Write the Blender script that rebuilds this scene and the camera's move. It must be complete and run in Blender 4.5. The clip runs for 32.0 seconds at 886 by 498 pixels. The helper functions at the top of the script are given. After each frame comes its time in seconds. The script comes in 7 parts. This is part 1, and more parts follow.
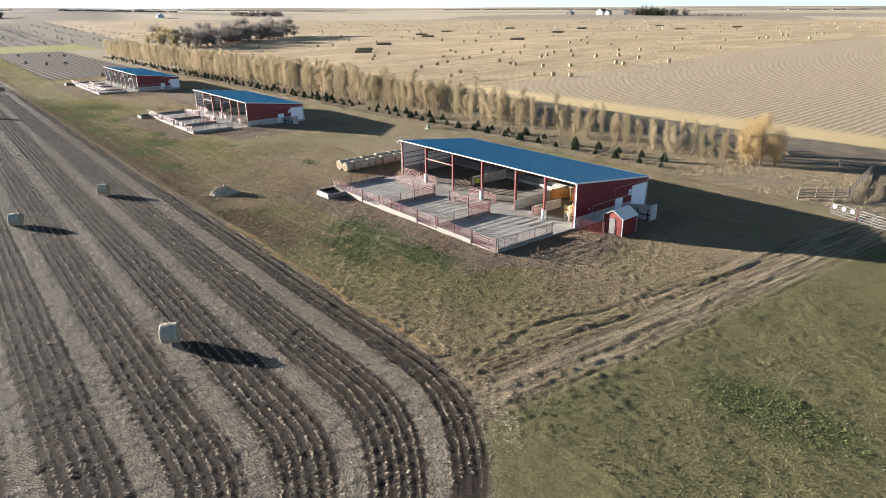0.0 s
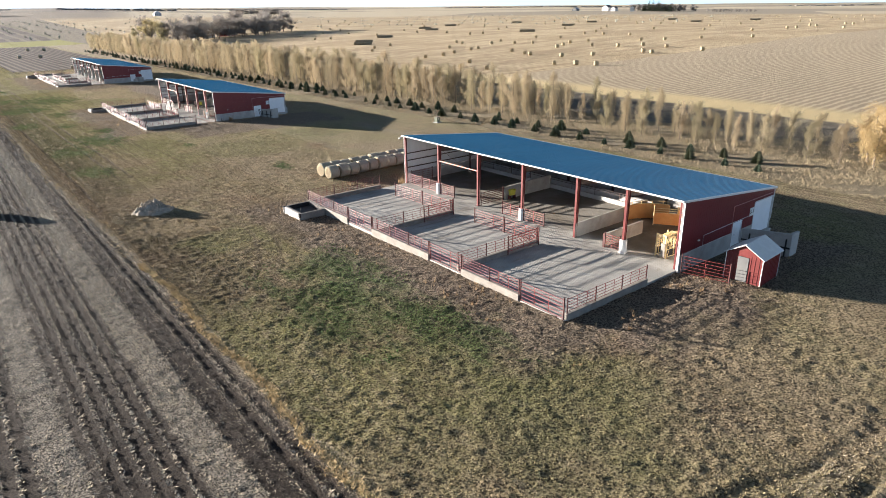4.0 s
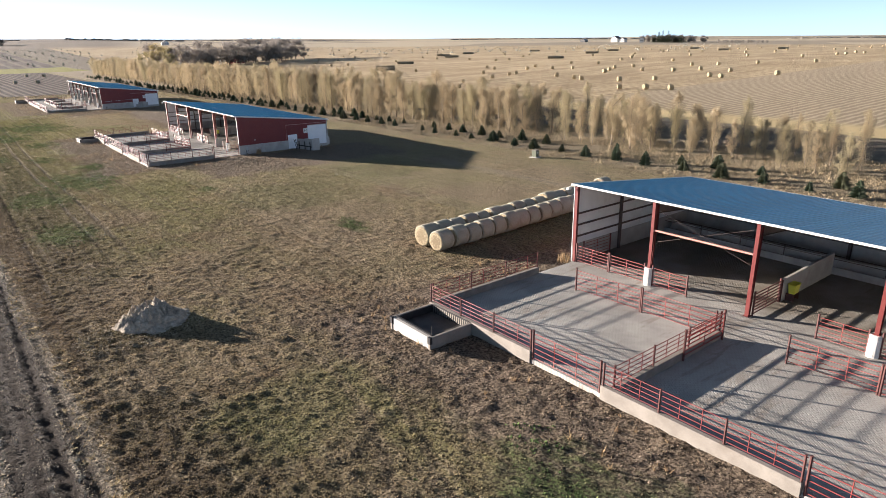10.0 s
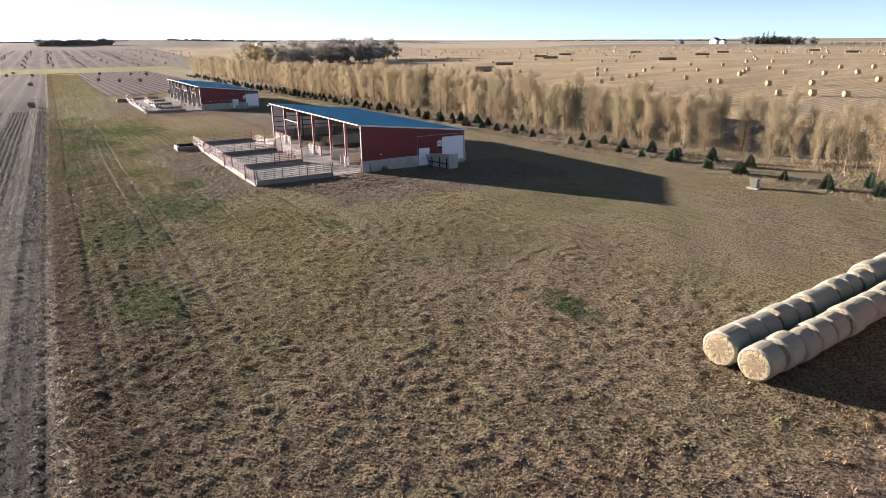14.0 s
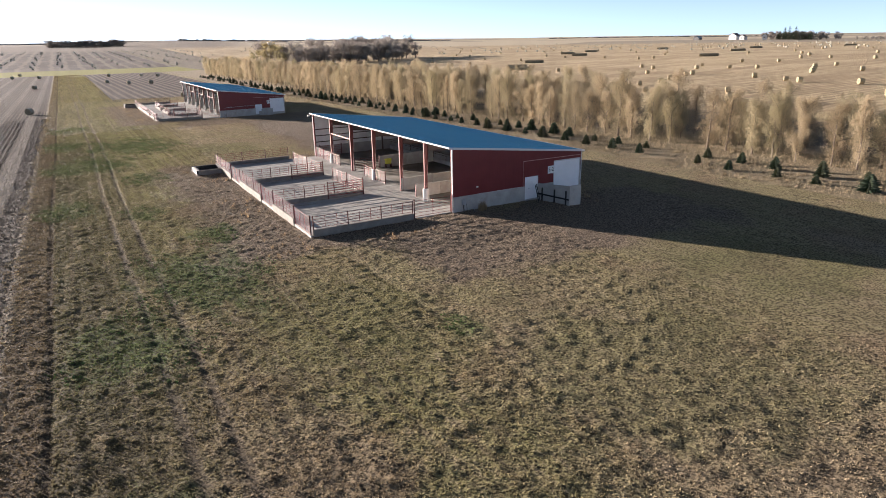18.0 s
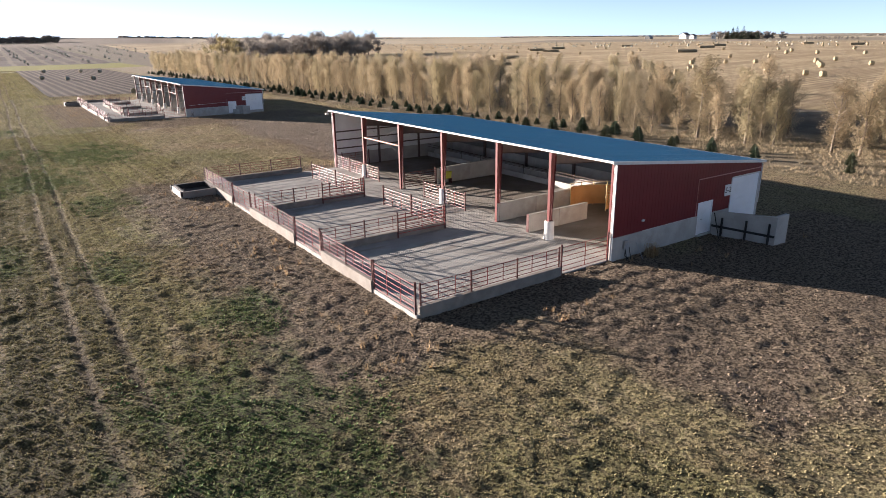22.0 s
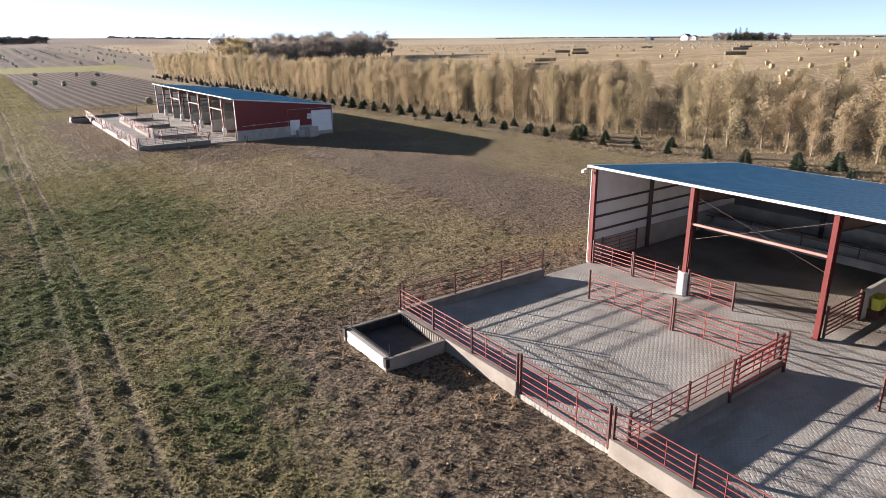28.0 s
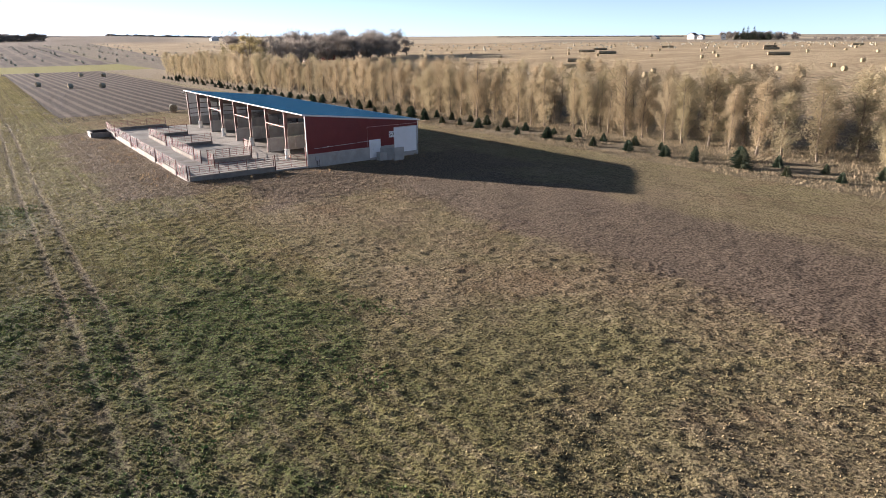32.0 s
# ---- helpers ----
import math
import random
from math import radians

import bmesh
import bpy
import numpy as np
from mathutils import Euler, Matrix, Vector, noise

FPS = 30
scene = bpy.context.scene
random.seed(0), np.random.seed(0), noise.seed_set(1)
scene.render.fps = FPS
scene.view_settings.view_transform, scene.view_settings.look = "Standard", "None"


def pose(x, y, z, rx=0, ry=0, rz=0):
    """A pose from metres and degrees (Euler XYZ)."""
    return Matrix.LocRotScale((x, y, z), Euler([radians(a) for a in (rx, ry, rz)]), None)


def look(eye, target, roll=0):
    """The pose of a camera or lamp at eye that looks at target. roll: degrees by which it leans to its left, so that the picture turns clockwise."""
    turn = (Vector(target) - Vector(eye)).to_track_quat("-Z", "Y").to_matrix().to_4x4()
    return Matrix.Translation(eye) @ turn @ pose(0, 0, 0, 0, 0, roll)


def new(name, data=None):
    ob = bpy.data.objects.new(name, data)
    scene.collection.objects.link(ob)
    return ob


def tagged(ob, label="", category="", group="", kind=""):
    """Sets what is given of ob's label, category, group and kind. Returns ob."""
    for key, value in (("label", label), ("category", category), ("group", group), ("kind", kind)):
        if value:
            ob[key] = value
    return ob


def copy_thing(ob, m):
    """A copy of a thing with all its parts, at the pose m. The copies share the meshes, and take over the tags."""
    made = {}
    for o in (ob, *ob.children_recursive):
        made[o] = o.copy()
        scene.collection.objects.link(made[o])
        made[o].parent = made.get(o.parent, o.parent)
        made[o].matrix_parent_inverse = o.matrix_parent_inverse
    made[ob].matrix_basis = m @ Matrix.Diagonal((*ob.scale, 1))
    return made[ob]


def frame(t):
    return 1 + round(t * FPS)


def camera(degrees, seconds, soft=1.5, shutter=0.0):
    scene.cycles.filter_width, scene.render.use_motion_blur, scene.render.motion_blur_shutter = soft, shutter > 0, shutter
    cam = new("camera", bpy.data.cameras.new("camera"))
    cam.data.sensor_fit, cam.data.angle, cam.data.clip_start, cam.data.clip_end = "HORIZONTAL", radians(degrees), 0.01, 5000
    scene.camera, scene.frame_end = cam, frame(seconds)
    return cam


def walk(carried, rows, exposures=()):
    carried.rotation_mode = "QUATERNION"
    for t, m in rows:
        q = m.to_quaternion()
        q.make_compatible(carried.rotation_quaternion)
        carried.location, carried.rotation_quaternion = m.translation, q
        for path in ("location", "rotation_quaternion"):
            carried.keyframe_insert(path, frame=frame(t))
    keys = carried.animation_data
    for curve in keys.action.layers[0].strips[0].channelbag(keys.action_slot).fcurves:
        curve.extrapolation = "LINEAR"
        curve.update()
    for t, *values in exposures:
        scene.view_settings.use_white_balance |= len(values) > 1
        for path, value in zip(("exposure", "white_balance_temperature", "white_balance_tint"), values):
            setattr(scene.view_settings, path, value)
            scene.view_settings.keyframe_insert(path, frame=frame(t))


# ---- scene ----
# ---------------------------------------------------------------- camera
cam = camera(70.10, 32.0, soft=0.5)
PATH = [
    (0, -58.88, -150.71, 26.16, 69.20, 0.74, -38.53), (0.5, -56.75, -147.68, 25.11, 68.86, 0.83, -38.27), (1, -54.61, -144.66, 24.12, 68.74, 0.91, -38.26),
    (1.5, -52.48, -141.67, 23.22, 68.79, 0.97, -38.32), (2, -50.39, -138.71, 22.41, 69.02, 1.02, -38.52), (2.5, -48.38, -135.78, 21.65, 68.94, 1.05, -38.41),
    (3, -46.43, -132.89, 21.03, 68.96, 1.05, -38.41), (3.5, -44.57, -130.08, 20.55, 69.06, 1.02, -38.40), (4, -42.85, -127.32, 20.17, 69.16, 0.98, -38.36),
    (4.5, -41.30, -124.61, 19.85, 69.25, 0.95, -38.30), (5, -39.95, -121.92, 19.53, 69.29, 0.92, -38.23), (5.5, -38.83, -119.24, 19.16, 69.28, 0.91, -38.18),
    (6, -37.97, -116.55, 18.69, 69.17, 0.93, -38.17), (6.5, -37.37, -113.85, 18.16, 69.08, 0.94, -38.14), (7, -36.89, -111.12, 17.68, 69.07, 0.91, -38.12),
    (7.5, -36.50, -108.38, 17.23, 69.05, 0.86, -38.13), (8, -36.16, -105.64, 16.83, 69.09, 0.80, -38.10), (8.5, -35.82, -102.87, 16.51, 69.31, 0.74, -38.09),
    (9, -35.42, -100.04, 16.39, 70.50, 0.74, -38.17), (9.5, -35.03, -97.25, 16.22, 71.65, 0.80, -38.13), (10, -34.62, -94.48, 15.92, 71.79, 0.86, -38.12),
    (10.5, -34.13, -91.69, 15.70, 71.78, 0.89, -38.04), (11, -33.67, -88.84, 15.53, 71.80, 0.87, -37.10), (11.5, -33.25, -85.96, 15.35, 71.84, 0.82, -35.43),
    (12, -32.87, -83.08, 15.19, 71.86, 0.73, -33.57), (12.5, -32.44, -80.21, 15.07, 71.87, 0.70, -32.43), (13, -32.00, -77.31, 15.02, 71.89, 0.68, -31.82),
    (13.5, -31.54, -74.39, 14.98, 71.96, 0.68, -31.32), (14, -31.07, -71.44, 14.95, 72.02, 0.70, -30.98), (14.5, -30.62, -68.46, 14.94, 72.06, 0.76, -30.73),
    (15, -30.20, -65.45, 14.92, 72.09, 0.83, -30.54), (15.5, -29.80, -62.42, 14.91, 72.12, 0.92, -30.39), (16, -29.42, -59.39, 14.88, 72.14, 1.01, -30.28),
    (16.5, -29.08, -56.36, 14.84, 72.12, 1.13, -30.20), (17, -28.76, -53.34, 14.76, 72.06, 1.20, -30.12), (17.5, -28.48, -50.32, 14.64, 71.97, 1.21, -30.03),
    (18, -28.21, -47.33, 14.50, 71.90, 1.16, -30.19), (18.5, -27.95, -44.34, 14.29, 71.82, 1.08, -30.71), (19, -27.75, -41.32, 14.01, 71.71, 0.99, -31.22),
    (19.5, -27.65, -38.24, 13.65, 71.68, 0.93, -31.42), (20, -27.58, -35.17, 13.26, 71.66, 0.88, -31.80), (20.5, -27.52, -32.13, 12.90, 71.67, 0.86, -32.52),
    (21, -27.49, -29.13, 12.60, 71.70, 0.86, -33.35), (21.5, -27.50, -26.15, 12.39, 71.76, 0.88, -33.99), (22, -27.50, -23.21, 12.27, 71.75, 0.90, -34.55),
    (22.5, -27.49, -20.24, 12.27, 71.75, 0.90, -34.83), (23, -27.46, -17.25, 12.32, 71.69, 0.88, -35.05), (23.5, -27.45, -14.29, 12.34, 71.70, 0.88, -35.21),
    (24, -27.45, -11.33, 12.35, 71.76, 0.87, -35.30), (24.5, -27.48, -8.35, 12.36, 71.82, 0.87, -35.33), (25, -27.52, -5.37, 12.37, 71.87, 0.86, -35.30),
    (25.5, -27.54, -2.38, 12.39, 71.90, 0.85, -35.30), (26, -27.53, 0.62, 12.42, 71.93, 0.84, -35.32), (26.5, -27.51, 3.62, 12.45, 71.94, 0.82, -35.35),
    (27, -27.49, 6.63, 12.49, 71.93, 0.82, -35.38), (27.5, -27.48, 9.63, 12.52, 71.89, 0.82, -35.41), (28, -27.48, 12.62, 12.56, 71.82, 0.83, -35.43),
    (28.5, -27.49, 15.55, 12.58, 71.85, 0.86, -35.44), (29, -27.49, 18.49, 12.60, 71.86, 0.90, -35.41), (29.5, -27.50, 21.44, 12.63, 71.84, 0.92, -35.42),
    (30, -27.55, 24.41, 12.68, 71.81, 0.93, -35.47), (30.5, -27.64, 27.40, 12.73, 71.81, 0.92, -35.49), (31, -27.75, 30.38, 12.82, 71.78, 0.87, -35.53),
    (31.5, -27.86, 33.37, 12.93, 71.75, 0.80, -35.58), (32, -27.98, 36.35, 13.04, 71.69, 0.72, -35.63)
]
walk(cam, [(t, pose(*p)) for t, *p in PATH], [(0.0, 2.36, 5650, 11), (9.0, 2.34, 5760, 13), (10.8, 2.06, 5870, 17), (12.0, 2.07, 5870, 17.5), (13.5, 2.09, 5870, 18), (17.0, 2.08, 5860, 18.5), (32.0, 2.08, 5880, 19)])

# ---------------------------------------------------------------- light
SUN_EL, SUN_AZ = radians(9.0), radians(-29.2)      # azimuth from +y, towards +x
world = bpy.data.worlds.new("world")
scene.world = world
world.use_nodes = True
wt = world.node_tree
sky = wt.nodes.new("ShaderNodeTexSky")
sky.sky_type, sky.sun_disc = "NISHITA", False
sky.sun_elevation, sky.sun_rotation = SUN_EL, SUN_AZ
sky.air_density, sky.dust_density, sky.ozone_density = 0.3, 0.05, 1.6
haze = wt.nodes.new("ShaderNodeHueSaturation")
haze.inputs["Hue"].default_value, haze.inputs["Saturation"].default_value = 0.477, 0.61
wt.links.new(sky.outputs[0], haze.inputs["Color"])
wt.links.new(haze.outputs[0], wt.nodes["Background"].inputs[0])
wt.nodes["Background"].inputs[1].default_value = 0.0485
sun = new("sun", bpy.data.lights.new("sun", "SUN"))
sun.data.energy, sun.data.angle, sun.data.color = 5.0, radians(0.55), (1.0, 0.845, 0.655)
sun.matrix_world = look((0, 0, 60), (-math.sin(SUN_AZ) * 10, -math.cos(SUN_AZ) * 10, 60 - 10 * math.tan(SUN_EL)))


# ---------------------------------------------------------------- materials
class Nodes:
    """Short hand for building a node tree."""

    def __init__(self, name):
        self.m = bpy.data.materials.new(name)
        self.m.use_nodes = True
        self.t = self.m.node_tree
        self.b = self.t.nodes["Principled BSDF"]

    def put(self, sock, v):
        if isinstance(v, bpy.types.NodeSocket):
            self.t.links.new(v, sock)
        elif isinstance(v, (tuple, list)) and len(v) == 3 and sock.type == "RGBA":
            sock.default_value = (*v, 1)
        else:
            sock.default_value = v

    def node(self, kind, out=0, props=(), **ins):
        n = self.t.nodes.new(kind)
        for k, v in props:
            if k == "op":
                n.operation = v
            elif k == "blend":
                n.blend_type = v
            elif k == "type":
                n.data_type = v
            elif k == "interp":
                n.interpolation_type = v
            elif k == "feature":
                n.feature = v
        for k, v in ins.items():
            self.put(n.inputs[int(k[1:]) if k[0] == "i" and k[1:].isdigit() else k], v)
        return n.outputs[out]

    def math(self, op, a, b=0.0, c=0.0):
        return self.node("ShaderNodeMath", props=(("op", op),), i0=a, i1=b, i2=c)

    def noise(self, vec, scale, detail=3.0, rough=0.55):
        n = self.t.nodes.new("ShaderNodeTexNoise")
        self.put(n.inputs["Vector"], vec)
        n.inputs["Scale"].default_value, n.inputs["Detail"].default_value, n.inputs["Roughness"].default_value = scale, detail, rough
        return n.outputs["Fac"]

    def band(self, v, lo, hi):
        """0 below lo, 1 above hi, smooth between."""
        n = self.t.nodes.new("ShaderNodeMapRange")
        n.interpolation_type = "SMOOTHSTEP"
        self.put(n.inputs[0], v)
        n.inputs[1].default_value, n.inputs[2].default_value = lo, hi
        return n.outputs[0]

    def mix(self, fac, a, b, blend="MIX"):
        n = self.t.nodes.new("ShaderNodeMix")
        n.data_type, n.blend_type = "RGBA", blend
        self.put(n.inputs[0], fac)
        self.put(n.inputs[6], a)
        self.put(n.inputs[7], b)
        return n.outputs[2]

    def bump(self, height, strength, dist):
        n = self.t.nodes.new("ShaderNodeBump")
        n.inputs["Strength"].default_value, n.inputs["Distance"].default_value = strength, dist
        self.put(n.inputs["Height"], height)
        self.put(self.b.inputs["Normal"], n.outputs[0])

    def geo(self, out="Position"):
        return self.t.nodes.new("ShaderNodeNewGeometry").outputs[out]

    def coord(self, out="Object"):
        return self.t.nodes.new("ShaderNodeTexCoord").outputs[out]

    def rand(self):
        return self.t.nodes.new("ShaderNodeObjectInfo").outputs["Random"]

    def done(self, color, rough=0.8, metal=0.0, spec=0.3):
        self.put(self.b.inputs["Base Color"], color)
        self.put(self.b.inputs["Roughness"], rough)
        self.put(self.b.inputs["Metallic"], metal)
        self.put(self.b.inputs["Specular IOR Level"], spec)
        return self.m


def surface(name, a, b, stain=None, scale=3.0, fine=40.0, rough=0.8, metal=0.0, bump=0.3, dist=0.01, amount=0.35, spec=0.3, vary=0.0):
    """A weathered surface: two tones mixed at a broad and a fine scale, stains, and relief."""
    n = Nodes(name)
    v = n.coord()
    big, small = n.noise(v, scale, 4), n.noise(v, fine, 3)
    col = n.mix(n.band(n.math("ADD", n.math("MULTIPLY", big, 0.7), n.math("MULTIPLY", small, 0.3)), 0.32, 0.68), a, b)
    if stain:
        col = n.mix(n.math("MULTIPLY", n.band(n.noise(v, scale * 0.45, 6, 0.7), 0.5, 0.72), amount), col, stain)
    if vary:
        col = n.mix(n.math("MULTIPLY", n.rand(), vary), col, tuple(x * 0.45 for x in a))
    n.bump(small, bump, dist)
    return n.done(col, n.math("ADD", rough - 0.08, n.math("MULTIPLY", big, 0.16)), metal, spec)


def turf(n, p, crisp=1.0):
    """Colour of the mown pasture at world position p: dry tan, olive and green patches, bare brown."""
    xy = n.t.nodes.new("ShaderNodeSeparateXYZ")
    n.put(xy.inputs[0], p)
    x, y = xy.outputs[0], xy.outputs[1]
    big, mid, fine = n.noise(p, 0.035, 4), n.noise(p, 0.25, 5, 0.65), n.noise(p, 5.5, 5, 0.82)
    flow = n.node("ShaderNodeVectorMath", props=(("op", "MULTIPLY"),), i0=p, i1=(1.0, 0.06, 1.0))
    streak, swipe = n.noise(flow, 0.75, 4, 0.6), n.noise(flow, 0.22, 3, 0.55)
    col = n.mix(n.band(mid, 0.35, 0.65), (0.53, 0.42, 0.26), (0.435, 0.355, 0.215))
    col = n.mix(n.math("MULTIPLY", n.band(streak, 0.50, 0.62), 0.7), col, (0.46, 0.365, 0.24))
    col = n.mix(n.math("MULTIPLY", n.band(streak, 0.49, 0.38), 0.7), col, (0.24, 0.185, 0.125))
    col = n.mix(n.math("MULTIPLY", n.band(swipe, 0.50, 0.64), 0.55), col, (0.33, 0.315, 0.14))
    thin = n.node("ShaderNodeVectorMath", props=(("op", "MULTIPLY"),), i0=p, i1=(1.0, 0.035, 1.0))
    line = n.noise(thin, 2.1, 3, 0.6)
    col = n.mix(n.math("MULTIPLY", n.band(line, 0.48, 0.36), 0.6), col, (0.20, 0.15, 0.105))
    col = n.mix(n.math("MULTIPLY", n.band(line, 0.54, 0.66), 0.5), col, (0.55, 0.45, 0.30))
    col = n.mix(n.band(n.math("ADD", big, n.math("MULTIPLY", mid, 0.35)), 0.52, 0.78), col, (0.37, 0.345, 0.155))
    col = n.mix(n.math("MULTIPLY", n.band(n.noise(p, 0.11, 5, 0.6), 0.5, 0.68), 0.7), col, (0.36, 0.235, 0.15))
    col = n.mix(n.math("MULTIPLY", n.band(n.math("ADD", x, n.math("MULTIPLY", mid, 9.0)), -15.0, -25.0), n.math("MULTIPLY", n.band(y, -62.0, -30.0), 0.4)), col, (0.30, 0.275, 0.13))
    col = n.mix(n.math("MULTIPLY", n.math("MULTIPLY", n.band(n.math("ADD", x, n.math("MULTIPLY", mid, 6.0)), -4.0, -16.0), n.band(n.math("ADD", y, n.math("MULTIPLY", mid, 40.0)), 15.0, 75.0)), 0.78), col, n.mix(n.band(streak, 0.42, 0.58), (0.29, 0.29, 0.115), (0.41, 0.40, 0.165)))
    drill = n.math("SINE", n.math("MULTIPLY", n.math("ADD", x, n.math("MULTIPLY", mid, 0.5)), 2 * math.pi / 0.95))
    col = n.mix(n.math("MULTIPLY", n.band(drill, 0.2, 0.9), n.math("MULTIPLY", n.band(n.noise(flow, 0.5, 3), 0.4, 0.6), 0.38)), col, (0.15, 0.115, 0.075))
    col = n.mix(n.math("MULTIPLY", n.band(n.math("ADD", y, n.math("MULTIPLY", mid, 10.0)), -97.0, -108.0), 0.55), col, (0.47, 0.385, 0.245))
    lush = n.math("MULTIPLY", n.band(n.math("ADD", x, n.math("MULTIPLY", mid, 6.0)), -16.0, -24.0), n.band(n.math("ADD", y, n.math("MULTIPLY", mid, 16.0)), -44.0, -8.0))
    col = n.mix(n.math("MULTIPLY", lush, 0.6), col, n.mix(n.band(streak, 0.40, 0.60), (0.215, 0.19, 0.09), (0.36, 0.32, 0.15)))
    # strip by the field, its colour also darkened for shade among the tussocks
    col = n.mix(n.math("MULTIPLY", n.math("MULTIPLY", n.band(n.math("ADD", x, n.math("MULTIPLY", mid, 3.0)), -21.5, -28.5), n.math("MULTIPLY", n.band(y, -92.0, -76.0), n.band(y, 120.0, 60.0))), 0.78), col, n.mix(n.band(y, -40.0, -10.0), (0.10, 0.072, 0.045), (0.088, 0.092, 0.037)))
    # drier ground between the barns, and the wheel track to the far barn's dock
    col = n.mix(n.math("MULTIPLY", n.math("MULTIPLY", n.band(n.math("ADD", x, n.math("MULTIPLY", mid, 6.0)), -14.0, -6.0), n.band(y, -64.0, -50.0)), 0.35), col, (0.58, 0.475, 0.31))
    lane = n.math("ABSOLUTE", n.math("ADD", n.math("SUBTRACT", x, 19.6), n.math("MULTIPLY", n.math("SUBTRACT", n.noise(p, 0.09, 2), 0.5), 5.0)))
    lane = n.math("MULTIPLY", n.band(n.math("ADD", lane, n.math("MULTIPLY", mid, 1.5)), 2.6, 1.0), n.math("MULTIPLY", n.band(y, -68.0, -56.0), n.band(y, -16.0, -30.0)))
    col = n.mix(n.math("MULTIPLY", lane, 0.55), col, (0.50, 0.42, 0.33))
    # mottled sward of close-cropped and rank spots
    sward = n.noise(n.node("ShaderNodeVectorMath", props=(("op", "MULTIPLY"),), i0=p, i1=(1.0, 0.4, 1.0)), 1.1, 5, 0.78)
    col = n.mix(n.math("MULTIPLY", n.band(sward, 0.47, 0.36), 0.5), col, (0.19, 0.15, 0.095))
    col = n.mix(n.math("MULTIPLY", n.band(sward, 0.53, 0.64), 0.5), col, (0.60, 0.50, 0.335))
    # green regrowth in patches
    green = None
    for gx, gy, r in GREEN:
        d = n.math("ADD", n.math("POWER", n.math("DIVIDE", n.math("SUBTRACT", x, gx), r), 2.0), n.math("POWER", n.math("DIVIDE", n.math("SUBTRACT", y, gy), r * 1.7), 2.0))
        g = n.math("SUBTRACT", 1.0, d)
        green = g if green is None else n.math("MAXIMUM", green, g)
    green = n.band(n.math("ADD", green, n.math("MULTIPLY", n.math("SUBTRACT", n.noise(n.node("ShaderNodeVectorMath", props=(("op", "MULTIPLY"),), i0=p, i1=(1.0, 0.4, 1.0)), 0.75, 5, 0.7), 0.5), 4.0)), -0.1, 1.2)
    # worn tan ground and olive stretches
    for spots, tone, amount in ((WORN, (0.47, 0.375, 0.25), 0.6), (OLIVE, (0.25, 0.265, 0.10), 0.5)):
        near = None
        for gx, gy, r in spots:
            d = n.math("ADD", n.math("POWER", n.math("DIVIDE", n.math("SUBTRACT", x, gx), r), 2.0), n.math("POWER", n.math("DIVIDE", n.math("SUBTRACT", y, gy), r), 2.0))
            near = d if near is None else n.math("MINIMUM", near, d)
        near = n.band(n.math("ADD", near, n.math("MULTIPLY", n.math("SUBTRACT", n.noise(p, 0.35, 5, 0.65), 0.5), 3.0)), 1.3, 0.1)
        col = n.mix(n.math("MULTIPLY", near, amount), col, tone)
    # trampled soil round each barn's pens
    soil = None
    for bx, by, hx, hy in APRON:
        d = n.math("MAXIMUM", n.math("SUBTRACT", n.math("ABSOLUTE", n.math("SUBTRACT", x, bx)), hx), n.math("SUBTRACT", n.math("ABSOLUTE", n.math("SUBTRACT", y, by)), hy))
        soil = d if soil is None else n.math("MINIMUM", soil, d)
    soil = n.band(n.math("ADD", soil, n.math("MULTIPLY", n.math("SUBTRACT", mid, 0.5), 9.0)), 3.0, -0.5)
    col = n.mix(n.math("MULTIPLY", soil, 0.85), col, n.mix(n.band(fine, 0.3, 0.7), (0.19, 0.145, 0.115), (0.44, 0.35, 0.27)))
    # curved tracks of a loader between the heap and the trough
    ring = n.math("SQRT", n.math("ADD", n.math("POWER", n.math("ADD", x, 48.0), 2.0), n.math("POWER", n.math("ADD", y, 66.0), 2.0)))
    ring = n.math("MINIMUM", n.math("ABSOLUTE", n.math("SUBTRACT", ring, 26.5)), n.math("MINIMUM", n.math("ABSOLUTE", n.math("SUBTRACT", ring, 28.3)), n.math("ABSOLUTE", n.math("SUBTRACT", ring, 31.0))))
    ring = n.math("MULTIPLY", n.band(n.math("ADD", ring, n.math("MULTIPLY", mid, 0.6)), 0.75, 0.4), n.band(x, -33.0, -26.0))
    col = n.mix(n.math("MULTIPLY", ring, 0.5), col, n.mix(n.band(fine, 0.4, 0.6), (0.13, 0.10, 0.075), (0.44, 0.35, 0.25)))
    # wheel ruts along the pasture's edge
    sway = n.math("ADD", n.math("MULTIPLY", n.math("SINE", n.math("MULTIPLY", y, 0.07)), 0.16), n.math("MULTIPLY", n.math("SINE", n.math("ADD", n.math("MULTIPLY", y, 0.23), 1.0)), 0.03))
    rut = n.math("MINIMUM", n.math("ABSOLUTE", n.math("ADD", n.math("ADD", x, sway), 26.6)), n.math("ABSOLUTE", n.math("ADD", n.math("ADD", x, sway), 25.0)))
    rut = n.math("ADD", rut, n.math("MULTIPLY", n.math("SUBTRACT", n.noise(p, 2.2, 3, 0.7), 0.5), 0.25))
    worn = n.math("MULTIPLY", n.band(y, -55.0, -25.0), n.band(n.noise(thin, 0.9, 3), 0.25, 0.45))
    col = n.mix(n.math("MULTIPLY", n.math("MULTIPLY", n.band(rut, 0.36, 0.18), worn), 0.52), col, n.mix(n.band(n.math("ADD", y, n.math("MULTIPLY", mid, 20.0)), 8.0, 30.0), (0.20, 0.16, 0.115), (0.41, 0.345, 0.235)))
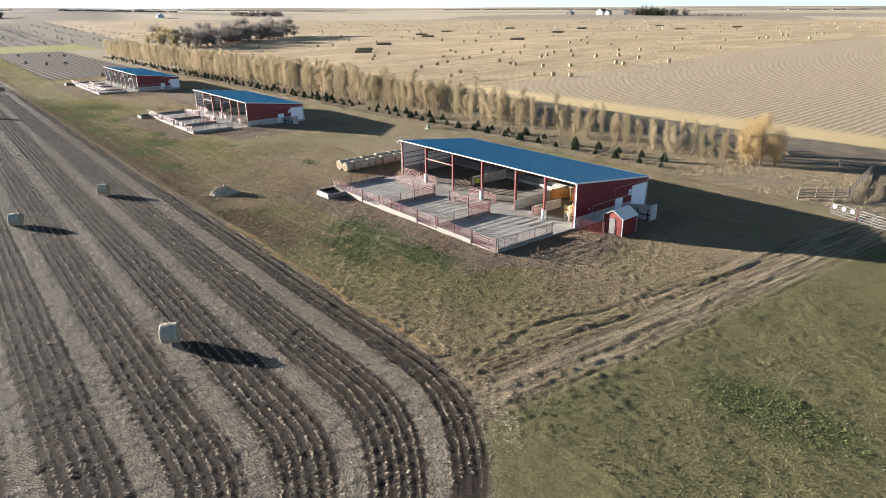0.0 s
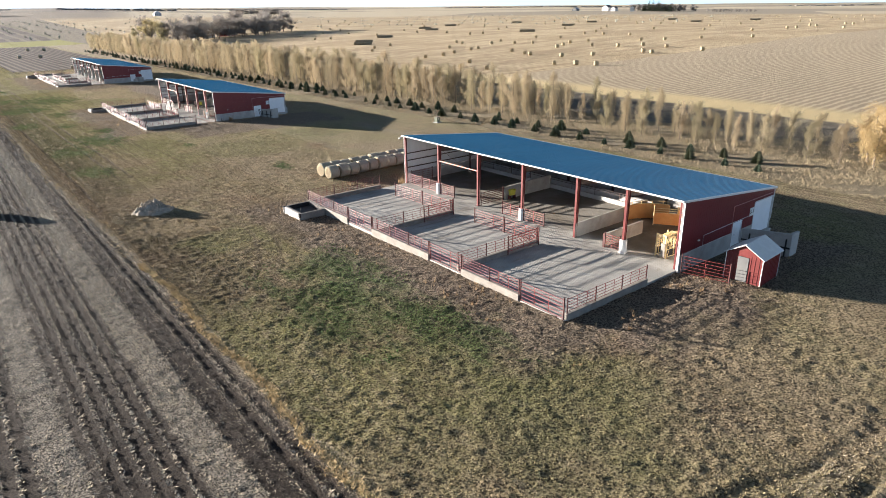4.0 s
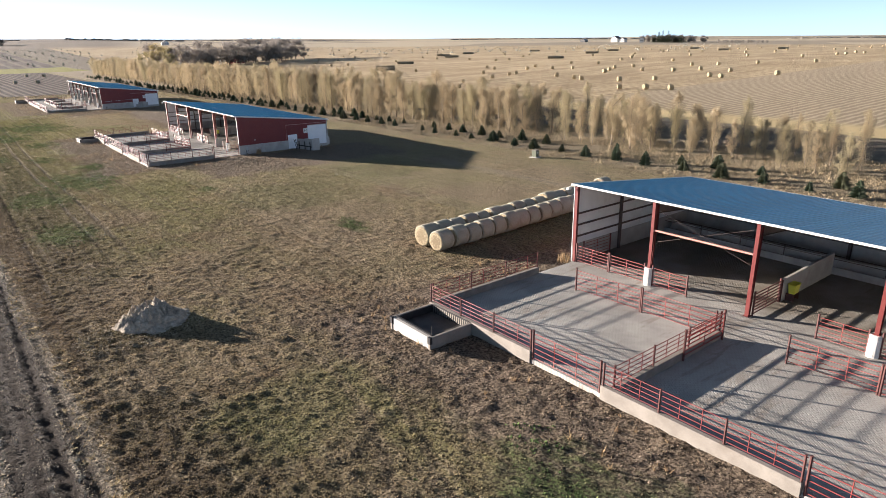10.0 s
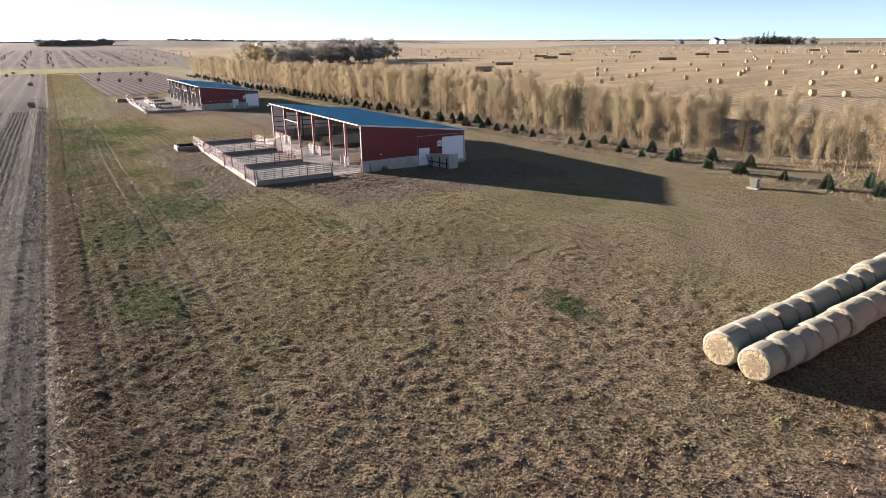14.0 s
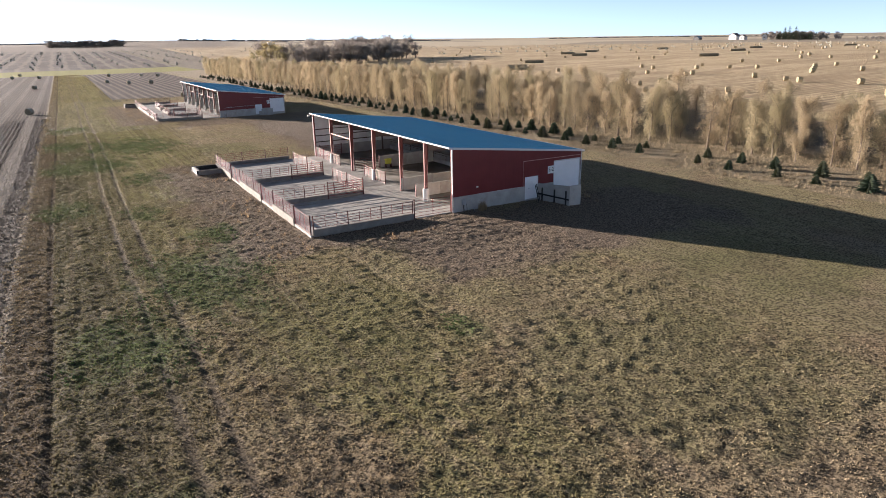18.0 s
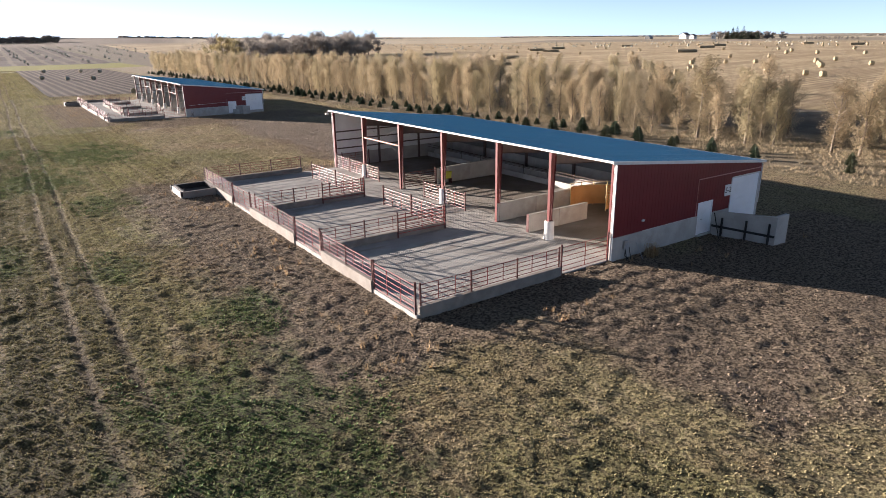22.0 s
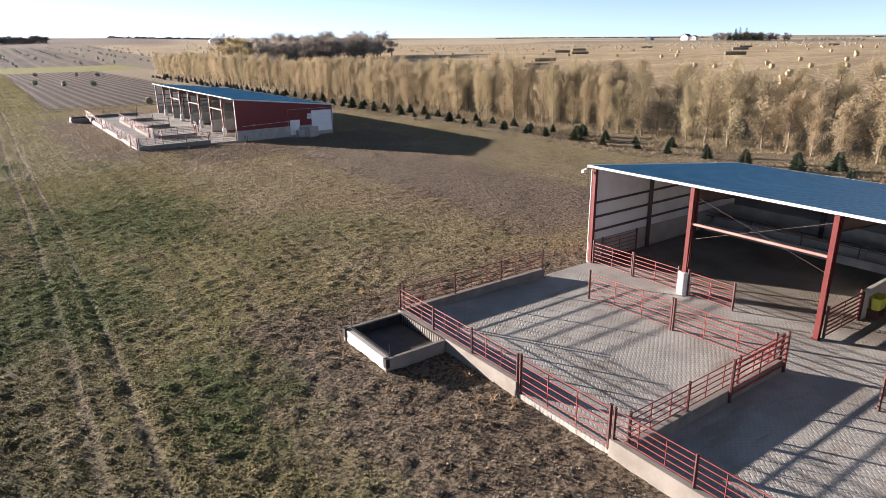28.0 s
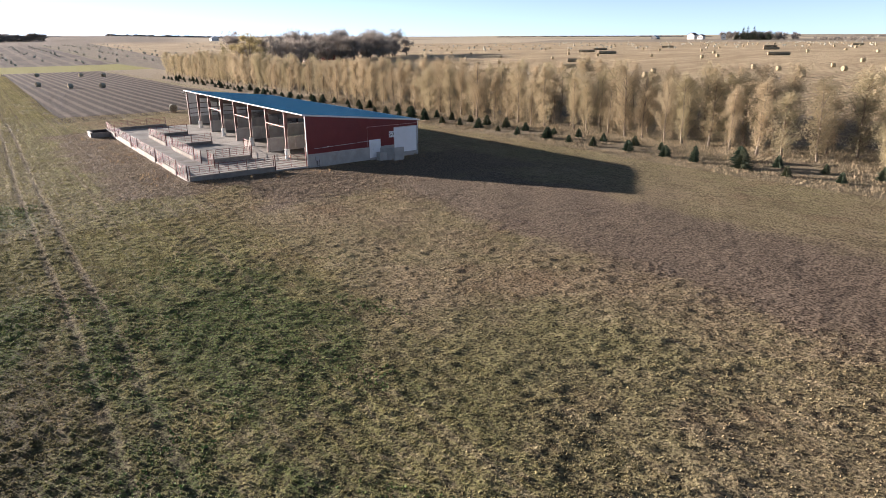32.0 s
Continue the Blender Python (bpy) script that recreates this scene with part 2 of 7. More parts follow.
    col = n.mix(n.math("MULTIPLY", n.math("MULTIPLY", n.band(rut, 0.15, 0.05), worn), 0.45), col, (0.11, 0.088, 0.066))
    # fainter old wheel lines
    old = None
    for at in (-30.1, -22.9, -21.4, -18.2, -16.6):
        d = n.math("ABSOLUTE", n.math("SUBTRACT", n.math("ADD", x, n.math("MULTIPLY", sway, -1.6)), at))
        old = d if old is None else n.math("MINIMUM", old, d)
    old = n.math("MULTIPLY", n.band(n.math("ADD", old, n.math("MULTIPLY", n.math("SUBTRACT", fine, 0.5), 0.4)), 0.28, 0.08), n.math("MULTIPLY", n.band(y, -60.0, -20.0), n.band(n.noise(thin, 0.5, 2), 0.42, 0.58)))
    col = n.mix(n.math("MULTIPLY", old, 0.5), col, n.mix(n.band(swipe, 0.42, 0.56), (0.12, 0.095, 0.07), (0.46, 0.38, 0.26)))
    # dry brown margin by the field, and the dark rut beside it
    col = n.mix(n.math("MULTIPLY", n.math("MULTIPLY", n.band(n.math("ADD", x, mid), -30.4, -31.2), n.band(y, -80.0, -55.0)), 0.6), col, n.mix(n.band(fine, 0.4, 0.62), (0.11, 0.075, 0.05), (0.31, 0.215, 0.135)))
    gutter = n.math("ABSOLUTE", n.math("ADD", n.math("ADD", x, n.math("MULTIPLY", sway, 0.4)), 31.3))
    col = n.mix(n.math("MULTIPLY", n.math("MULTIPLY", n.band(n.math("ADD", gutter, n.math("MULTIPLY", mid, 0.2)), 0.34, 0.18), n.band(y, -60.0, -40.0)), 0.7), col, (0.07, 0.055, 0.042))
    col = n.mix(n.math("MULTIPLY", n.band(fine, 0.54, 0.68), 0.75 * crisp), col, (0.56, 0.46, 0.30))
    col = n.mix(n.math("MULTIPLY", green, 0.85), col, n.mix(n.band(fine, 0.38, 0.62), (0.05, 0.095, 0.028), (0.15, 0.225, 0.065)))
    # near-black flecks put the shaded gaps between tussocks into the colour
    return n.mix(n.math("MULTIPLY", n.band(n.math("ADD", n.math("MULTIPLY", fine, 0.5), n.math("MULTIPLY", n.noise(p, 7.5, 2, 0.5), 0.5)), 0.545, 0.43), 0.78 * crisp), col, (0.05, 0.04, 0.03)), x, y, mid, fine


GREEN = [(-21.8, -7.3, 4.0), (-12.0, -21.2, 1.2), (-27.7, -13.4, 3.5), (-22.5, -90.0, 6.0), (-20.0, -97.0, 4.0), (-19.5, -84.0, 3.5), (-22.5, -4.0, 5.0),
         (-28.0, -31.0, 3.0), (-7.0, -45.3, 1.8), (-20.5, 67.0, 8.0), (-26.0, 50.0, 6.0), (-22.0, 35.0, 3.0), (-19.5, 6.0, 2.5), (-23.6, 16.4, 2.2), (-19.0, -136.6, 4.0),
         (-30.5, 22.0, 3.2), (-30.0, 48.0, 4.0), (-30.0, 72.0, 4.5), (-29.5, 98.0, 4.0)]
WORN = [(-9.0, -45.0, 12.0), (-23.0, -50.0, 8.0), (-22.0, -64.0, 7.0), (5.0, 55.0, 10.0), (15.0, 72.0, 7.0), (-12.0, -61.0, 5.0), (-20.5, -57.0, 4.5), (-3.0, -47.0, 6.0), (12.0, -44.0, 6.0), (24.0, -40.0, 5.0), (-28.0, -62.0, 4.0), (-23.0, -28.0, 4.0), (6.0, -118.0, 8.0), (-12.0, -115.0, 7.0)]
OLIVE = [(-6.0, -30.0, 8.0), (-17.0, -16.0, 6.0), (10.0, -24.0, 7.0), (-24.0, -70.0, 4.5), (-20.0, -108.0, 7.0), (-10.0, 54.0, 7.0), (-26.0, 84.0, 6.0), (24.0, -60.0, 8.0), (24.0, 30.0, 8.0)]
APRON = [(-8.0, -84.0, 10.5, 20.5), (-8.0, 18.3, 11.0, 21.0), (-8.0, 127.0, 11.0, 28.0), (6.0, -8.0, 14.0, 6.0), (6.0, 95.0, 14.0, 6.0), (2.0, -105.5, 13.0, 2.5), (9.0, 66.0, 6.0, 22.0)]


def ground_material():
    n = Nodes("ground")
    p = n.geo()
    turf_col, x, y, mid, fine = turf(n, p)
    # bare litter between the tufts, with their shade put into the colour
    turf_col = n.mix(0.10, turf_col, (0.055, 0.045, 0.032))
    jig = n.math("MULTIPLY", n.math("SUBTRACT", mid, 0.5), 1.6)
    # row coordinate of the tilled field, its rows bending at the headland
    bend = n.math("MULTIPLY", n.math("POWER", n.math("MAXIMUM", n.math("SUBTRACT", -115.0, y), 0.0), 2.0), 0.03)
    r = n.math("ADD", x, bend)
    rj = n.math("ADD", r, n.math("MULTIPLY", jig, 0.35))
    set_back = n.math("MULTIPLY", n.band(y, -78.0, -32.0), 1.3)
    swath = n.math("COSINE", n.math("MULTIPLY", n.math("ADD", rj, 36.4), 2 * math.pi / 5.85))
    swath = n.band(n.math("ADD", swath, n.math("MULTIPLY", n.math("SUBTRACT", n.noise(p, 1.3, 5, 0.7), 0.5), 1.6)), 0.38, 0.85)
    row = n.math("SINE", n.math("MULTIPLY", rj, 2 * math.pi / 0.76))
    stub = n.band(n.math("ADD", row, n.math("MULTIPLY", n.math("SUBTRACT", n.noise(p, 3.5, 5, 0.8), 0.5), 5.5)), 0.75, 1.25)
    crumb = n.noise(p, 11.0, 4, 0.8)
    dark = n.mix(n.band(crumb, 0.35, 0.7), (0.032, 0.026, 0.021), (0.11, 0.087, 0.068))
    chaff = n.mix(n.band(crumb, 0.44, 0.58), (0.05, 0.041, 0.033), (0.52, 0.465, 0.38))
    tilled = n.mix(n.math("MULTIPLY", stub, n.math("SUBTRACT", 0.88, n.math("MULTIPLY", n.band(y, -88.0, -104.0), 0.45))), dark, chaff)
    tilled = n.mix(n.math("MULTIPLY", swath, n.math("SUBTRACT", 1.0, n.math("MULTIPLY", n.band(y, -25.0, 25.0), 0.35))), tilled, chaff)
    tilled = n.mix(n.math("MULTIPLY", n.band(y, -40.0, 20.0), 0.36), tilled, (0.07, 0.057, 0.047))
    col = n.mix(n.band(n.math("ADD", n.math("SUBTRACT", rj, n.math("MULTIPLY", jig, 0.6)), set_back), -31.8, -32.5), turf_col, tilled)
    # two dark wheel ruts inside the field's edge
    wheel = n.math("MINIMUM", n.math("ABSOLUTE", n.math("ADD", n.math("ADD", r, n.math("MULTIPLY", jig, 0.3)), 34.75)), n.math("ABSOLUTE", n.math("ADD", n.math("ADD", r, n.math("MULTIPLY", jig, 0.3)), 33.75)))
    wheel = n.band(n.math("ADD", wheel, n.math("MULTIPLY", n.math("SUBTRACT", crumb, 0.5), 0.5)), 0.46, 0.2)
    col = n.mix(n.math("MULTIPLY", wheel, 0.65), col, n.mix(n.band(crumb, 0.4, 0.7), (0.026, 0.02, 0.016), (0.10, 0.08, 0.062)))
    # straw ridge on the field's edge
    edge = n.math("ABSOLUTE", n.math("ADD", n.math("ADD", n.math("ADD", r, n.math("MULTIPLY", jig, 0.6)), set_back), 32.1))
    col = n.mix(n.math("MULTIPLY", n.band(n.math("ADD", edge, n.math("MULTIPLY", n.math("SUBTRACT", n.noise(p, 0.8, 4, 0.7), 0.5), 1.6)), 0.75, 0.1), n.band(crumb, 0.45, 0.58)), col, (0.48, 0.41, 0.30))
    # track across the south end, and the alfalfa beyond it
    yt = n.math("ADD", n.math("ADD", y, 122.8), n.math("MULTIPLY", n.math("ADD", x, 25.0), 0.075))
    yj = n.math("ADD", yt, jig)
    inn = n.band(r, -33.2, -31.5)
    col = n.mix(n.math("MULTIPLY", n.band(yj, -1.5, -3.0), inn), col, n.mix(n.band(fine, 0.35, 0.65), (0.12, 0.123, 0.056), (0.285, 0.258, 0.13)))
    # dark regrowth patch in the alfalfa
    patch = n.math("ADD", n.math("POWER", n.math("DIVIDE", n.math("ADD", x, 19.0), 3.4), 2.0), n.math("POWER", n.math("DIVIDE", n.math("ADD", y, 136.6), 5.0), 2.0))
    patch = n.band(n.math("ADD", patch, n.math("MULTIPLY", n.math("SUBTRACT", n.noise(p, 0.7, 4, 0.7), 0.5), 3.0)), 1.4, 0.2)
    col = n.mix(n.math("MULTIPLY", patch, 0.75), col, n.mix(n.band(fine, 0.4, 0.6), (0.035, 0.055, 0.02), (0.10, 0.13, 0.04)))
    drawn = n.node("ShaderNodeCombineXYZ", out="Vector", i0=n.math("MULTIPLY", x, 0.06), i1=yt)
    lane = n.math("MULTIPLY", n.math("SUBTRACT", n.noise(drawn, 1.9, 4, 0.65), 0.5), 7.0)
    lane_col = n.mix(n.band(n.math("ADD", lane, n.math("MULTIPLY", n.math("SUBTRACT", fine, 0.5), 5.0)), -0.7, 0.9), (0.075, 0.06, 0.045), (0.50, 0.42, 0.29))
    col = n.mix(n.math("MULTIPLY", n.band(n.math("ABSOLUTE", n.math("SUBTRACT", yj, 0.9)), 4.6, 2.4), n.math("MULTIPLY", inn, 0.5)), col, lane_col)
    # brush strip under the trees; mown lane behind them, tree shade in its colour
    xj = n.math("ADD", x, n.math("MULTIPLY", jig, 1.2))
    brush = n.mix(n.band(fine, 0.35, 0.65), (0.20, 0.165, 0.115), (0.42, 0.355, 0.24))
    col = n.mix(n.band(xj, 32.6, 34.0), col, brush)
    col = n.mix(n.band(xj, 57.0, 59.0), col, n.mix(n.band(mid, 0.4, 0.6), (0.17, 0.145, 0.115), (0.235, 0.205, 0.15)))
    # hay stubble to the east: golden north of y = 15, combed rows south of it
    flat = n.node("ShaderNodeVectorMath", props=(("op", "MULTIPLY"),), i0=p, i1=(0.12, 1.0, 1.0))
    gold = n.mix(n.band(n.noise(p, 0.02, 5, 0.6), 0.4, 0.62), (0.56, 0.455, 0.29), (0.46, 0.365, 0.23))
    comb = n.math("SINE", n.math("MULTIPLY", n.math("ADD", y, n.math("MULTIPLY", jig, 0.5)), 2 * math.pi / 2.6))
    gold = n.mix(n.math("MULTIPLY", n.band(n.math("ADD", comb, n.math("MULTIPLY", n.math("SUBTRACT", n.noise(flat, 0.5, 4, 0.7), 0.5), 5.0)), 0.0, 1.3), 0.75), gold, (0.25, 0.185, 0.115))
    strip = n.node("ShaderNodeVectorMath", props=(("op", "MULTIPLY"),), i0=p, i1=(0.15, 1.0, 1.0))
    gold = n.mix(n.math("MULTIPLY", n.band(n.noise(strip, 0.11, 5, 0.7), 0.47, 0.60), 0.6), gold, (0.31, 0.235, 0.15))
    near_rows = n.math("MULTIPLY", n.band(n.noise(strip, 0.9, 4, 0.7), 0.5, 0.6), n.band(x, 230.0, 90.0))
    gold = n.mix(n.math("MULTIPLY", near_rows, 0.6), gold, (0.22, 0.165, 0.11))
    comb2 = n.math("SINE", n.math("MULTIPLY", n.math("ADD", y, jig), 2 * math.pi / 1.9))
    grey = n.mix(n.band(n.math("ADD", comb2, n.math("MULTIPLY", n.math("SUBTRACT", n.noise(p, 0.8, 4, 0.7), 0.5), 3.5)), -0.3, 0.8), (0.34, 0.275, 0.195), (0.52, 0.435, 0.30))
    east = n.mix(n.band(n.math("ADD", y, jig), 17.5, 14.0), gold, grey)
    xs = n.math("ADD", x, n.math("MULTIPLY", n.math("ADD", y, 100.0), -0.04))
    east = n.mix(n.math("MULTIPLY", n.band(xs, 92.0, 84.0), n.band(y, 40.0, 10.0)), east, (0.62, 0.50, 0.28))
    col = n.mix(n.band(n.math("ADD", xs, jig), 75.5, 77.5), col, east)
    # tilled plot behind the third barn, the green strip and the far stubble
    plot_row = n.math("SINE", n.math("MULTIPLY", n.math("ADD", x, n.math("MULTIPLY", y, 0.016)), 2 * math.pi / 2.9))
    plot = n.mix(n.band(n.math("ADD", plot_row, n.math("MULTIPLY", n.math("SUBTRACT", n.noise(p, 0.7, 4, 0.7), 0.5), 2.6)), -0.5, 1.1), (0.045, 0.037, 0.032), (0.17, 0.14, 0.115))
    pm = n.math("MULTIPLY", n.math("MULTIPLY", n.band(n.math("ADD", x, jig), -18.5, -16.5), n.band(xj, 31.0, 28.0)), n.math("MULTIPLY", n.band(n.math("ADD", y, n.math("MULTIPLY", x, -0.3)), 176.0, 180.0), n.band(y, 448.0, 442.0)))
    col = n.mix(pm, col, plot)
    wx = n.band(x, 62.0, 56.0)
    col = n.mix(n.math("MULTIPLY", n.band(y, 446.0, 452.0), wx), col, (0.245, 0.24, 0.075))
    far = n.mix(n.band(n.noise(p, 0.012, 5, 0.6), 0.42, 0.6), (0.08, 0.069, 0.06), (0.135, 0.116, 0.098))
    windrow = n.math("SINE", n.math("MULTIPLY", n.math("ADD", x, n.math("MULTIPLY", n.noise(p, 0.02, 3), 9.0)), 2 * math.pi / 11.5))
    far = n.mix(n.math("MULTIPLY", n.band(windrow, 0.1, 0.9), 0.6), far, (0.24, 0.205, 0.16))
    col = n.mix(n.math("MULTIPLY", n.band(y, 556.0, 566.0), wx), col, far)
    # patchwork of fields towards the horizon
    quilt = n.node("ShaderNodeTexVoronoi", out="Color", Vector=p, Scale=0.0016)
    q = n.node("ShaderNodeSeparateColor", i0=quilt)
    patch = n.mix(n.band(q, 0.3, 0.7), (0.50, 0.425, 0.30), (0.33, 0.285, 0.215))
    patch = n.mix(n.math("MULTIPLY", n.band(n.math("SUBTRACT", x, n.math("MULTIPLY", y, 0.22)), 60.0, -60.0), 0.8), patch, (0.165, 0.142, 0.12))
    dist = n.node("ShaderNodeVectorMath", out="Value", props=(("op", "LENGTH"),), i0=p)
    col = n.mix(n.band(dist, 1050.0, 1300.0), col, patch)
    hgt = n.math("ADD", n.math("MULTIPLY", fine, 1.25), n.math("MULTIPLY", crumb, 0.6))
    field = n.band(r, -32.3, -33.0)
    hgt = n.math("ADD", hgt, n.math("MULTIPLY", n.math("MULTIPLY", row, field), 0.10))
    hgt = n.math("ADD", hgt, n.math("MULTIPLY", n.noise(p, 1.6, 3, 0.6), 0.8))
    n.bump(hgt, 1.0, 0.30)
    return n.done(col, 0.95, 0.0, 0.1)


def turf_material(name, tall=False):
    n = Nodes(name)
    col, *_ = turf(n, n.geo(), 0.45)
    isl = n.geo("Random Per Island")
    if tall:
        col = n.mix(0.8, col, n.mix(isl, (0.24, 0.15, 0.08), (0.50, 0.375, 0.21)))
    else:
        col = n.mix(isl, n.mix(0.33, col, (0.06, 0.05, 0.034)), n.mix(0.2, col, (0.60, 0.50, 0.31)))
    n.done(col, 0.95, 0.0, 0.08)
    thin = n.t.nodes.new("ShaderNodeBsdfTranslucent")
    n.put(thin.inputs[0], col)
    mixed = n.t.nodes.new("ShaderNodeMixShader")
    mixed.inputs[0].default_value = 0.3
    n.t.links.new(n.b.outputs[0], mixed.inputs[1])
    n.t.links.new(thin.outputs[0], mixed.inputs[2])
    n.t.links.new(mixed.outputs[0], n.t.nodes["Material Output"].inputs[0])
    return n.m


def slab_material():
    """Grooved concrete yard: stamped chevrons, scraped and stained."""
    n = Nodes("yard_concrete")
    p = n.geo()
    xy = n.t.nodes.new("ShaderNodeSeparateXYZ")
    n.put(xy.inputs[0], p)
    x, y = xy.outputs[0], xy.outputs[1]
    zig = n.math("MULTIPLY", n.math("ABSOLUTE", n.math("SUBTRACT", n.math("FRACT", n.math("MULTIPLY", x, 3.4)), 0.5)), 0.36)
    groove = n.band(n.math("SINE", n.math("MULTIPLY", n.math("ADD", y, zig), 2 * math.pi / 0.20)), 0.2, 0.85)
    big, fine = n.noise(p, 0.35, 5, 0.65), n.noise(p, 12.0, 4, 0.7)
    col = n.mix(n.band(big, 0.36, 0.66), (0.30, 0.29, 0.266), (0.405, 0.393, 0.362))
    col = n.mix(n.math("MULTIPLY", groove, 0.2), col, (0.19, 0.175, 0.155))
    col = n.mix(n.math("MULTIPLY", n.band(n.noise(p, 0.9, 6, 0.75), 0.55, 0.72), 0.4), col, (0.25, 0.225, 0.185))
    col = n.mix(n.math("MULTIPLY", n.band(fine, 0.6, 0.8), 0.3), col, (0.50, 0.47, 0.42))
    # scraper streaks and trodden manure along the pens
    drag = n.noise(n.node("ShaderNodeVectorMath", props=(("op", "MULTIPLY"),), i0=p, i1=(0.22, 1.0, 1.0)), 1.1, 5, 0.65)
    col = n.mix(n.math("MULTIPLY", n.band(drag, 0.54, 0.66), 0.55), col, (0.20, 0.17, 0.135))
    # trodden manure and straw under the roof, its colour also darkened for indoor shade
    lo = n.band(n.noise(p, 0.22, 4), 0.35, 0.6)
    col = n.mix(n.math("MULTIPLY", n.band(x, 0.4, 2.5), n.math("ADD", 0.45, n.math("MULTIPLY", lo, 0.45))), col, (0.165, 0.142, 0.11))
    n.bump(n.math("SUBTRACT", fine, n.math("MULTIPLY", groove, 1.2)), 0.5, 0.02)
    return n.done(col, 0.88, 0.0, 0.25)


def clover_material():
    n = Nodes("green_regrowth")
    isl = n.geo("Random Per Island")
    return n.done(n.mix(isl, (0.08, 0.14, 0.042), (0.20, 0.27, 0.085)), 0.8, 0.0, 0.2)


def brush_material():
    n = Nodes("shelterbelt_brush")
    isl = n.geo("Random Per Island")
    return n.done(n.mix(isl, (0.23, 0.185, 0.12), (0.48, 0.40, 0.26)), 0.95, 0.0, 0.1)


def band_material():
    """White translucent light panel under the rear eave."""
    n = Nodes("translucent_panel")
    n.done(n.mix(n.noise(n.coord(), 3.0), (0.62, 0.64, 0.65), (0.74, 0.76, 0.77)), 0.5)
    thin = n.t.nodes.new("ShaderNodeBsdfTranslucent")
    thin.inputs[0].default_value = (0.8, 0.82, 0.84, 1)
    mixed = n.t.nodes.new("ShaderNodeMixShader")
    mixed.inputs[0].default_value = 0.4
    n.t.links.new(n.b.outputs[0], mixed.inputs[1])
    n.t.links.new(thin.outputs[0], mixed.inputs[2])
    n.t.links.new(mixed.outputs[0], n.t.nodes["Material Output"].inputs[0])
    return n.m


def leaf_material(name, a, b, c):
    n = Nodes(name)
    isl, rnd = n.geo("Random Per Island"), n.rand()
    col = n.mix(isl, a, b)
    col = n.mix(n.math("MULTIPLY", n.band(n.math("ADD", n.math("MULTIPLY", isl, 0.4), rnd), 0.45, 1.2), 0.75), col, c)
    n.done(col, 0.75, 0.0, 0.2)
    thin = n.t.nodes.new("ShaderNodeBsdfTranslucent")
    n.put(thin.inputs[0], col)
    mixed = n.t.nodes.new("ShaderNodeMixShader")
    mixed.inputs[0].default_value = 0.45
    n.t.links.new(n.b.outputs[0], mixed.inputs[1])
    n.t.links.new(thin.outputs[0], mixed.inputs[2])
    n.t.links.new(mixed.outputs[0], n.t.nodes["Material Output"].inputs[0])
    return n.m


def bale_material(name, wrap=True):
    n = Nodes(name)
    v = n.coord()
    strands = n.node("ShaderNodeTexWave", out="Fac", Vector=v, Scale=9.0, Distortion=6.0, Detail=3.0)
    fine = n.noise(v, 22.0, 5, 0.75)
    if wrap:
        col = n.mix(n.band(fine, 0.3, 0.7), (0.28, 0.275, 0.215), (0.42, 0.41, 0.34))
        col = n.mix(n.math("MULTIPLY", n.band(n.noise(v, 1.6, 5), 0.5, 0.7), 0.4), col, (0.25, 0.205, 0.135))
    else:
        col = n.mix(n.band(n.math("ADD", n.math("MULTIPLY", strands, 0.35), n.math("MULTIPLY", fine, 0.7)), 0.3, 0.75), (0.17, 0.13, 0.08), (0.37, 0.31, 0.205))
    col = n.mix(n.math("MULTIPLY", n.rand(), 0.25), col, (0.30, 0.25, 0.16))
    n.bump(n.math("ADD", fine, n.math("MULTIPLY", strands, 0.5)), 0.7, 0.03)
    return n.done(col, 0.92, 0.0, 0.15)


def alfalfa_material():
    n = Nodes("alfalfa_leaf")
    isl = n.geo("Random Per Island")
    return n.done(n.mix(n.band(n.noise(n.geo(), 0.2, 4), 0.4, 0.62), n.mix(isl, (0.095, 0.10, 0.045), (0.22, 0.20, 0.10)), n.mix(isl, (0.14, 0.125, 0.065), (0.27, 0.235, 0.125))), 0.85, 0.0, 0.15)


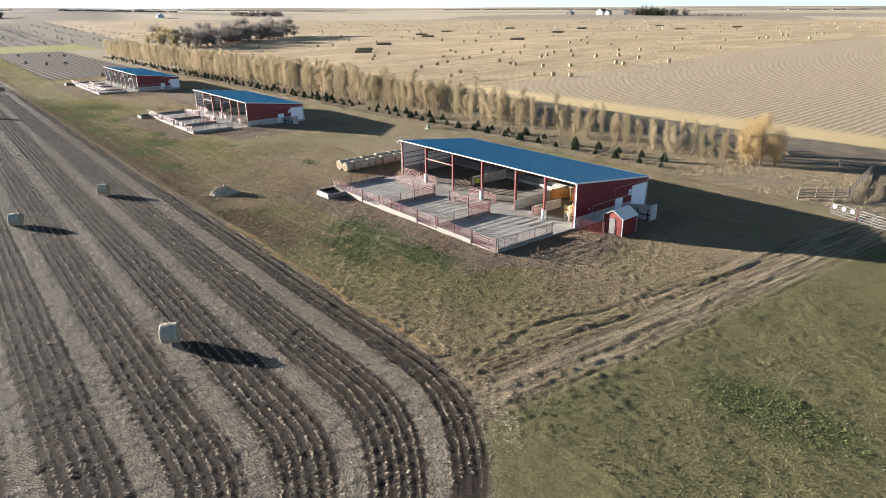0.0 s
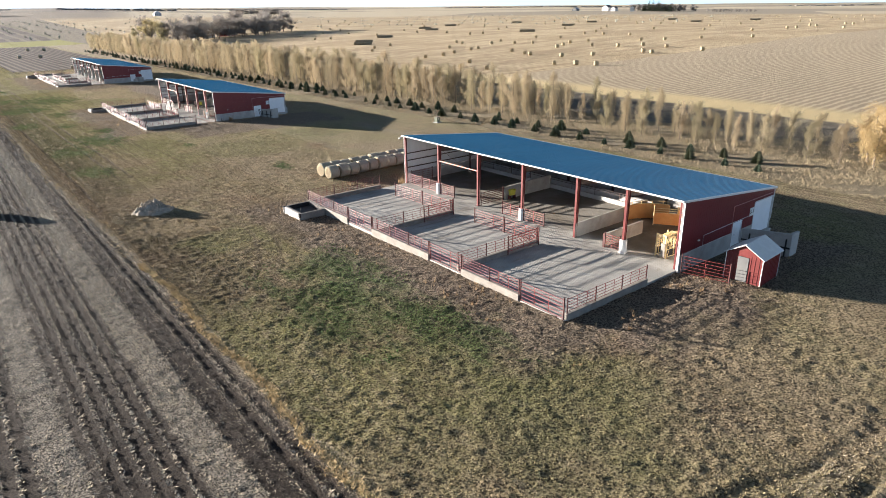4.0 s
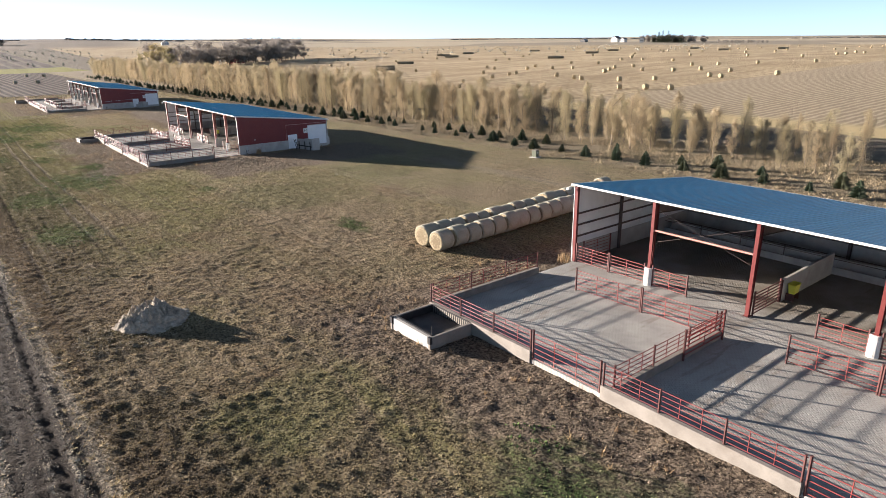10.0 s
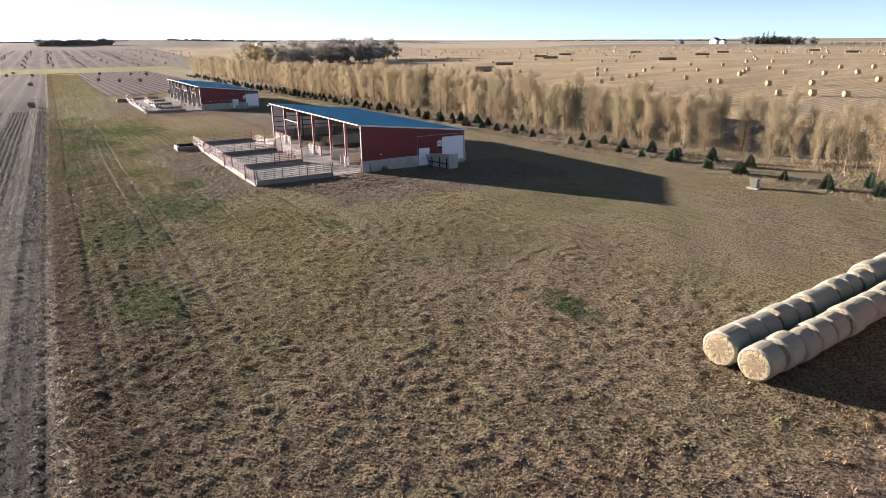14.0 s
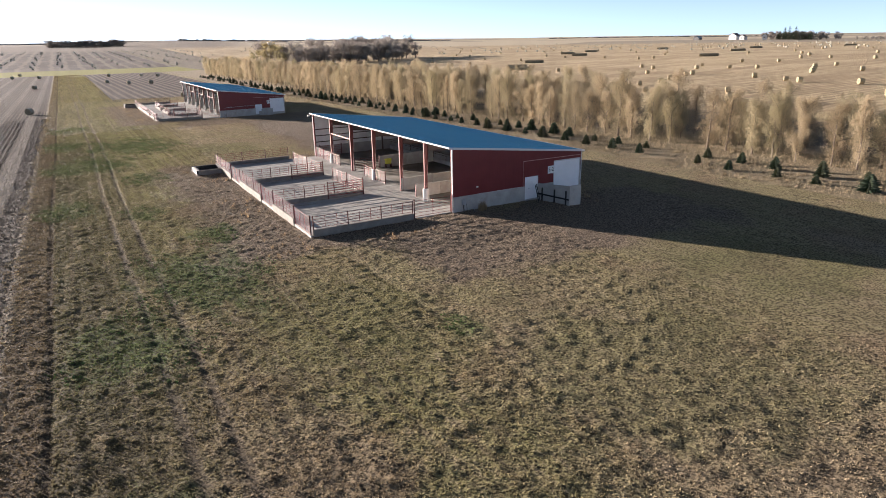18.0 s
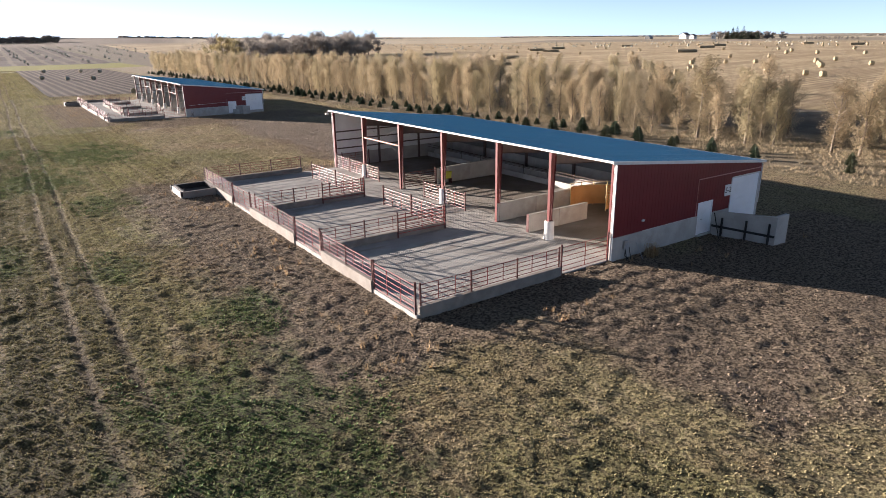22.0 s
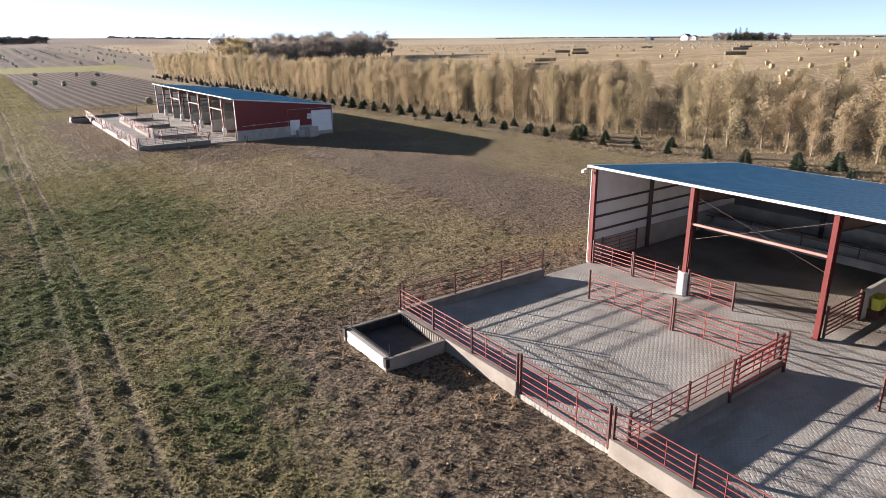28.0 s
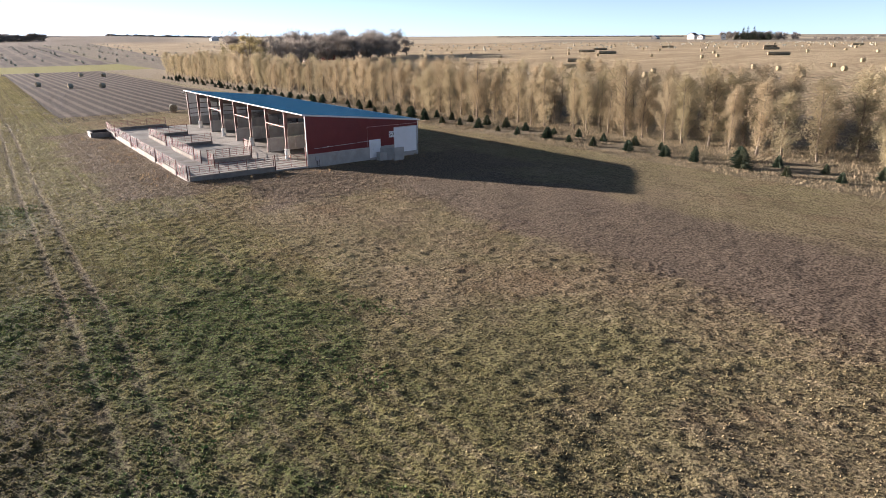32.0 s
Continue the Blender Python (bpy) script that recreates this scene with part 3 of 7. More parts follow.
M = dict(
    alfalfa=alfalfa_material(),
    ground=ground_material(), clover=clover_material(), clod=surface("soil_clod", (0.045, 0.034, 0.026), (0.11, 0.083, 0.062), None, 2.0, 20, 0.95, bump=0.0), tuft=turf_material("pasture_tuft"), weed=turf_material("dry_weed", True), slab=slab_material(),
    concrete=surface("cast_concrete", (0.35, 0.335, 0.31), (0.45, 0.435, 0.405), (0.24, 0.20, 0.16), 1.1, 26, 0.85, bump=0.35),
    curb=surface("muddy_curb_concrete", (0.195, 0.176, 0.152), (0.275, 0.252, 0.22), (0.15, 0.12, 0.095), 1.3, 26, 0.88, bump=0.4, amount=0.6),
    conduit=surface("pink_conduit_paint", (0.50, 0.26, 0.235), (0.58, 0.33, 0.30), None, 4.0, 40, 0.5),
    pier=surface("painted_concrete", (0.62, 0.61, 0.58), (0.74, 0.73, 0.70), (0.33, 0.29, 0.24), 2.0, 30, 0.8),
    redsteel=surface("red_primer_steel", (0.115, 0.021, 0.02), (0.155, 0.03, 0.027), (0.125, 0.042, 0.032), 2.5, 40, 0.5, spec=0.4),
    rail=surface("red_gate_paint", (0.225, 0.042, 0.038), (0.30, 0.068, 0.058), (0.19, 0.055, 0.042), 3.0, 50, 0.45, spec=0.4),
    fence_paint=surface("dull_red_fence_paint", (0.165, 0.032, 0.032), (0.225, 0.05, 0.046), (0.12, 0.045, 0.04), 3.0, 50, 0.5, spec=0.35),
    strut=surface("faded_pink_primer", (0.36, 0.17, 0.145), (0.46, 0.26, 0.22), (0.30, 0.10, 0.08), 1.2, 30, 0.6),
    post=surface("weathered_post_steel", (0.075, 0.036, 0.034), (0.13, 0.052, 0.045), (0.07, 0.04, 0.035), 4.0, 50, 0.55),
    cladding=surface("barn_red_cladding", (0.135, 0.014, 0.017), (0.165, 0.020, 0.022), (0.095, 0.02, 0.02), 0.8, 18, 0.42, bump=0.08, spec=0.45, amount=0.25),
    liner=surface("white_liner_steel", (0.70, 0.71, 0.70), (0.78, 0.79, 0.78), (0.42, 0.39, 0.33), 1.2, 20, 0.5, bump=0.05),
    roof=surface("blue_roof_steel", (0.058, 0.24, 0.365), (0.08, 0.29, 0.435), (0.058, 0.195, 0.29), 0.7, 14, 0.36, bump=0.05, amount=0.3, spec=0.5, vary=0.18),
    trim=surface("white_trim_steel", (0.60, 0.60, 0.58), (0.68, 0.68, 0.66), (0.50, 0.48, 0.43), 2.0, 30, 0.45, bump=0.05),
    girt=surface("dark_girt_steel", (0.075, 0.06, 0.058), (0.12, 0.085, 0.075), None, 2.0, 30, 0.6),
    door=surface("white_door_paint", (0.80, 0.81, 0.82), (0.86, 0.87, 0.88), (0.55, 0.53, 0.48), 0.9, 25, 0.5, bump=0.06),
    grey=surface("galvanised_steel", (0.33, 0.34, 0.35), (0.45, 0.46, 0.47), (0.22, 0.21, 0.20), 3.0, 40, 0.45, metal=0.6),
    black=surface("black_poly", (0.016, 0.016, 0.018), (0.035, 0.034, 0.034), (0.10, 0.085, 0.06), 3.0, 40, 0.6),
    slime=surface("wet_silt", (0.05, 0.046, 0.042), (0.10, 0.09, 0.08), (0.03, 0.03, 0.028), 1.2, 12, 0.6, bump=0.2),
    curtain=surface("grey_curtain_fabric", (0.115, 0.115, 0.115), (0.16, 0.16, 0.155), (0.09, 0.085, 0.075), 0.7, 16, 0.8),
    orange=surface("orange_tub_steel", (0.56, 0.27, 0.085), (0.64, 0.34, 0.12), (0.30, 0.135, 0.05), 1.3, 26, 0.5),
    yellow=surface("yellow_chute_paint", (0.60, 0.44, 0.21), (0.70, 0.55, 0.31), (0.34, 0.22, 0.09), 2.5, 36, 0.5),
    lime=surface("yellow_mineral_tub", (0.62, 0.60, 0.07), (0.70, 0.66, 0.10), (0.35, 0.32, 0.08), 3.0, 30, 0.5),
    green=surface("green_cabinet_paint", (0.13, 0.15, 0.105), (0.18, 0.195, 0.14), (0.20, 0.17, 0.12), 3.0, 30, 0.5),
    bark=surface("grey_bark", (0.155, 0.125, 0.095), (0.24, 0.20, 0.155), (0.09, 0.07, 0.055), 5.0, 50, 0.9, bump=0.8, dist=0.02),
    poplar=leaf_material("poplar_leaf", (0.33, 0.265, 0.17), (0.49, 0.405, 0.27), (0.34, 0.305, 0.185)),
    golden=leaf_material("golden_leaf", (0.38, 0.285, 0.145), (0.52, 0.405, 0.215), (0.42, 0.32, 0.16)),
    olive=leaf_material("olive_leaf", (0.23, 0.205, 0.11), (0.38, 0.325, 0.18), (0.31, 0.25, 0.13)),
    needle=leaf_material("spruce_needle", (0.055, 0.085, 0.058), (0.12, 0.15, 0.095), (0.15, 0.145, 0.085)),
    bush=leaf_material("bare_twig", (0.20, 0.185, 0.17), (0.34, 0.315, 0.29), (0.25, 0.22, 0.19)),
    straw_wrap=surface("straw_bale_side", (0.36, 0.275, 0.15), (0.50, 0.405, 0.245), (0.24, 0.18, 0.10), 2.0, 22, 0.95, bump=0.6, dist=0.03), wrap=bale_material("net_wrapped_hay"), hay=bale_material("cut_hay_face", False),
    soil=surface("heaped_hay_and_soil", (0.24, 0.205, 0.16), (0.48, 0.42, 0.335), (0.10, 0.08, 0.06), 2.2, 14, 0.95, bump=0.9, dist=0.06, amount=0.6),
    sign=surface("white_sign_face", (0.70, 0.70, 0.68), (0.78, 0.78, 0.76), None, 4.0, 40, 0.5), ink=surface("black_ink", (0.014, 0.014, 0.015), (0.024, 0.024, 0.024), None, 4.0, 40, 0.6),
    lens=surface("frosted_lens", (0.66, 0.65, 0.60), (0.74, 0.73, 0.68), None, 4.0, 40, 0.3), timber=surface("weathered_timber", (0.17, 0.15, 0.125), (0.28, 0.25, 0.21), (0.18, 0.15, 0.12), 3.0, 40, 0.85),
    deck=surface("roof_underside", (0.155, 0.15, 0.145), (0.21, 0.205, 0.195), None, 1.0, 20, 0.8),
    brush=brush_material(), band=band_material(),
    straw=surface("dry_straw", (0.50, 0.385, 0.20), (0.64, 0.51, 0.29), (0.30, 0.22, 0.12), 0.6, 9, 0.95, bump=0.0),
    trash=surface("trampled_stalks", (0.25, 0.19, 0.145), (0.44, 0.355, 0.27), (0.16, 0.12, 0.095), 0.9, 9, 0.95, bump=0.0),
    chaff=surface("stalk_chaff", (0.47, 0.395, 0.28), (0.64, 0.56, 0.42), (0.30, 0.235, 0.16), 0.6, 9, 0.95, bump=0.0),
)


# ---------------------------------------------------------------- mesh tools
class Mesh:
    """A list of corners and faces that grows by simple solids."""

    def __init__(self):
        self.v, self.f, self.k = [], [], []

    def add(self, pts, faces, slot=0):
        n = len(self.v)
        self.v += [tuple(p) for p in pts]
        self.f += [tuple(n + i for i in f) for f in faces]
        self.k += [slot] * len(faces)
        return self

    def hexa(self, p, slot=0):
        return self.add(p, [(3, 2, 1, 0), (4, 5, 6, 7), (0, 1, 5, 4), (1, 2, 6, 5), (2, 3, 7, 6), (3, 0, 4, 7)], slot)

    def box(self, x0, x1, y0, y1, z0, z1, slot=0):
        return self.hexa([(x0, y0, z0), (x1, y0, z0), (x1, y1, z0), (x0, y1, z0), (x0, y0, z1), (x1, y0, z1), (x1, y1, z1), (x0, y1, z1)], slot)

    def cast(self, x0, x1, y0, y1, z0, z1, c=0.025, z1b=None):
        """A cast block with broken top and upright edges; z1b: the top's height at its far end in x."""
        def ring(d, z, zb):
            a, b, e, f = x0 + d, x1 - d, y0 + d, y1 - d
            return [(a + c, e, z), (b - c, e, zb), (b, e + c, zb), (b, f - c, zb), (b - c, f, zb), (a + c, f, z), (a, f - c, z), (a, e + c, z)]
        zb = z1 if z1b is None else z1b
        pts = ring(0, z0, z0) + ring(0, z1 - c, zb - c) + ring(c, z1, zb)
        fs = [tuple(range(7, -1, -1)), tuple(range(16, 24))]
        for k in (0, 8):
            fs += [(k + i, k + (i + 1) % 8, k + 8 + (i + 1) % 8, k + 8 + i) for i in range(8)]
        return self.add(pts, fs)

    def tube(self, p, q, r, n=8, r2=None, slot=0):
        p, q = Vector(p), Vector(q)
        w = (q - p).normalized()
        a = w.orthogonal().normalized()
        b = w.cross(a)
        r2 = r if r2 is None else r2
        pts = [p + (a * math.cos(t) + b * math.sin(t)) * r for t in (2 * math.pi * i / n for i in range(n))] + [q + (a * math.cos(t) + b * math.sin(t)) * r2 for t in (2 * math.pi * i / n for i in range(n))]
        return self.add(pts, [(i, (i + 1) % n, n + (i + 1) % n, n + i) for i in range(n)] + [tuple(range(n - 1, -1, -1)), tuple(range(n, 2 * n))], slot)

    def path(self, pts, r, n=6):
        """One bent pipe through the given places."""
        pts = [Vector(p) for p in pts]
        k = len(pts)
        up = Vector((0.12, 0.21, 0.97)).normalized()
        ring = []
        for i, p in enumerate(pts):
            w = (pts[min(i + 1, k - 1)] - pts[max(i - 1, 0)]).normalized()
            a = w.cross(up)
            a = w.orthogonal().normalized() if a.length < 0.3 else a.normalized()
            b = w.cross(a)
            ring += [p + (a * math.cos(t) + b * math.sin(t)) * r for t in (2 * math.pi * j / n for j in range(n))]
        fs = [(i * n + j, i * n + (j + 1) % n, (i + 1) * n + (j + 1) % n, (i + 1) * n + j) for i in range(k - 1) for j in range(n)]
        return self.add(ring, fs + [tuple(range(n - 1, -1, -1)), tuple(range((k - 1) * n, k * n))])

    def data(self, name, *mats, smooth=False):
        me = bpy.data.meshes.new(name)
        me.from_pydata(self.v, [], self.f)
        for m in mats:
            me.materials.append(M[m])
        if len(mats) > 1:
            me.polygons.foreach_set("material_index", self.k)
        if smooth:
            me.polygons.foreach_set("use_smooth", [True] * len(self.f))
        me.update()
        return me


def thing(name, m, label, category, group="", kind=""):
    ob = new(name)
    ob.empty_display_size = 0.2
    ob.matrix_world = m
    return tagged(ob, label, category, group, kind)


def part(name, mesh, mats, parent, label="", smooth=False):
    """Links a Mesh, or mesh data, as one mesh object under a thing or a part."""
    if isinstance(mesh, Mesh):
        mesh = mesh.data(name, *mats.split(), smooth=smooth)
    ob = new(name, mesh)
    ob.parent = parent
    return tagged(ob, label)


def solid(name, mesh, mats, m, label, category, group="", kind="", smooth=False):
    ob = new(name, mesh.data(name, *mats.split(), smooth=smooth) if isinstance(mesh, Mesh) else mesh)
    ob.matrix_world = m
    return tagged(ob, label, category, group, kind)


def ground_z(x, y):
    """The land falls gently to the north, climbs to the east field, and rises in long swells far off."""
    z = -0.0042 * max(-170.0, min(210.0, y)) + 0.02 * max(0.0, min(255.0, x - 45.0))
    d = math.hypot(x, y)
    if d > 560:
        az = math.degrees(math.atan2(x, y))
        north, east = max(0.0, min(1.0, (30.0 - az) / 22.0)), max(0.0, min(1.0, (az - 30.0) / 45.0))
        a = 22.0 * north + (1.0 - north) * (6.0 - 10.0 * east)
        b = 58.0 * north + (1.0 - north) * (34.0 - 30.0 * east)
        z += a * min(1.0, (d - 560.0) / 940.0) + (b - a) * max(0.0, d - 1500.0) / 3000.0
        z += min(1.0, (d - 560.0) / 1500.0) * 2.5 * math.sin(x * 0.0031 + 1.0) * math.cos(y * 0.0027 + 0.4)
    return z


def lump(x, y):
    """Low swells of the pasture, of a few centimetres."""
    return 0.035 * np.sin(0.61 * x + 1.3 * np.sin(0.21 * y)) * np.sin(0.53 * y + 0.9 * np.sin(0.33 * x)) + 0.08 * np.sin(0.13 * x + 0.7) * np.cos(0.09 * y + 0.4 * np.sin(0.1 * x))


def grain(x, y, size, seed):
    """Smooth random swells between -1 and 1, about as wide as size."""
    u, v = x / size, y / size
    i, j = np.floor(u), np.floor(v)
    f, g = u - i, v - j
    f, g = f * f * (3 - 2 * f), g * g * (3 - 2 * g)

    def spot(a, b):
        h = np.sin(a * 127.1 + b * 311.7 + seed * 74.7) * 43758.5453
        return (h - np.floor(h)) * 2 - 1
    return (spot(i, j) * (1 - f) + spot(i + 1, j) * f) * (1 - g) + (spot(i, j + 1) * (1 - f) + spot(i + 1, j + 1) * f) * g


def ease(v, lo, hi):
    k = np.clip((v - lo) / (hi - lo), 0, 1)
    return k * k * (3 - 2 * k)


def relief(x, y):
    """Tussocks, trampled soil, furrows and wheel ruts of the near ground, in metres."""
    a, b, c = grain(x, y, 0.52, 1), grain(x, y, 0.27, 2), grain(x, y, 2.6, 3)
    tussock = np.maximum(0.0, 0.58 * a + 0.62 * b + 0.14)
    z = (0.035 + 0.06 * ease(x, 6, 0)) * tussock * (0.8 + 0.2 * c)
    sway = 0.35 * grain(x, y, 17.0, 4)
    # swaths left by the mower, all along the pasture
    z = z + 0.014 * np.sin((x + sway) * 2 * np.pi / 0.95) * ease(grain(x * 1.0, y * 0.08, 3.0, 5), -0.2, 0.5)
    # rougher where cattle trod the soil round the pens
    trod = 0.0
    for bx, by, hx, hy in APRON:
        trod = np.maximum(trod, ease(np.maximum(np.abs(x - bx) - hx, np.abs(y - by) - hy) + 2.0 * c, 1.5, -1.0))
    z = z * (1 - 0.45 * trod) + trod * 0.045 * np.maximum(0, b + 0.2)
    # two ruts along the field side
    for rx, deep in ((-26.6, 0.06), (-25.0, 0.06), (-31.3, 0.08)):
        z = z - deep * np.exp(-((x - rx + 0.16 * np.sin(0.07 * y) + 0.03 * np.sin(0.23 * y + 1.0)) / 0.19) ** 2) * ease(y, -55, -30) * (0.75 + 0.25 * c)
    # ring of loader tracks by the heap
    ring = np.hypot(x + 48, y + 66)
    for rr in (26.5, 28.3, 31.0):
        z = z - 0.025 * np.exp(-((ring + 2.5 * sway - rr) / 0.22) ** 2) * ease(x, -33, -27)
    # south track
    yt = y + 122.8 + (x + 25) * 0.075 + 1.6 * sway + 0.5 * grain(x, y, 5.0, 6)
    for ry, deep in ((-2.4, 0.05), (-1.5, 0.05), (-0.3, 0.08), (0.5, -0.04), (1.4, 0.05), (2.1, 0.04), (2.9, 0.075), (3.7, -0.04), (5.0, 0.03)):
        z = z - deep * np.exp(-((yt - ry) / 0.26) ** 2) * ease(x, -33, -29) * (0.6 + 0.5 * c + 0.3 * a)
    swing = 6.0 - np.maximum(0.12 * (x + 22.7), -0.23 * (x + 22.7))
    z = z - (0.065 * np.exp(-((yt - swing) / 0.3) ** 2) - 0.03 * np.exp(-((yt - swing - 0.7) / 0.3) ** 2)) * ease(x, -33, -29) * ease(x, 22, 5) * (0.55 + 0.5 * c + 0.3 * a)
    # tilled rows
    r = x + 0.03 * np.clip(-115 - y, 0, None) ** 2
    field = ease(r + 1.3 * ease(y, -78, -32), -31.9, -32.8)
    swath = ease(np.cos((r + 36.4) * 2 * np.pi / 5.85), 0.3, 0.8)
    rows = 0.045 * np.sin(r * 2 * np.pi / 0.76) * (1 - 0.75 * swath) + 0.03 * a + 0.035 * b - 0.04 * np.maximum(np.exp(-((r + 34.75) / 0.38) ** 2), np.exp(-((r + 33.75) / 0.38) ** 2))
    z = z * (1 - field) + rows * field
    # level under the yards
    for (bx, by), L in (((0.06, -102.35), 36.58), ((0.0, 0.0), 36.58), ((0.97, 103.42), 49.72)):
        yard = (x > bx - 13.0) & (x < bx + 14.7) & (y > by + 0.2) & (y < by + L - 0.2)
        z = np.where(yard, -0.05, z)
    return z * ease(np.abs(x + 14), 52, 46)


# ---------------------------------------------------------------- ground: one sheet to the horizon
def axis(steps):
    out = [steps[0][0]]
    for lo, hi, d in steps:
        k = max(1, round((hi - lo) / d))
        out += [lo + (hi - lo) * (i + 1) / k for i in range(k)]
    return out


gx = np.array(axis([(-4700, -700, 400), (-700, -100, 60), (-100, -64, 4.0), (-64, -34, 0.36), (-34, 4, 0.22), (4, 34, 0.42), (34, 120, 3.0), (120, 700, 40), (700, 4700, 200)]))
gy = np.array(axis([(-4700, -500, 400), (-500, -170, 30), (-170, -150, 2.0), (-150, -128, 0.5), (-128, 96, 0.24), (96, 190, 0.5), (190, 420, 6.0), (420, 1000, 40), (1000, 4700, 150)]))
X, Y = np.meshgrid(gx, gy)
near = (X > -100) & (X < 120) & (Y > -170) & (Y < 420)
Z = np.where(near, -0.0042 * np.clip(Y, -170, 210) + 0.02 * np.clip(X - 45, 0, 255), np.vectorize(ground_z)(X, Y)) - 0.13
Z += np.where(near, lump(X, Y), 0.0)
Z += np.where(near & (Y > -150) & (Y < 190) & (X < 36), relief(X, Y), 0.0)
w, h = len(gx), len(gy)
corner = (np.arange(h - 1)[:, None] * w + np.arange(w - 1)[None, :]).reshape(-1)
me = bpy.data.meshes.new("ground")
me.vertices.add(w * h)
me.vertices.foreach_set("co", np.stack([X, Y, Z], 2).reshape(-1))
me.loops.add(4 * len(corner))
me.loops.foreach_set("vertex_index", np.stack([corner, corner + 1, corner + w + 1, corner + w], 1).reshape(-1).astype(np.int32))
me.polygons.add(len(corner))
me.polygons.foreach_set("loop_start", np.arange(0, 4 * len(corner), 4, dtype=np.int32))
me.update(calc_edges=True)
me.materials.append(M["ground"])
me.polygons.foreach_set("use_smooth", [True] * len(corner))
tagged(new("ground", me), "mown pasture, tilled crop rows and golden hay stubble reaching the horizon", "ground", kind="structure")


# ---------------------------------------------------------------- fences and gates
def stock_rails(parent, length, z0, z1, count=6, r=0.019, name="rail", paint="rail"):
    """The level pipes of a fence or gate, along x."""
    key = ("rail", round(length, 2), r, paint)
    if key not in CACHE:
        CACHE[key] = Mesh().tube((0, 0, 0), (length, 0, 0), r, 6).data("rail", paint)
    for i in range(count):
        part(name, CACHE[key], "", parent).location = (0, 0, z0 + (z1 - z0) * i / (count - 1))


CACHE = {}


def upright(parent, name, x, z0, z1, r, mats, n=6):
    key = (name, round(z1 - z0, 2), r, mats)
    if key not in CACHE:
        m = Mesh().tube((0, 0, 0), (0, 0, z1 - z0), r, n)
        if name == "post":
            m.tube((0, 0, z1 - z0), (0, 0, z1 - z0 + 0.02), r * 1.15, n)
        CACHE[key] = m.data(name, mats)
    part(name, CACHE[key], "", parent).location = (x, 0, z0)


def curb_fence(m, length, spacing=2.9, curb=0.45, top=1.5, slope=None):
    """Pipe fence along x on a low cast concrete wall."""
    t = thing("pen_fence", m, "red pipe fence with dark posts on a low concrete wall", "fence", "pen fences")
    part("concrete_curb", Mesh().cast(0, length, -0.13, 0.13, -0.25, slope or curb, 0.025, curb), "curb", t, "pale cast concrete curb")
    k = max(1, round(length / spacing))
    for i in range(k + 1):
        upright(t, "post", 0.08 + (length - 0.16) * i / k, curb - 0.02, top + 0.06, 0.05, "post")
    for i in range(k):
        for f in (0.34, 0.68):
            upright(t, "picket", 0.08 + (length - 0.16) * (i + f) / k, curb + 0.12, top, 0.02, "fence_paint")
    stock_rails(t, length, curb + 0.14, top, 5, paint="fence_paint")
    return t


def pipe_gate(m, length, bars=6, z0=0.14, top=1.38, r=0.018, label="red six-bar pipe gate, closed across a pen opening", stiles=None, paint="rail"):
    """A swinging gate along x, with hinge post at its end."""
    t = thing("pipe_gate", m, label, "gate", "pipe gates")
    stock_rails(t, length, z0, top, bars, r, "gate_bar", paint)
    k = stiles or max(2, round(length / 1.5))
    for i in range(k + 1):
        upright(t, "stile", 0.03 + (length - 0.06) * i / k, z0, top, 0.022 if 0 < i < k else 0.028, paint)
    upright(t, "post", 0.0, -0.04, top + 0.16, 0.058, "post")
    upright(t, "post", length, -0.04, top + 0.16, 0.058, "post")
    return t


def along(b, u0, v0, u1, v1, z=0.0):
    """The pose, in barn b, of a run from one place of its plan to another, and its length."""
    return b @ pose(u0, v0, z, 0, 0, math.degrees(math.atan2(v1 - v0, u1 - u0))), math.hypot(u1 - u0, v1 - v0)


def fence(b, u0, v0, u1, v1, **k):
    return curb_fence(*along(b, u0, v0, u1, v1), **k)


def gate(b, u0, v0, u1, v1, **k):
    return pipe_gate(*along(b, u0, v0, u1, v1), **k)


def low_wall(b, u0, v0, u1, v1, h, label, h2=None, thick=0.2, capped=True):
    m, length = along(b, u0, v0, u1, v1)
    t = thing("partition_wall", m, label, "wall", "concrete partitions")
    k = max(1, round(length / 3.2))
    for i in range(k):
        z = h + ((h2 or h) - h) * i / k, h + ((h2 or h) - h) * (i + 1) / k
        part("wall_panel", Mesh().cast(length * i / k + 0.006, length * (i + 1) / k - 0.006, -thick / 2, thick / 2, -0.05, z[0], 0.02, z[1]), "concrete", t)
    if capped:
        part("end_angle", Mesh().box(-0.03, -0.002, -thick / 2 - 0.01, thick / 2 + 0.01, 0, h + 0.02), "post", t, "dark rusty steel end guard")
    return t


# ---------------------------------------------------------------- barns
D, HN, HB = 14.83, 5.80, 4.11


def roof_z(u):
    return HN + (HB - HN) * (u + 0.3) / (D + 0.6)


def gable_strip(mesh, u0, u1, v0, v1, z0, below=0.10, z1=None):
    """An upright slab between two places across the barn, cut to the roof slope or flat at z1."""
    a, b = (roof_z(u0) - below, roof_z(u1) - below) if z1 is None else (z1, z1)
    mesh.hexa([(u0, v0, z0), (u1, v0, z0), (u1, v1, z0), (u0, v1, z0), (u0, v0, a), (u1, v0, b), (u1, v1, b), (u0, v1, a)])


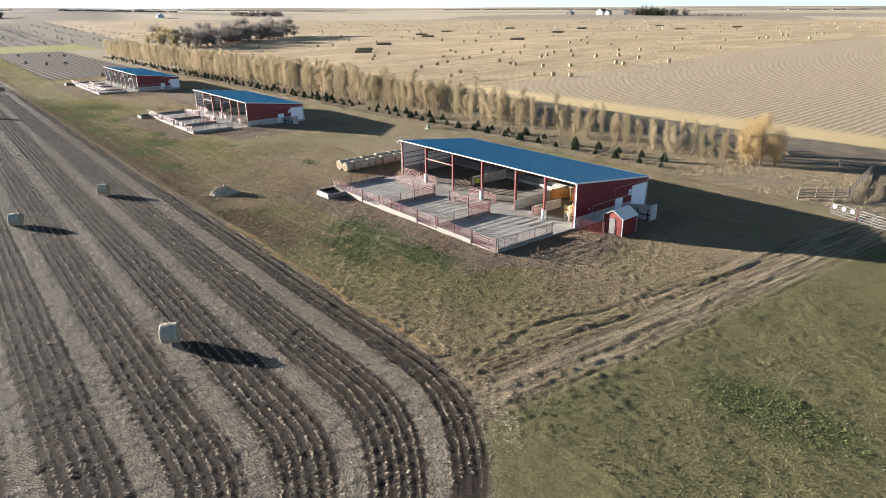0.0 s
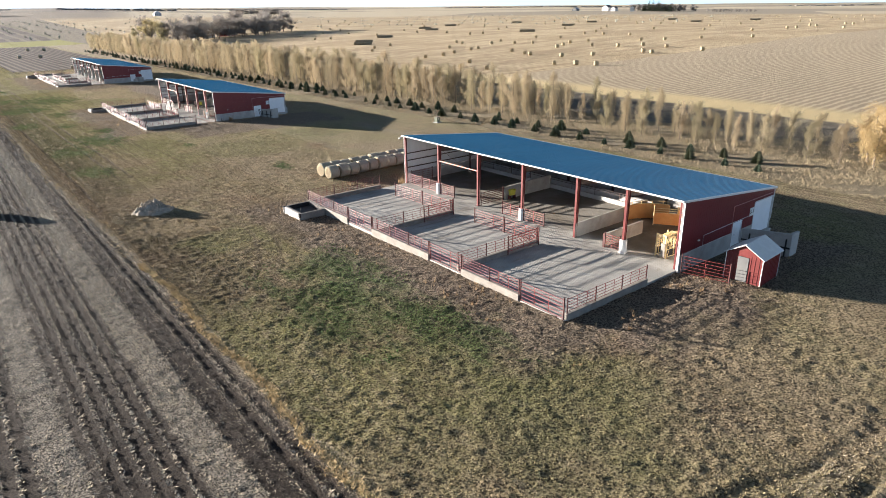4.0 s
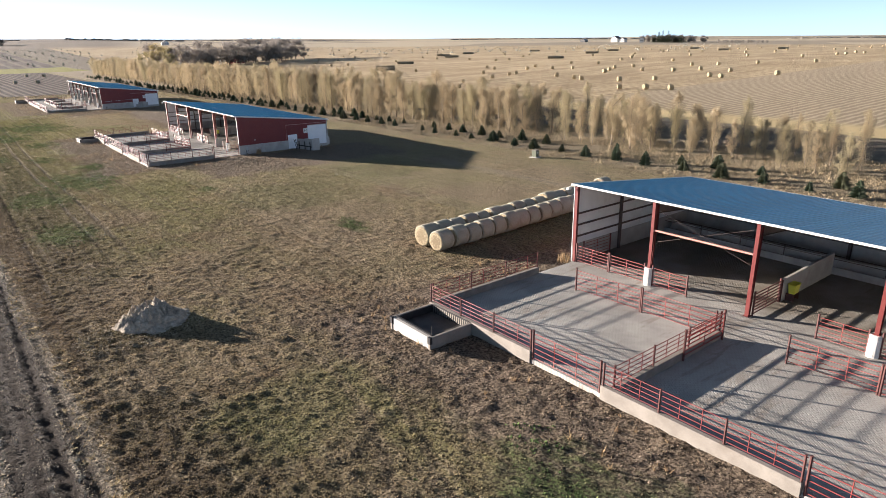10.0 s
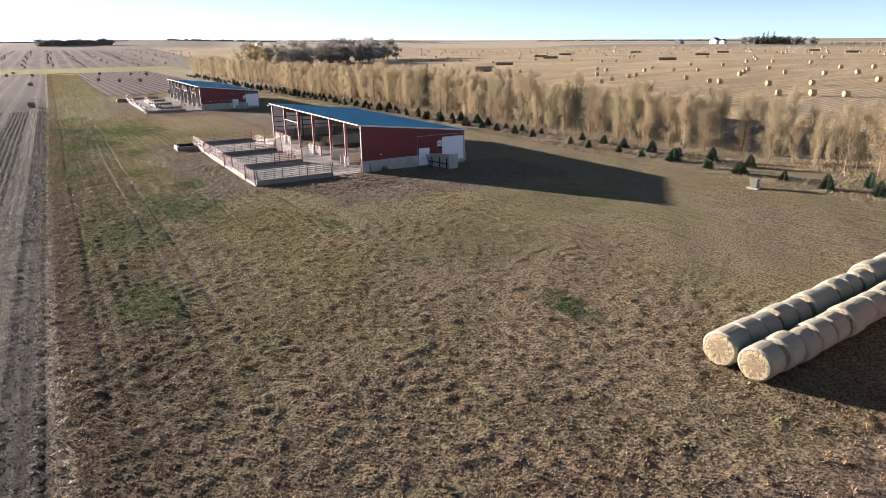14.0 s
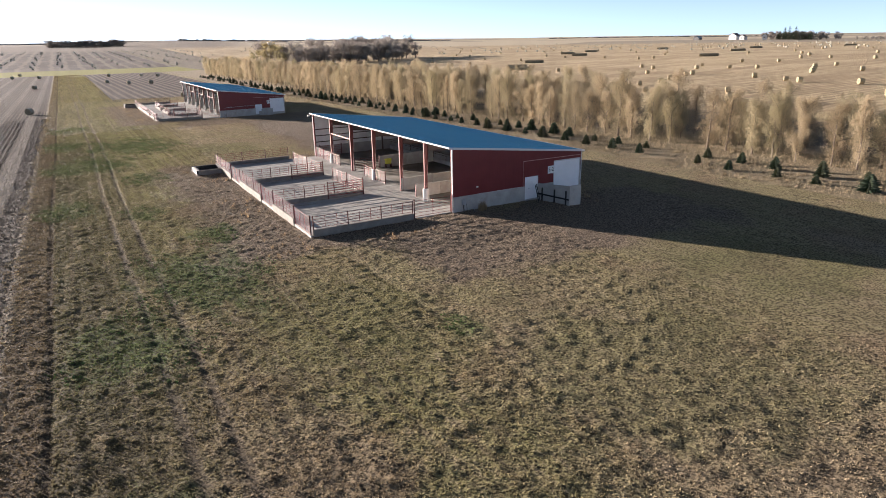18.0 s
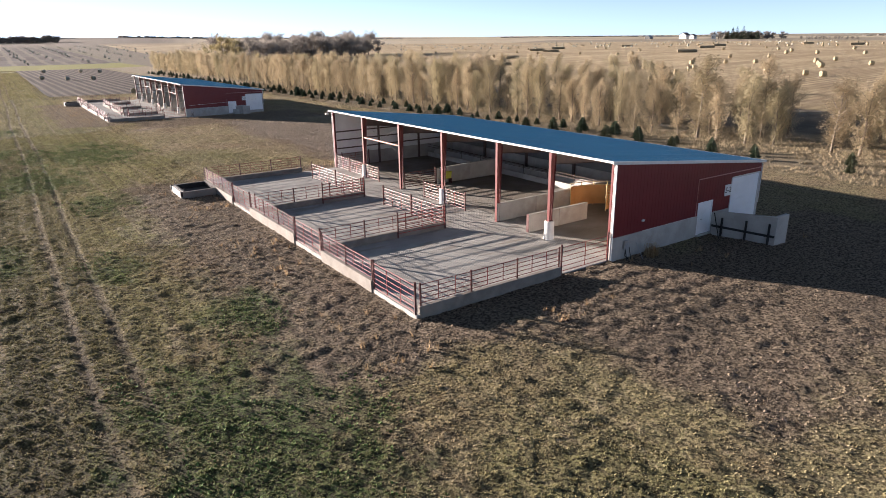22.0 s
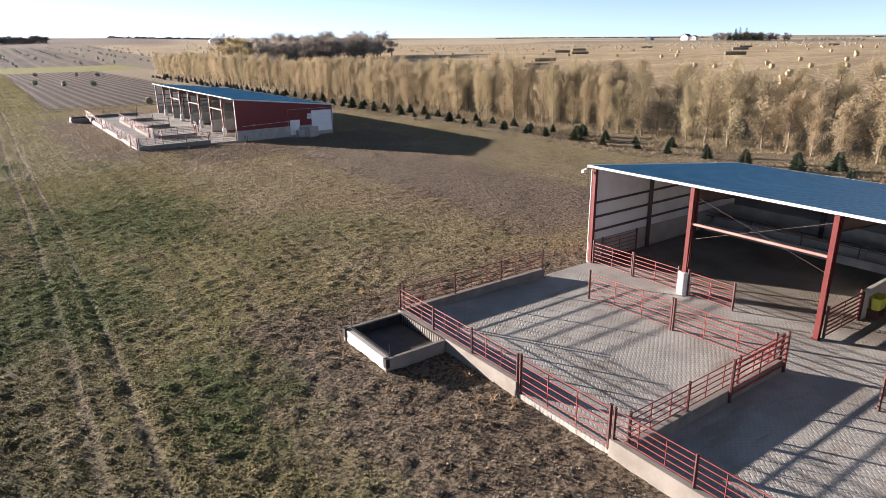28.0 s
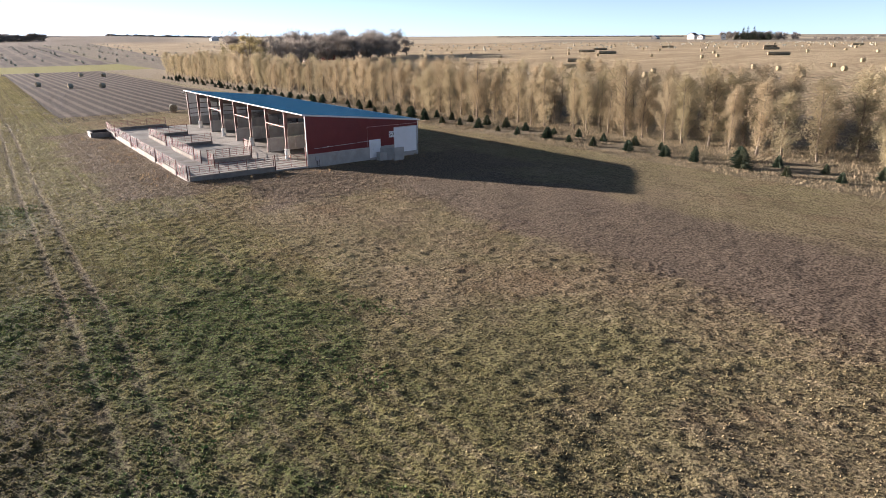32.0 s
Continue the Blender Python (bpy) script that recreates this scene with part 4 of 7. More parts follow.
def rib_sheet(mesh, u0, u1, v, side, z0, z1=None, below=0.12, pitch=0.30):
    gable_strip(mesh, u0, u1, min(v, v + side * 0.03), max(v, v + side * 0.03), z0, below, z1)
    u = math.ceil(u0 / pitch) * pitch
    while u < u1 - 0.05:
        gable_strip(mesh, u, u + 0.05, min(v + side * 0.03, v + side * 0.037), max(v + side * 0.03, v + side * 0.037), z0, below, z1)
        u += pitch


def barn(b, L, posts, piers, braces, doors, sign, label, steel="redsteel"):
    t = thing("cattle_barn", b, label, "barn", "open-front barns")
    # roof sheets, deck, fascia
    pitch = 0.3048
    prof = []
    n = round((L + 0.3) / 0.9144)
    w = (L + 0.3) / n
    for i in range(3):
        s = w / 3 * i
        prof += [(s, 0), (s + 0.02, 0.036), (s + 0.05, 0.036), (s + 0.07, 0.0)]
    prof.append((w, 0))
    q = Mesh()
    k = len(prof)
    zf, zb = roof_z(-0.3), roof_z(D + 0.3)
    q.add([(-0.34, s, zf + h) for s, h in prof] + [(D + 0.34, s, zb + h) for s, h in prof] + [(-0.34, 0, zf - 0.02), (-0.34, w, zf - 0.02), (D + 0.34, 0, zb - 0.02), (D + 0.34, w, zb - 0.02)],
          [(i + 1, i, k + i, k + i + 1) for i in range(k - 1)] + [(2 * k, 2 * k + 1, 2 * k + 3, 2 * k + 2)] + [tuple(range(k)) + (2 * k + 1, 2 * k), tuple(range(2 * k - 1, k - 1, -1)) + (2 * k + 2, 2 * k + 3)])
    sheet = q.data("roof_sheet", "roof")
    for i in range(n):
        part("roof_sheet", sheet, "", t).location = (0, -0.15 + w * i, 0)
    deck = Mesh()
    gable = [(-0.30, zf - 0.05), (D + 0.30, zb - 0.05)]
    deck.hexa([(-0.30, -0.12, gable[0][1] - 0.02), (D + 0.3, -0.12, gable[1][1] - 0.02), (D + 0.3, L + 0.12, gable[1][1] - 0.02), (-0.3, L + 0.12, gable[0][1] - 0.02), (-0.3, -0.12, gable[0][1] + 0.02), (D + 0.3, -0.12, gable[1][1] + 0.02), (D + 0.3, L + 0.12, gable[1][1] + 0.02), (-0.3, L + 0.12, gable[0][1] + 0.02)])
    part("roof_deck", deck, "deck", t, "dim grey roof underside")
    for i in range(1, 10):
        u = D * i / 10
        part("purlin", Mesh().box(u - 0.03, u + 0.03, 0.1, L - 0.1, roof_z(u) - 0.30, roof_z(u) - 0.08), "girt", t)
    part("front_fascia", Mesh().box(-0.40, -0.345, -0.19, L + 0.19, HN - 0.09, HN + 0.035), "trim", t, "white steel eave trim")
    part("rear_gutter", Mesh().box(D + 0.345, D + 0.44, -0.19, L + 0.19, zb - 0.14, zb + 0.02), "trim", t)
    for v0, v1 in ((-0.20, -0.155), (L + 0.155, L + 0.20)):
        g = Mesh()
        g.hexa([(-0.40, v0, zf - 0.14), (D + 0.4, v0, zb - 0.14), (D + 0.4, v1, zb - 0.14), (-0.40, v1, zf - 0.14), (-0.40, v0, zf + 0.04), (D + 0.4, v0, zb + 0.04), (D + 0.4, v1, zb + 0.04), (-0.4, v1, zf + 0.04)])
        part("gable_trim", g, "trim", t, "white steel gable trim")
    # frames: tapered front columns, rafters and rear columns
    for i, v in enumerate(posts):
        end = i in (0, len(posts) - 1)
        foot = 1.2 if i in piers else 0.0
        zt = roof_z(0) - 0.16
        if not end:
            c = Mesh()
            for y0, y1, x0, x1, xt in ((-0.105, 0.105, -0.02, 0.0, 0.0), (-0.012, 0.012, 0.0, 0.20, 0.44), (-0.105, 0.105, 0.22, 0.24, 0.0)):
                if (x0, x1) == (0.22, 0.24):
                    c.hexa([(0.22, v + y0, foot), (0.24, v + y0, foot), (0.24, v + y1, foot), (0.22, v + y1, foot), (0.44, v + y0, zt), (0.46, v + y0, zt), (0.46, v + y1, zt), (0.44, v + y1, zt)])
                else:
                    xx = xt if xt else x1
                    c.hexa([(x0, v + y0, foot), (x1, v + y0, foot), (x1, v + y1, foot), (x0, v + y1, foot), (x0, v + y0, zt), (xx, v + y0, zt), (xx, v + y1, zt), (x0, v + y1, zt)])
            c.box(-0.05, 0.29, v - 0.16, v + 0.16, foot, foot + 0.03)
            part("column", c, steel, t, "tapered red steel column")
            r = Mesh()
            for d0 in (0.30, 0.86):
                a0, b0 = roof_z(0.5) - d0, roof_z(D) - d0 + (0.28 if d0 > 0.5 else 0)
                r.hexa([(0.3, v - 0.1, a0 - 0.02), (D, v - 0.1, b0 - 0.02), (D, v + 0.1, b0 - 0.02), (0.3, v + 0.1, a0 - 0.02), (0.3, v - 0.1, a0), (D, v - 0.1, b0), (D, v + 0.1, b0), (0.3, v + 0.1, a0)])
            a0, b0 = roof_z(0.5), roof_z(D)
            r.hexa([(0.3, v - 0.01, a0 - 0.87), (D, v - 0.01, b0 - 0.6), (D, v + 0.01, b0 - 0.6), (0.3, v + 0.01, a0 - 0.87), (0.3, v - 0.01, a0 - 0.31), (D, v - 0.01, b0 - 0.31), (D, v + 0.01, b0 - 0.31), (0.3, v + 0.01, a0 - 0.31)])
            part("rafter", r, "girt", t, "dark steel rafter")
            part("rear_column", Mesh().box(D - 0.36, D - 0.12, v - 0.1, v + 0.1, 0, zb - 0.3), "girt", t)
        if i in piers:
            p = Mesh()
            p.tube((0.11, v, -0.05), (0.11, v, 1.17), 0.33, 20, 0.31).tube((0.11, v, 1.17), (0.11, v, 1.2), 0.31, 20, 0.28)
            part("pier", p, "pier", t, "white-painted concrete pier")
    for i, j in braces:
        v0, v1 = sorted((posts[i], posts[j]))
        part("strut", Mesh().tube((0.1, v0, 3.75), (0.1, v1, 3.75), 0.07, 8), "strut", t, "faded pink steel strut")
        part("brace_rod", Mesh().tube((0.14, v0, 5.25), (0.14, v1, 2.9), 0.009, 5), "girt", t)
        part("brace_rod", Mesh().tube((0.12, v0, 3.0), (0.12, v1, 5.2), 0.009, 5), "girt", t)
    # end walls
    for v, side, holes in ((0.0, -1, doors), (L, 1, [])):
        cuts = [0.0] + [c for h in holes for c in h[:2]] + [D]
        clad = Mesh()
        for a, e in zip(cuts[::2], cuts[1::2]):
            if e - a > 0.02:
                part("concrete_base", Mesh().cast(a, e, v - 0.14 + side * 0.04, v + 0.14 + side * 0.04, -0.45, 1.33, 0.02), "concrete", t, "bare concrete stem wall")
                rib_sheet(clad, a, e, v + side * 0.10, side, 1.335)
                seams = [a + 0.02 + (e - a - 0.04) * k / max(1, round((e - a) / 3.0)) for k in range(max(1, round((e - a) / 3.0)) + 1)]
                for c, d in zip(seams, seams[1:]):
                    lin = Mesh()
                    gable_strip(lin, c + 0.003, d - 0.003, v - side * 0.09 - 0.01, v - side * 0.09 + 0.01, 1.34)
                    part("wall_liner", lin, "liner", t, "white steel wall liner")
        for h in holes:
            rib_sheet(clad, h[0], h[1], v + side * 0.10, side, h[3])
            lin = Mesh()
            gable_strip(lin, h[0] + 0.02, h[1] - 0.02, v - side * 0.09 - 0.01, v - side * 0.09 + 0.01, h[3])
            part("wall_liner", lin, "liner", t, "white steel wall liner")
        part("end_cladding", clad, "cladding", t, "dark red ribbed steel cladding")
        for z in (1.9, 2.75, 3.6):
            part("girt", Mesh().box(0.2, D - 0.2, v - side * 0.14 - 0.035, v - side * 0.14 + 0.035, z - 0.06, z + 0.06), "girt", t)
        for u in (5.0, 10.0):
            part("wind_column", Mesh().box(u - 0.08, u + 0.08, v - side * 0.28 - 0.1, v - side * 0.28 + 0.1, 0, roof_z(u) - 0.35), "girt", t)
        for u in (-0.06, D + 0.06):
            top = roof_z(u) - 0.2
            wide = 0.06 if side < 0 or u > 0 else 0.022
            part("corner_trim", Mesh().box(u - 0.03, u + 0.03, v + side * 0.12 - wide, v + side * 0.12 + wide, 0.0 if u < 0 else 1.2, top), "trim", t, "white steel corner trim")
        part("corner_column", Mesh().box(-0.06, 0.14, v - side * 0.06 - 0.11, v - side * 0.06 + 0.11, 0, roof_z(0.2) - 0.2) if side > 0 else Mesh().box(0.04, 0.14, v - side * 0.24 - 0.06, v - side * 0.24 + 0.06, 0, roof_z(0.2) - 0.2), steel, t, "red steel corner column")
    lamp = part("flood_lamp", Mesh().cast(-0.62, -0.30, L + 0.22, L + 0.46, HN - 0.42, HN - 0.26, 0.03), "lens", t, "white flood lamp under the eave corner")
    part("lamp_bracket", Mesh().tube((-0.42, L + 0.19, HN - 0.15), (-0.45, L + 0.34, HN - 0.27), 0.03, 6), "grey", lamp)
    # rear wall: concrete, curtain, open strip under the eave
    part("rear_base", Mesh().cast(D - 0.12, D + 0.12, 0.15, L - 0.15, -0.45, 1.25, 0.02), "concrete", t)
    part("rear_curtain", Mesh().box(D - 0.02, D + 0.02, 0.15, L - 0.15, 1.25, 2.80), "curtain", t, "grey rear wall curtain")
    for i in range(len(posts) - 1):
        part("light_panel", Mesh().box(D - 0.02, D + 0.02, posts[i] + 0.25, posts[i + 1] - 0.25, 2.84, 3.40), "band", t, "white translucent light panel")
    part("rear_header", Mesh().box(D - 0.06, D + 0.06, 0.15, L - 0.15, zb - 0.45, zb - 0.12), "trim", t)
    # doors, sign, conduit and lamp on the near end
    for j, (u0, u1, z0, z1, kind) in enumerate(doors):
        if kind == "man":
            d = part("entry_door", Mesh().cast(u0 + 0.32, u1 - 0.05, -0.10, -0.02, z0 + 0.002, z1 - 0.05, 0.012), "door", t, "white steel entry door")
            part("door_handle", Mesh().tube((u0 + 0.45, -0.11, z0 + 1.0), (u0 + 0.45, -0.17, z0 + 1.0), 0.03, 8).tube((u0 + 0.45, -0.16, z0 + 1.0), (u0 + 0.58, -0.16, z0 + 1.0), 0.014, 6), "grey", d)
            part("door_frame", Mesh().box(u0, u0 + 0.30, -0.16, 0.1, z0, z1).box(u1 - 0.045, u1, -0.16, 0.1, z0, z1).box(u0 + 0.3, u1 - 0.045, -0.16, 0.1, z1 - 0.045, z1), "door", t)
            part("threshold", Mesh().cast(u0, u1, -0.3, 0.16, -0.3, z0, 0.02), "concrete", t)
        else:
            n2 = 6
            for i in range(n2):
                a, e = z0 + (z1 - z0) * i / n2, z0 + (z1 - z0) * (i + 1) / n2
                part("door_section", Mesh().cast(u0 + 0.06, u1 - 0.06, -0.09, -0.03, a + 0.003, e - 0.003, 0.008), "door", t)
            part("door_frame", Mesh().box(u0, u0 + 0.055, -0.17, 0.1, z0, z1).box(u1 - 0.055, u1, -0.17, 0.1, z0, z1).box(u0 + 0.055, u1 - 0.055, -0.17, 0.1, z1 - 0.05, z1 + 0.05), "trim", t)
            part("door_sill", Mesh().cast(u0, u1, -0.4, 0.16, -0.3, z0, 0.02), "concrete", t)
    plate = part("sign_plate", Mesh().cast(sign[0], sign[0] + 0.74, -0.20, -0.165, sign[1], sign[1] + 0.74, 0.008), "sign", t, "white square sign with black characters")
    f = bpy.data.curves.new("sign_text", "FONT")
    f.body, f.size, f.align_x, f.align_y, f.extrude = sign[2], 0.52, "CENTER", "CENTER", 0.004
    tmp = new("tmp", f)
    me = bpy.data.meshes.new_from_object(tmp.evaluated_get(bpy.context.evaluated_depsgraph_get()))
    bpy.data.objects.remove(tmp)
    me.materials.clear()
    me.materials.append(M["ink"])
    o = part("sign_text", me, "", plate)
    o.matrix_local = pose(sign[0] + 0.37, -0.206, sign[1] + 0.37, 90, 0, 0)
    c0 = doors[0][0]
    if sign[3] == 1:
        part("conduit", Mesh().path([(3.2, -0.19, 0.9), (3.2, -0.19, 2.25), (10.5, -0.19, 2.32)], 0.02, 6), "trim", t, "thin pale conduit")
    if sign[3] == 3:
        part("conduit", Mesh().path([(0.8, -0.19, 1.9), (c0 - 0.1, -0.19, 2.1)], 0.02, 6), "trim", t, "thin pale conduit")
    part("conduit", Mesh().path([(c0 - 0.25, -0.19, 1.36), (c0 - 0.25, -0.19, 3.75), (D, -0.19, 3.72)], 0.03, 6), "conduit", t, "thin pink-painted conduit")
    lamp = part("wall_lamp", Mesh().cast(2.4, 2.62, -0.26, -0.155, 1.95, 2.05, 0.02), "lens", t, "small frosted wall lamp")
    part("base_flashing", Mesh().box(2.6, c0 - 0.3, -0.155, -0.10, 1.30, 1.345), "trim", t, "thin white flashing on the stem wall")
    box = part("meter_box", Mesh().cast(0.85, 1.25, -0.34, -0.145, 0.55, 1.05, 0.02), "grey", t, "grey electric box on the stem wall")
    part("box_conduit", Mesh().path([(1.05, -0.24, 0.55), (1.05, -0.24, 0.1), (1.3, -0.5, -0.2)], 0.03, 6), "black", box)
    for u in (0.95, 1.3):
        part("box_brace", Mesh().tube((u, -0.30, 0.62), (u - 0.2, -0.75, -0.35), 0.025, 6), "black", box)
    part("riser_pipe", Mesh().path([(1.3, -0.3, 0.95), (1.65, -0.5, 0.9), (1.85, -1.1, -0.35)], 0.02, 6), "grey", box, "thin grey conduit bent to the ground")
    return t


def slab(name, m, u0, u1, v0, v1, label):
    q = Mesh().cast(u0, u1, v0, v1, -0.35, 0.0, 0.02)
    ob = new(name, q.data(name, "slab"))
    ob.matrix_world = m
    return tagged(ob, label, "pavement", kind="structure")


def water_tank(m, u0, u1, v0, v1):
    t = thing("water_trough", m, "open concrete water trough with black liner against the pen fence", "trough", "water troughs")
    h = 0.40
    for a in ((u0, u1, v1 - 0.2, v1), (u0, u1, v0, v0 + 0.2)):
        part("trough_wall", Mesh().cast(*a, -0.55, h, 0.03), "curb", t)
    part("trough_front", Mesh().cast(u0 + 0.05, u0 + 0.27, v0 + 0.205, v1 - 0.205, -0.55, h - 0.03, 0.02), "concrete", t, "pale concrete trough front")
    part("trough_floor", Mesh().box(u0 + 0.28, u1, v0 + 0.235, v1 - 0.235, -0.5, -0.06), "slime", t, "dark wet silt on the trough floor")
    for a, e in ((v0 + 0.203, v0 + 0.23), (v1 - 0.23, v1 - 0.203)):
        part("trough_liner", Mesh().box(u0 + 0.41, u1 - 0.02, a, e, -0.3, h - 0.05), "black", t, "black poly liner sheet")
    for v in (v0, v1 - 0.2):
        part("corner_cap", Mesh().box(u0 - 0.012, u0 + 0.16, v - 0.012, v + 0.212, 0.02, h + 0.012), "black", t, "black poly corner cap")
    part("black_edge", Mesh().box(u0 + 0.275, u0 + 0.40, v0 + 0.21, v1 - 0.21, -0.3, h + 0.02), "black", t, "black poly edging")
    g = part("back_grid", Mesh().box(u1 - 0.06, u1 - 0.03, v0 + 0.21, v1 - 0.21, 0.40, 0.46).box(u1 - 0.06, u1 - 0.03, v0 + 0.21, v1 - 0.21, -0.1, -0.05), "black", t)
    key = "grid_bar"
    if key not in CACHE:
        CACHE[key] = Mesh().box(-0.012, 0.012, -0.02, 0.02, 0, 0.5).data("grid_bar", "black")
    k = int((v1 - v0 - 0.5) / 0.18)
    for i in range(k):
        part("grid_bar", CACHE[key], "", g).location = (u1 - 0.045, v0 + 0.3 + i * 0.18, -0.08)
    for v in (v0 + 0.25, v1 - 0.25):
        part("bolt_post", Mesh().tube((u0 + 0.33, v, 0.2), (u0 + 0.33, v, 0.95), 0.02, 6), "black", t)
    return t


def feed_bunk(b, v0, v1):
    t = thing("feed_bunk", b, "long sloped concrete feed bunk with a dark neck rail", "feed bunk", "feed bunks")
    k = round((v1 - v0) / 3.05)
    for i in range(k):
        a, e = v0 + (v1 - v0) * i / k + 0.008, v0 + (v1 - v0) * (i + 1) / k - 0.008
        prof = [(11.15, 0.0), (11.15, 0.50), (11.30, 0.50), (11.42, 0.16), (11.9, 0.16), (12.35, 0.80), (12.55, 0.80), (12.55, 0.0)]
        n = len(prof)
        part("bunk_section", Mesh().add([(x, a, z) for x, z in prof] + [(x, e, z) for x, z in prof], [(i, (i + 1) % n, n + (i + 1) % n, n + i) for i in range(n)] + [(5, 4, 3, 2, 1, 0, 7, 6), tuple(range(n, 2 * n))]), "concrete", t, "pale cast concrete bunk section")
        part("rail_post", Mesh().tube((11.22, a, 0.5), (11.22, a, 1.32), 0.035, 6), "girt", t)
    for z in (1.05, 1.30):
        part("neck_rail", Mesh().tube((11.22, v0, z), (11.22, v1, z), 0.03, 6), "girt", t)
    return t


def sheeted_arc(parent, cu, cv, r, a0, a1, h, n=14, label="orange sheeted curved panel"):
    q = Mesh()
    ring = [(cu + rr * math.cos(t), cv + rr * math.sin(t), z) for t in (radians(a0 + (a1 - a0) * k / n) for k in range(n + 1)) for rr, z in ((r, 0.08), (r + 0.03, 0.08), (r + 0.03, h), (r, h))]
    q.add(ring, [(4 * k + i, 4 * k + (i + 1) % 4, 4 * k + 4 + (i + 1) % 4, 4 * k + 4 + i) for k in range(n) for i in range(4)] + [(3, 2, 1, 0), (4 * n, 4 * n + 1, 4 * n + 2, 4 * n + 3)])
    s = part("curved_panel", q, "orange", parent, label)
    for z in (h + 0.02, h + 0.28):
        part("top_rail", Mesh().path([(cu + r * math.cos(t), cv + r * math.sin(t), z) for t in (radians(a0 + (a1 - a0) * i / n) for i in range(n + 1))], 0.03, 6), "yellow", s, "yellow top pipe")
    for i in range(0, n + 1, 3):
        t = radians(a0 + (a1 - a0) * i / n)
        part("tub_post", Mesh().tube((cu + (r + 0.05) * math.cos(t), cv + (r + 0.05) * math.sin(t), 0), (cu + (r + 0.05) * math.cos(t), cv + (r + 0.05) * math.sin(t), h + 0.32), 0.035, 6), "yellow", s)


def alley_panel(parent, u0, v0, u1, v1, h=1.45):
    """A straight sheeted panel with top pipes and posts."""
    d = Vector((u1 - u0, v1 - v0, 0))
    s = Vector((-d.y, d.x, 0)).normalized() * 0.015
    a, e = Vector((u0, v0, 0.1)), Vector((u1, v1, 0.1))
    z = Vector((0, 0, h - 0.1))
    p = part("alley_panel", Mesh().hexa([a - s, e - s, e + s, a + s, a - s + z, e - s + z, e + s + z, a + s + z]), "orange", parent, "orange sheeted straight alley panel")
    for q in (h + 0.02, h + 0.30):
        part("top_rail", Mesh().tube((u0, v0, q), (u1, v1, q), 0.03, 6), "yellow", p, "yellow top pipe")
    for q in (0.45, 0.85, 1.2):
        part("stiffener", Mesh().tube((u0, v0, q), (u1, v1, q), 0.022, 6), "yellow", p)
    k = max(1, round(d.length / 1.5))
    for i in range(k + 1):
        x, y = u0 + d.x * i / k, v0 + d.y * i / k
        part("tub_post", Mesh().box(x - 0.04, x + 0.04, y - 0.04, y + 0.04, 0, h + 0.34), "yellow", p)


def sorting_tub(b):
    t = thing("sorting_tub", b, "orange sheeted cattle sorting tub with yellow pipe frame", "cattle tub", "sorting tubs")
    sheeted_arc(t, 7.2, 6.6, 3.5, 92, 15, 1.55)
    sheeted_arc(t, 7.0, 4.0, 3.3, 38, -60, 1.55, 12)
    sheeted_arc(t, 7.0, 4.0, 2.35, 5, -60, 1.45, 8)
    alley_panel(t, 4.4, 1.25, 8.55, 1.10)
    alley_panel(t, 4.4, 2.05, 8.10, 1.98)
    for i in range(4):
        f = i / 3
        u = 4.5 + 3.5 * f
        part("alley_bow", Mesh().path([(u, 1.25 - 0.13 * f, 1.4), (u, 1.25 - 0.13 * f, 2.0), (u, 2.05 - 0.07 * f, 2.0), (u, 2.05 - 0.07 * f, 1.4)], 0.03, 6), "yellow", t, "yellow overhead alley bow")
    g = part("sweep_gate", Mesh().hexa([(8.3, 7.72, 0.12), (9.55, 5.75, 0.12), (9.58, 5.77, 0.12), (8.33, 7.74, 0.12), (8.3, 7.72, 1.25), (9.55, 5.75, 1.25), (9.58, 5.77, 1.25), (8.33, 7.74, 1.25)]), "orange", t, "orange sheeted sweep gate")
    for z in (0.45, 0.80, 1.27, 1.48, 1.70):
        part("gate_pipe", Mesh().tube((8.3, 7.7, z), (9.56, 5.74, z), 0.028, 6), "yellow" if z > 1 else "orange", g)
    for u, v in ((8.3, 7.7), (9.56, 5.74)):
        part("gate_stile", Mesh().tube((u, v, 0.0), (u, v, 2.0 if u < 9 else 1.75), 0.045, 8), "yellow", g)
    return t


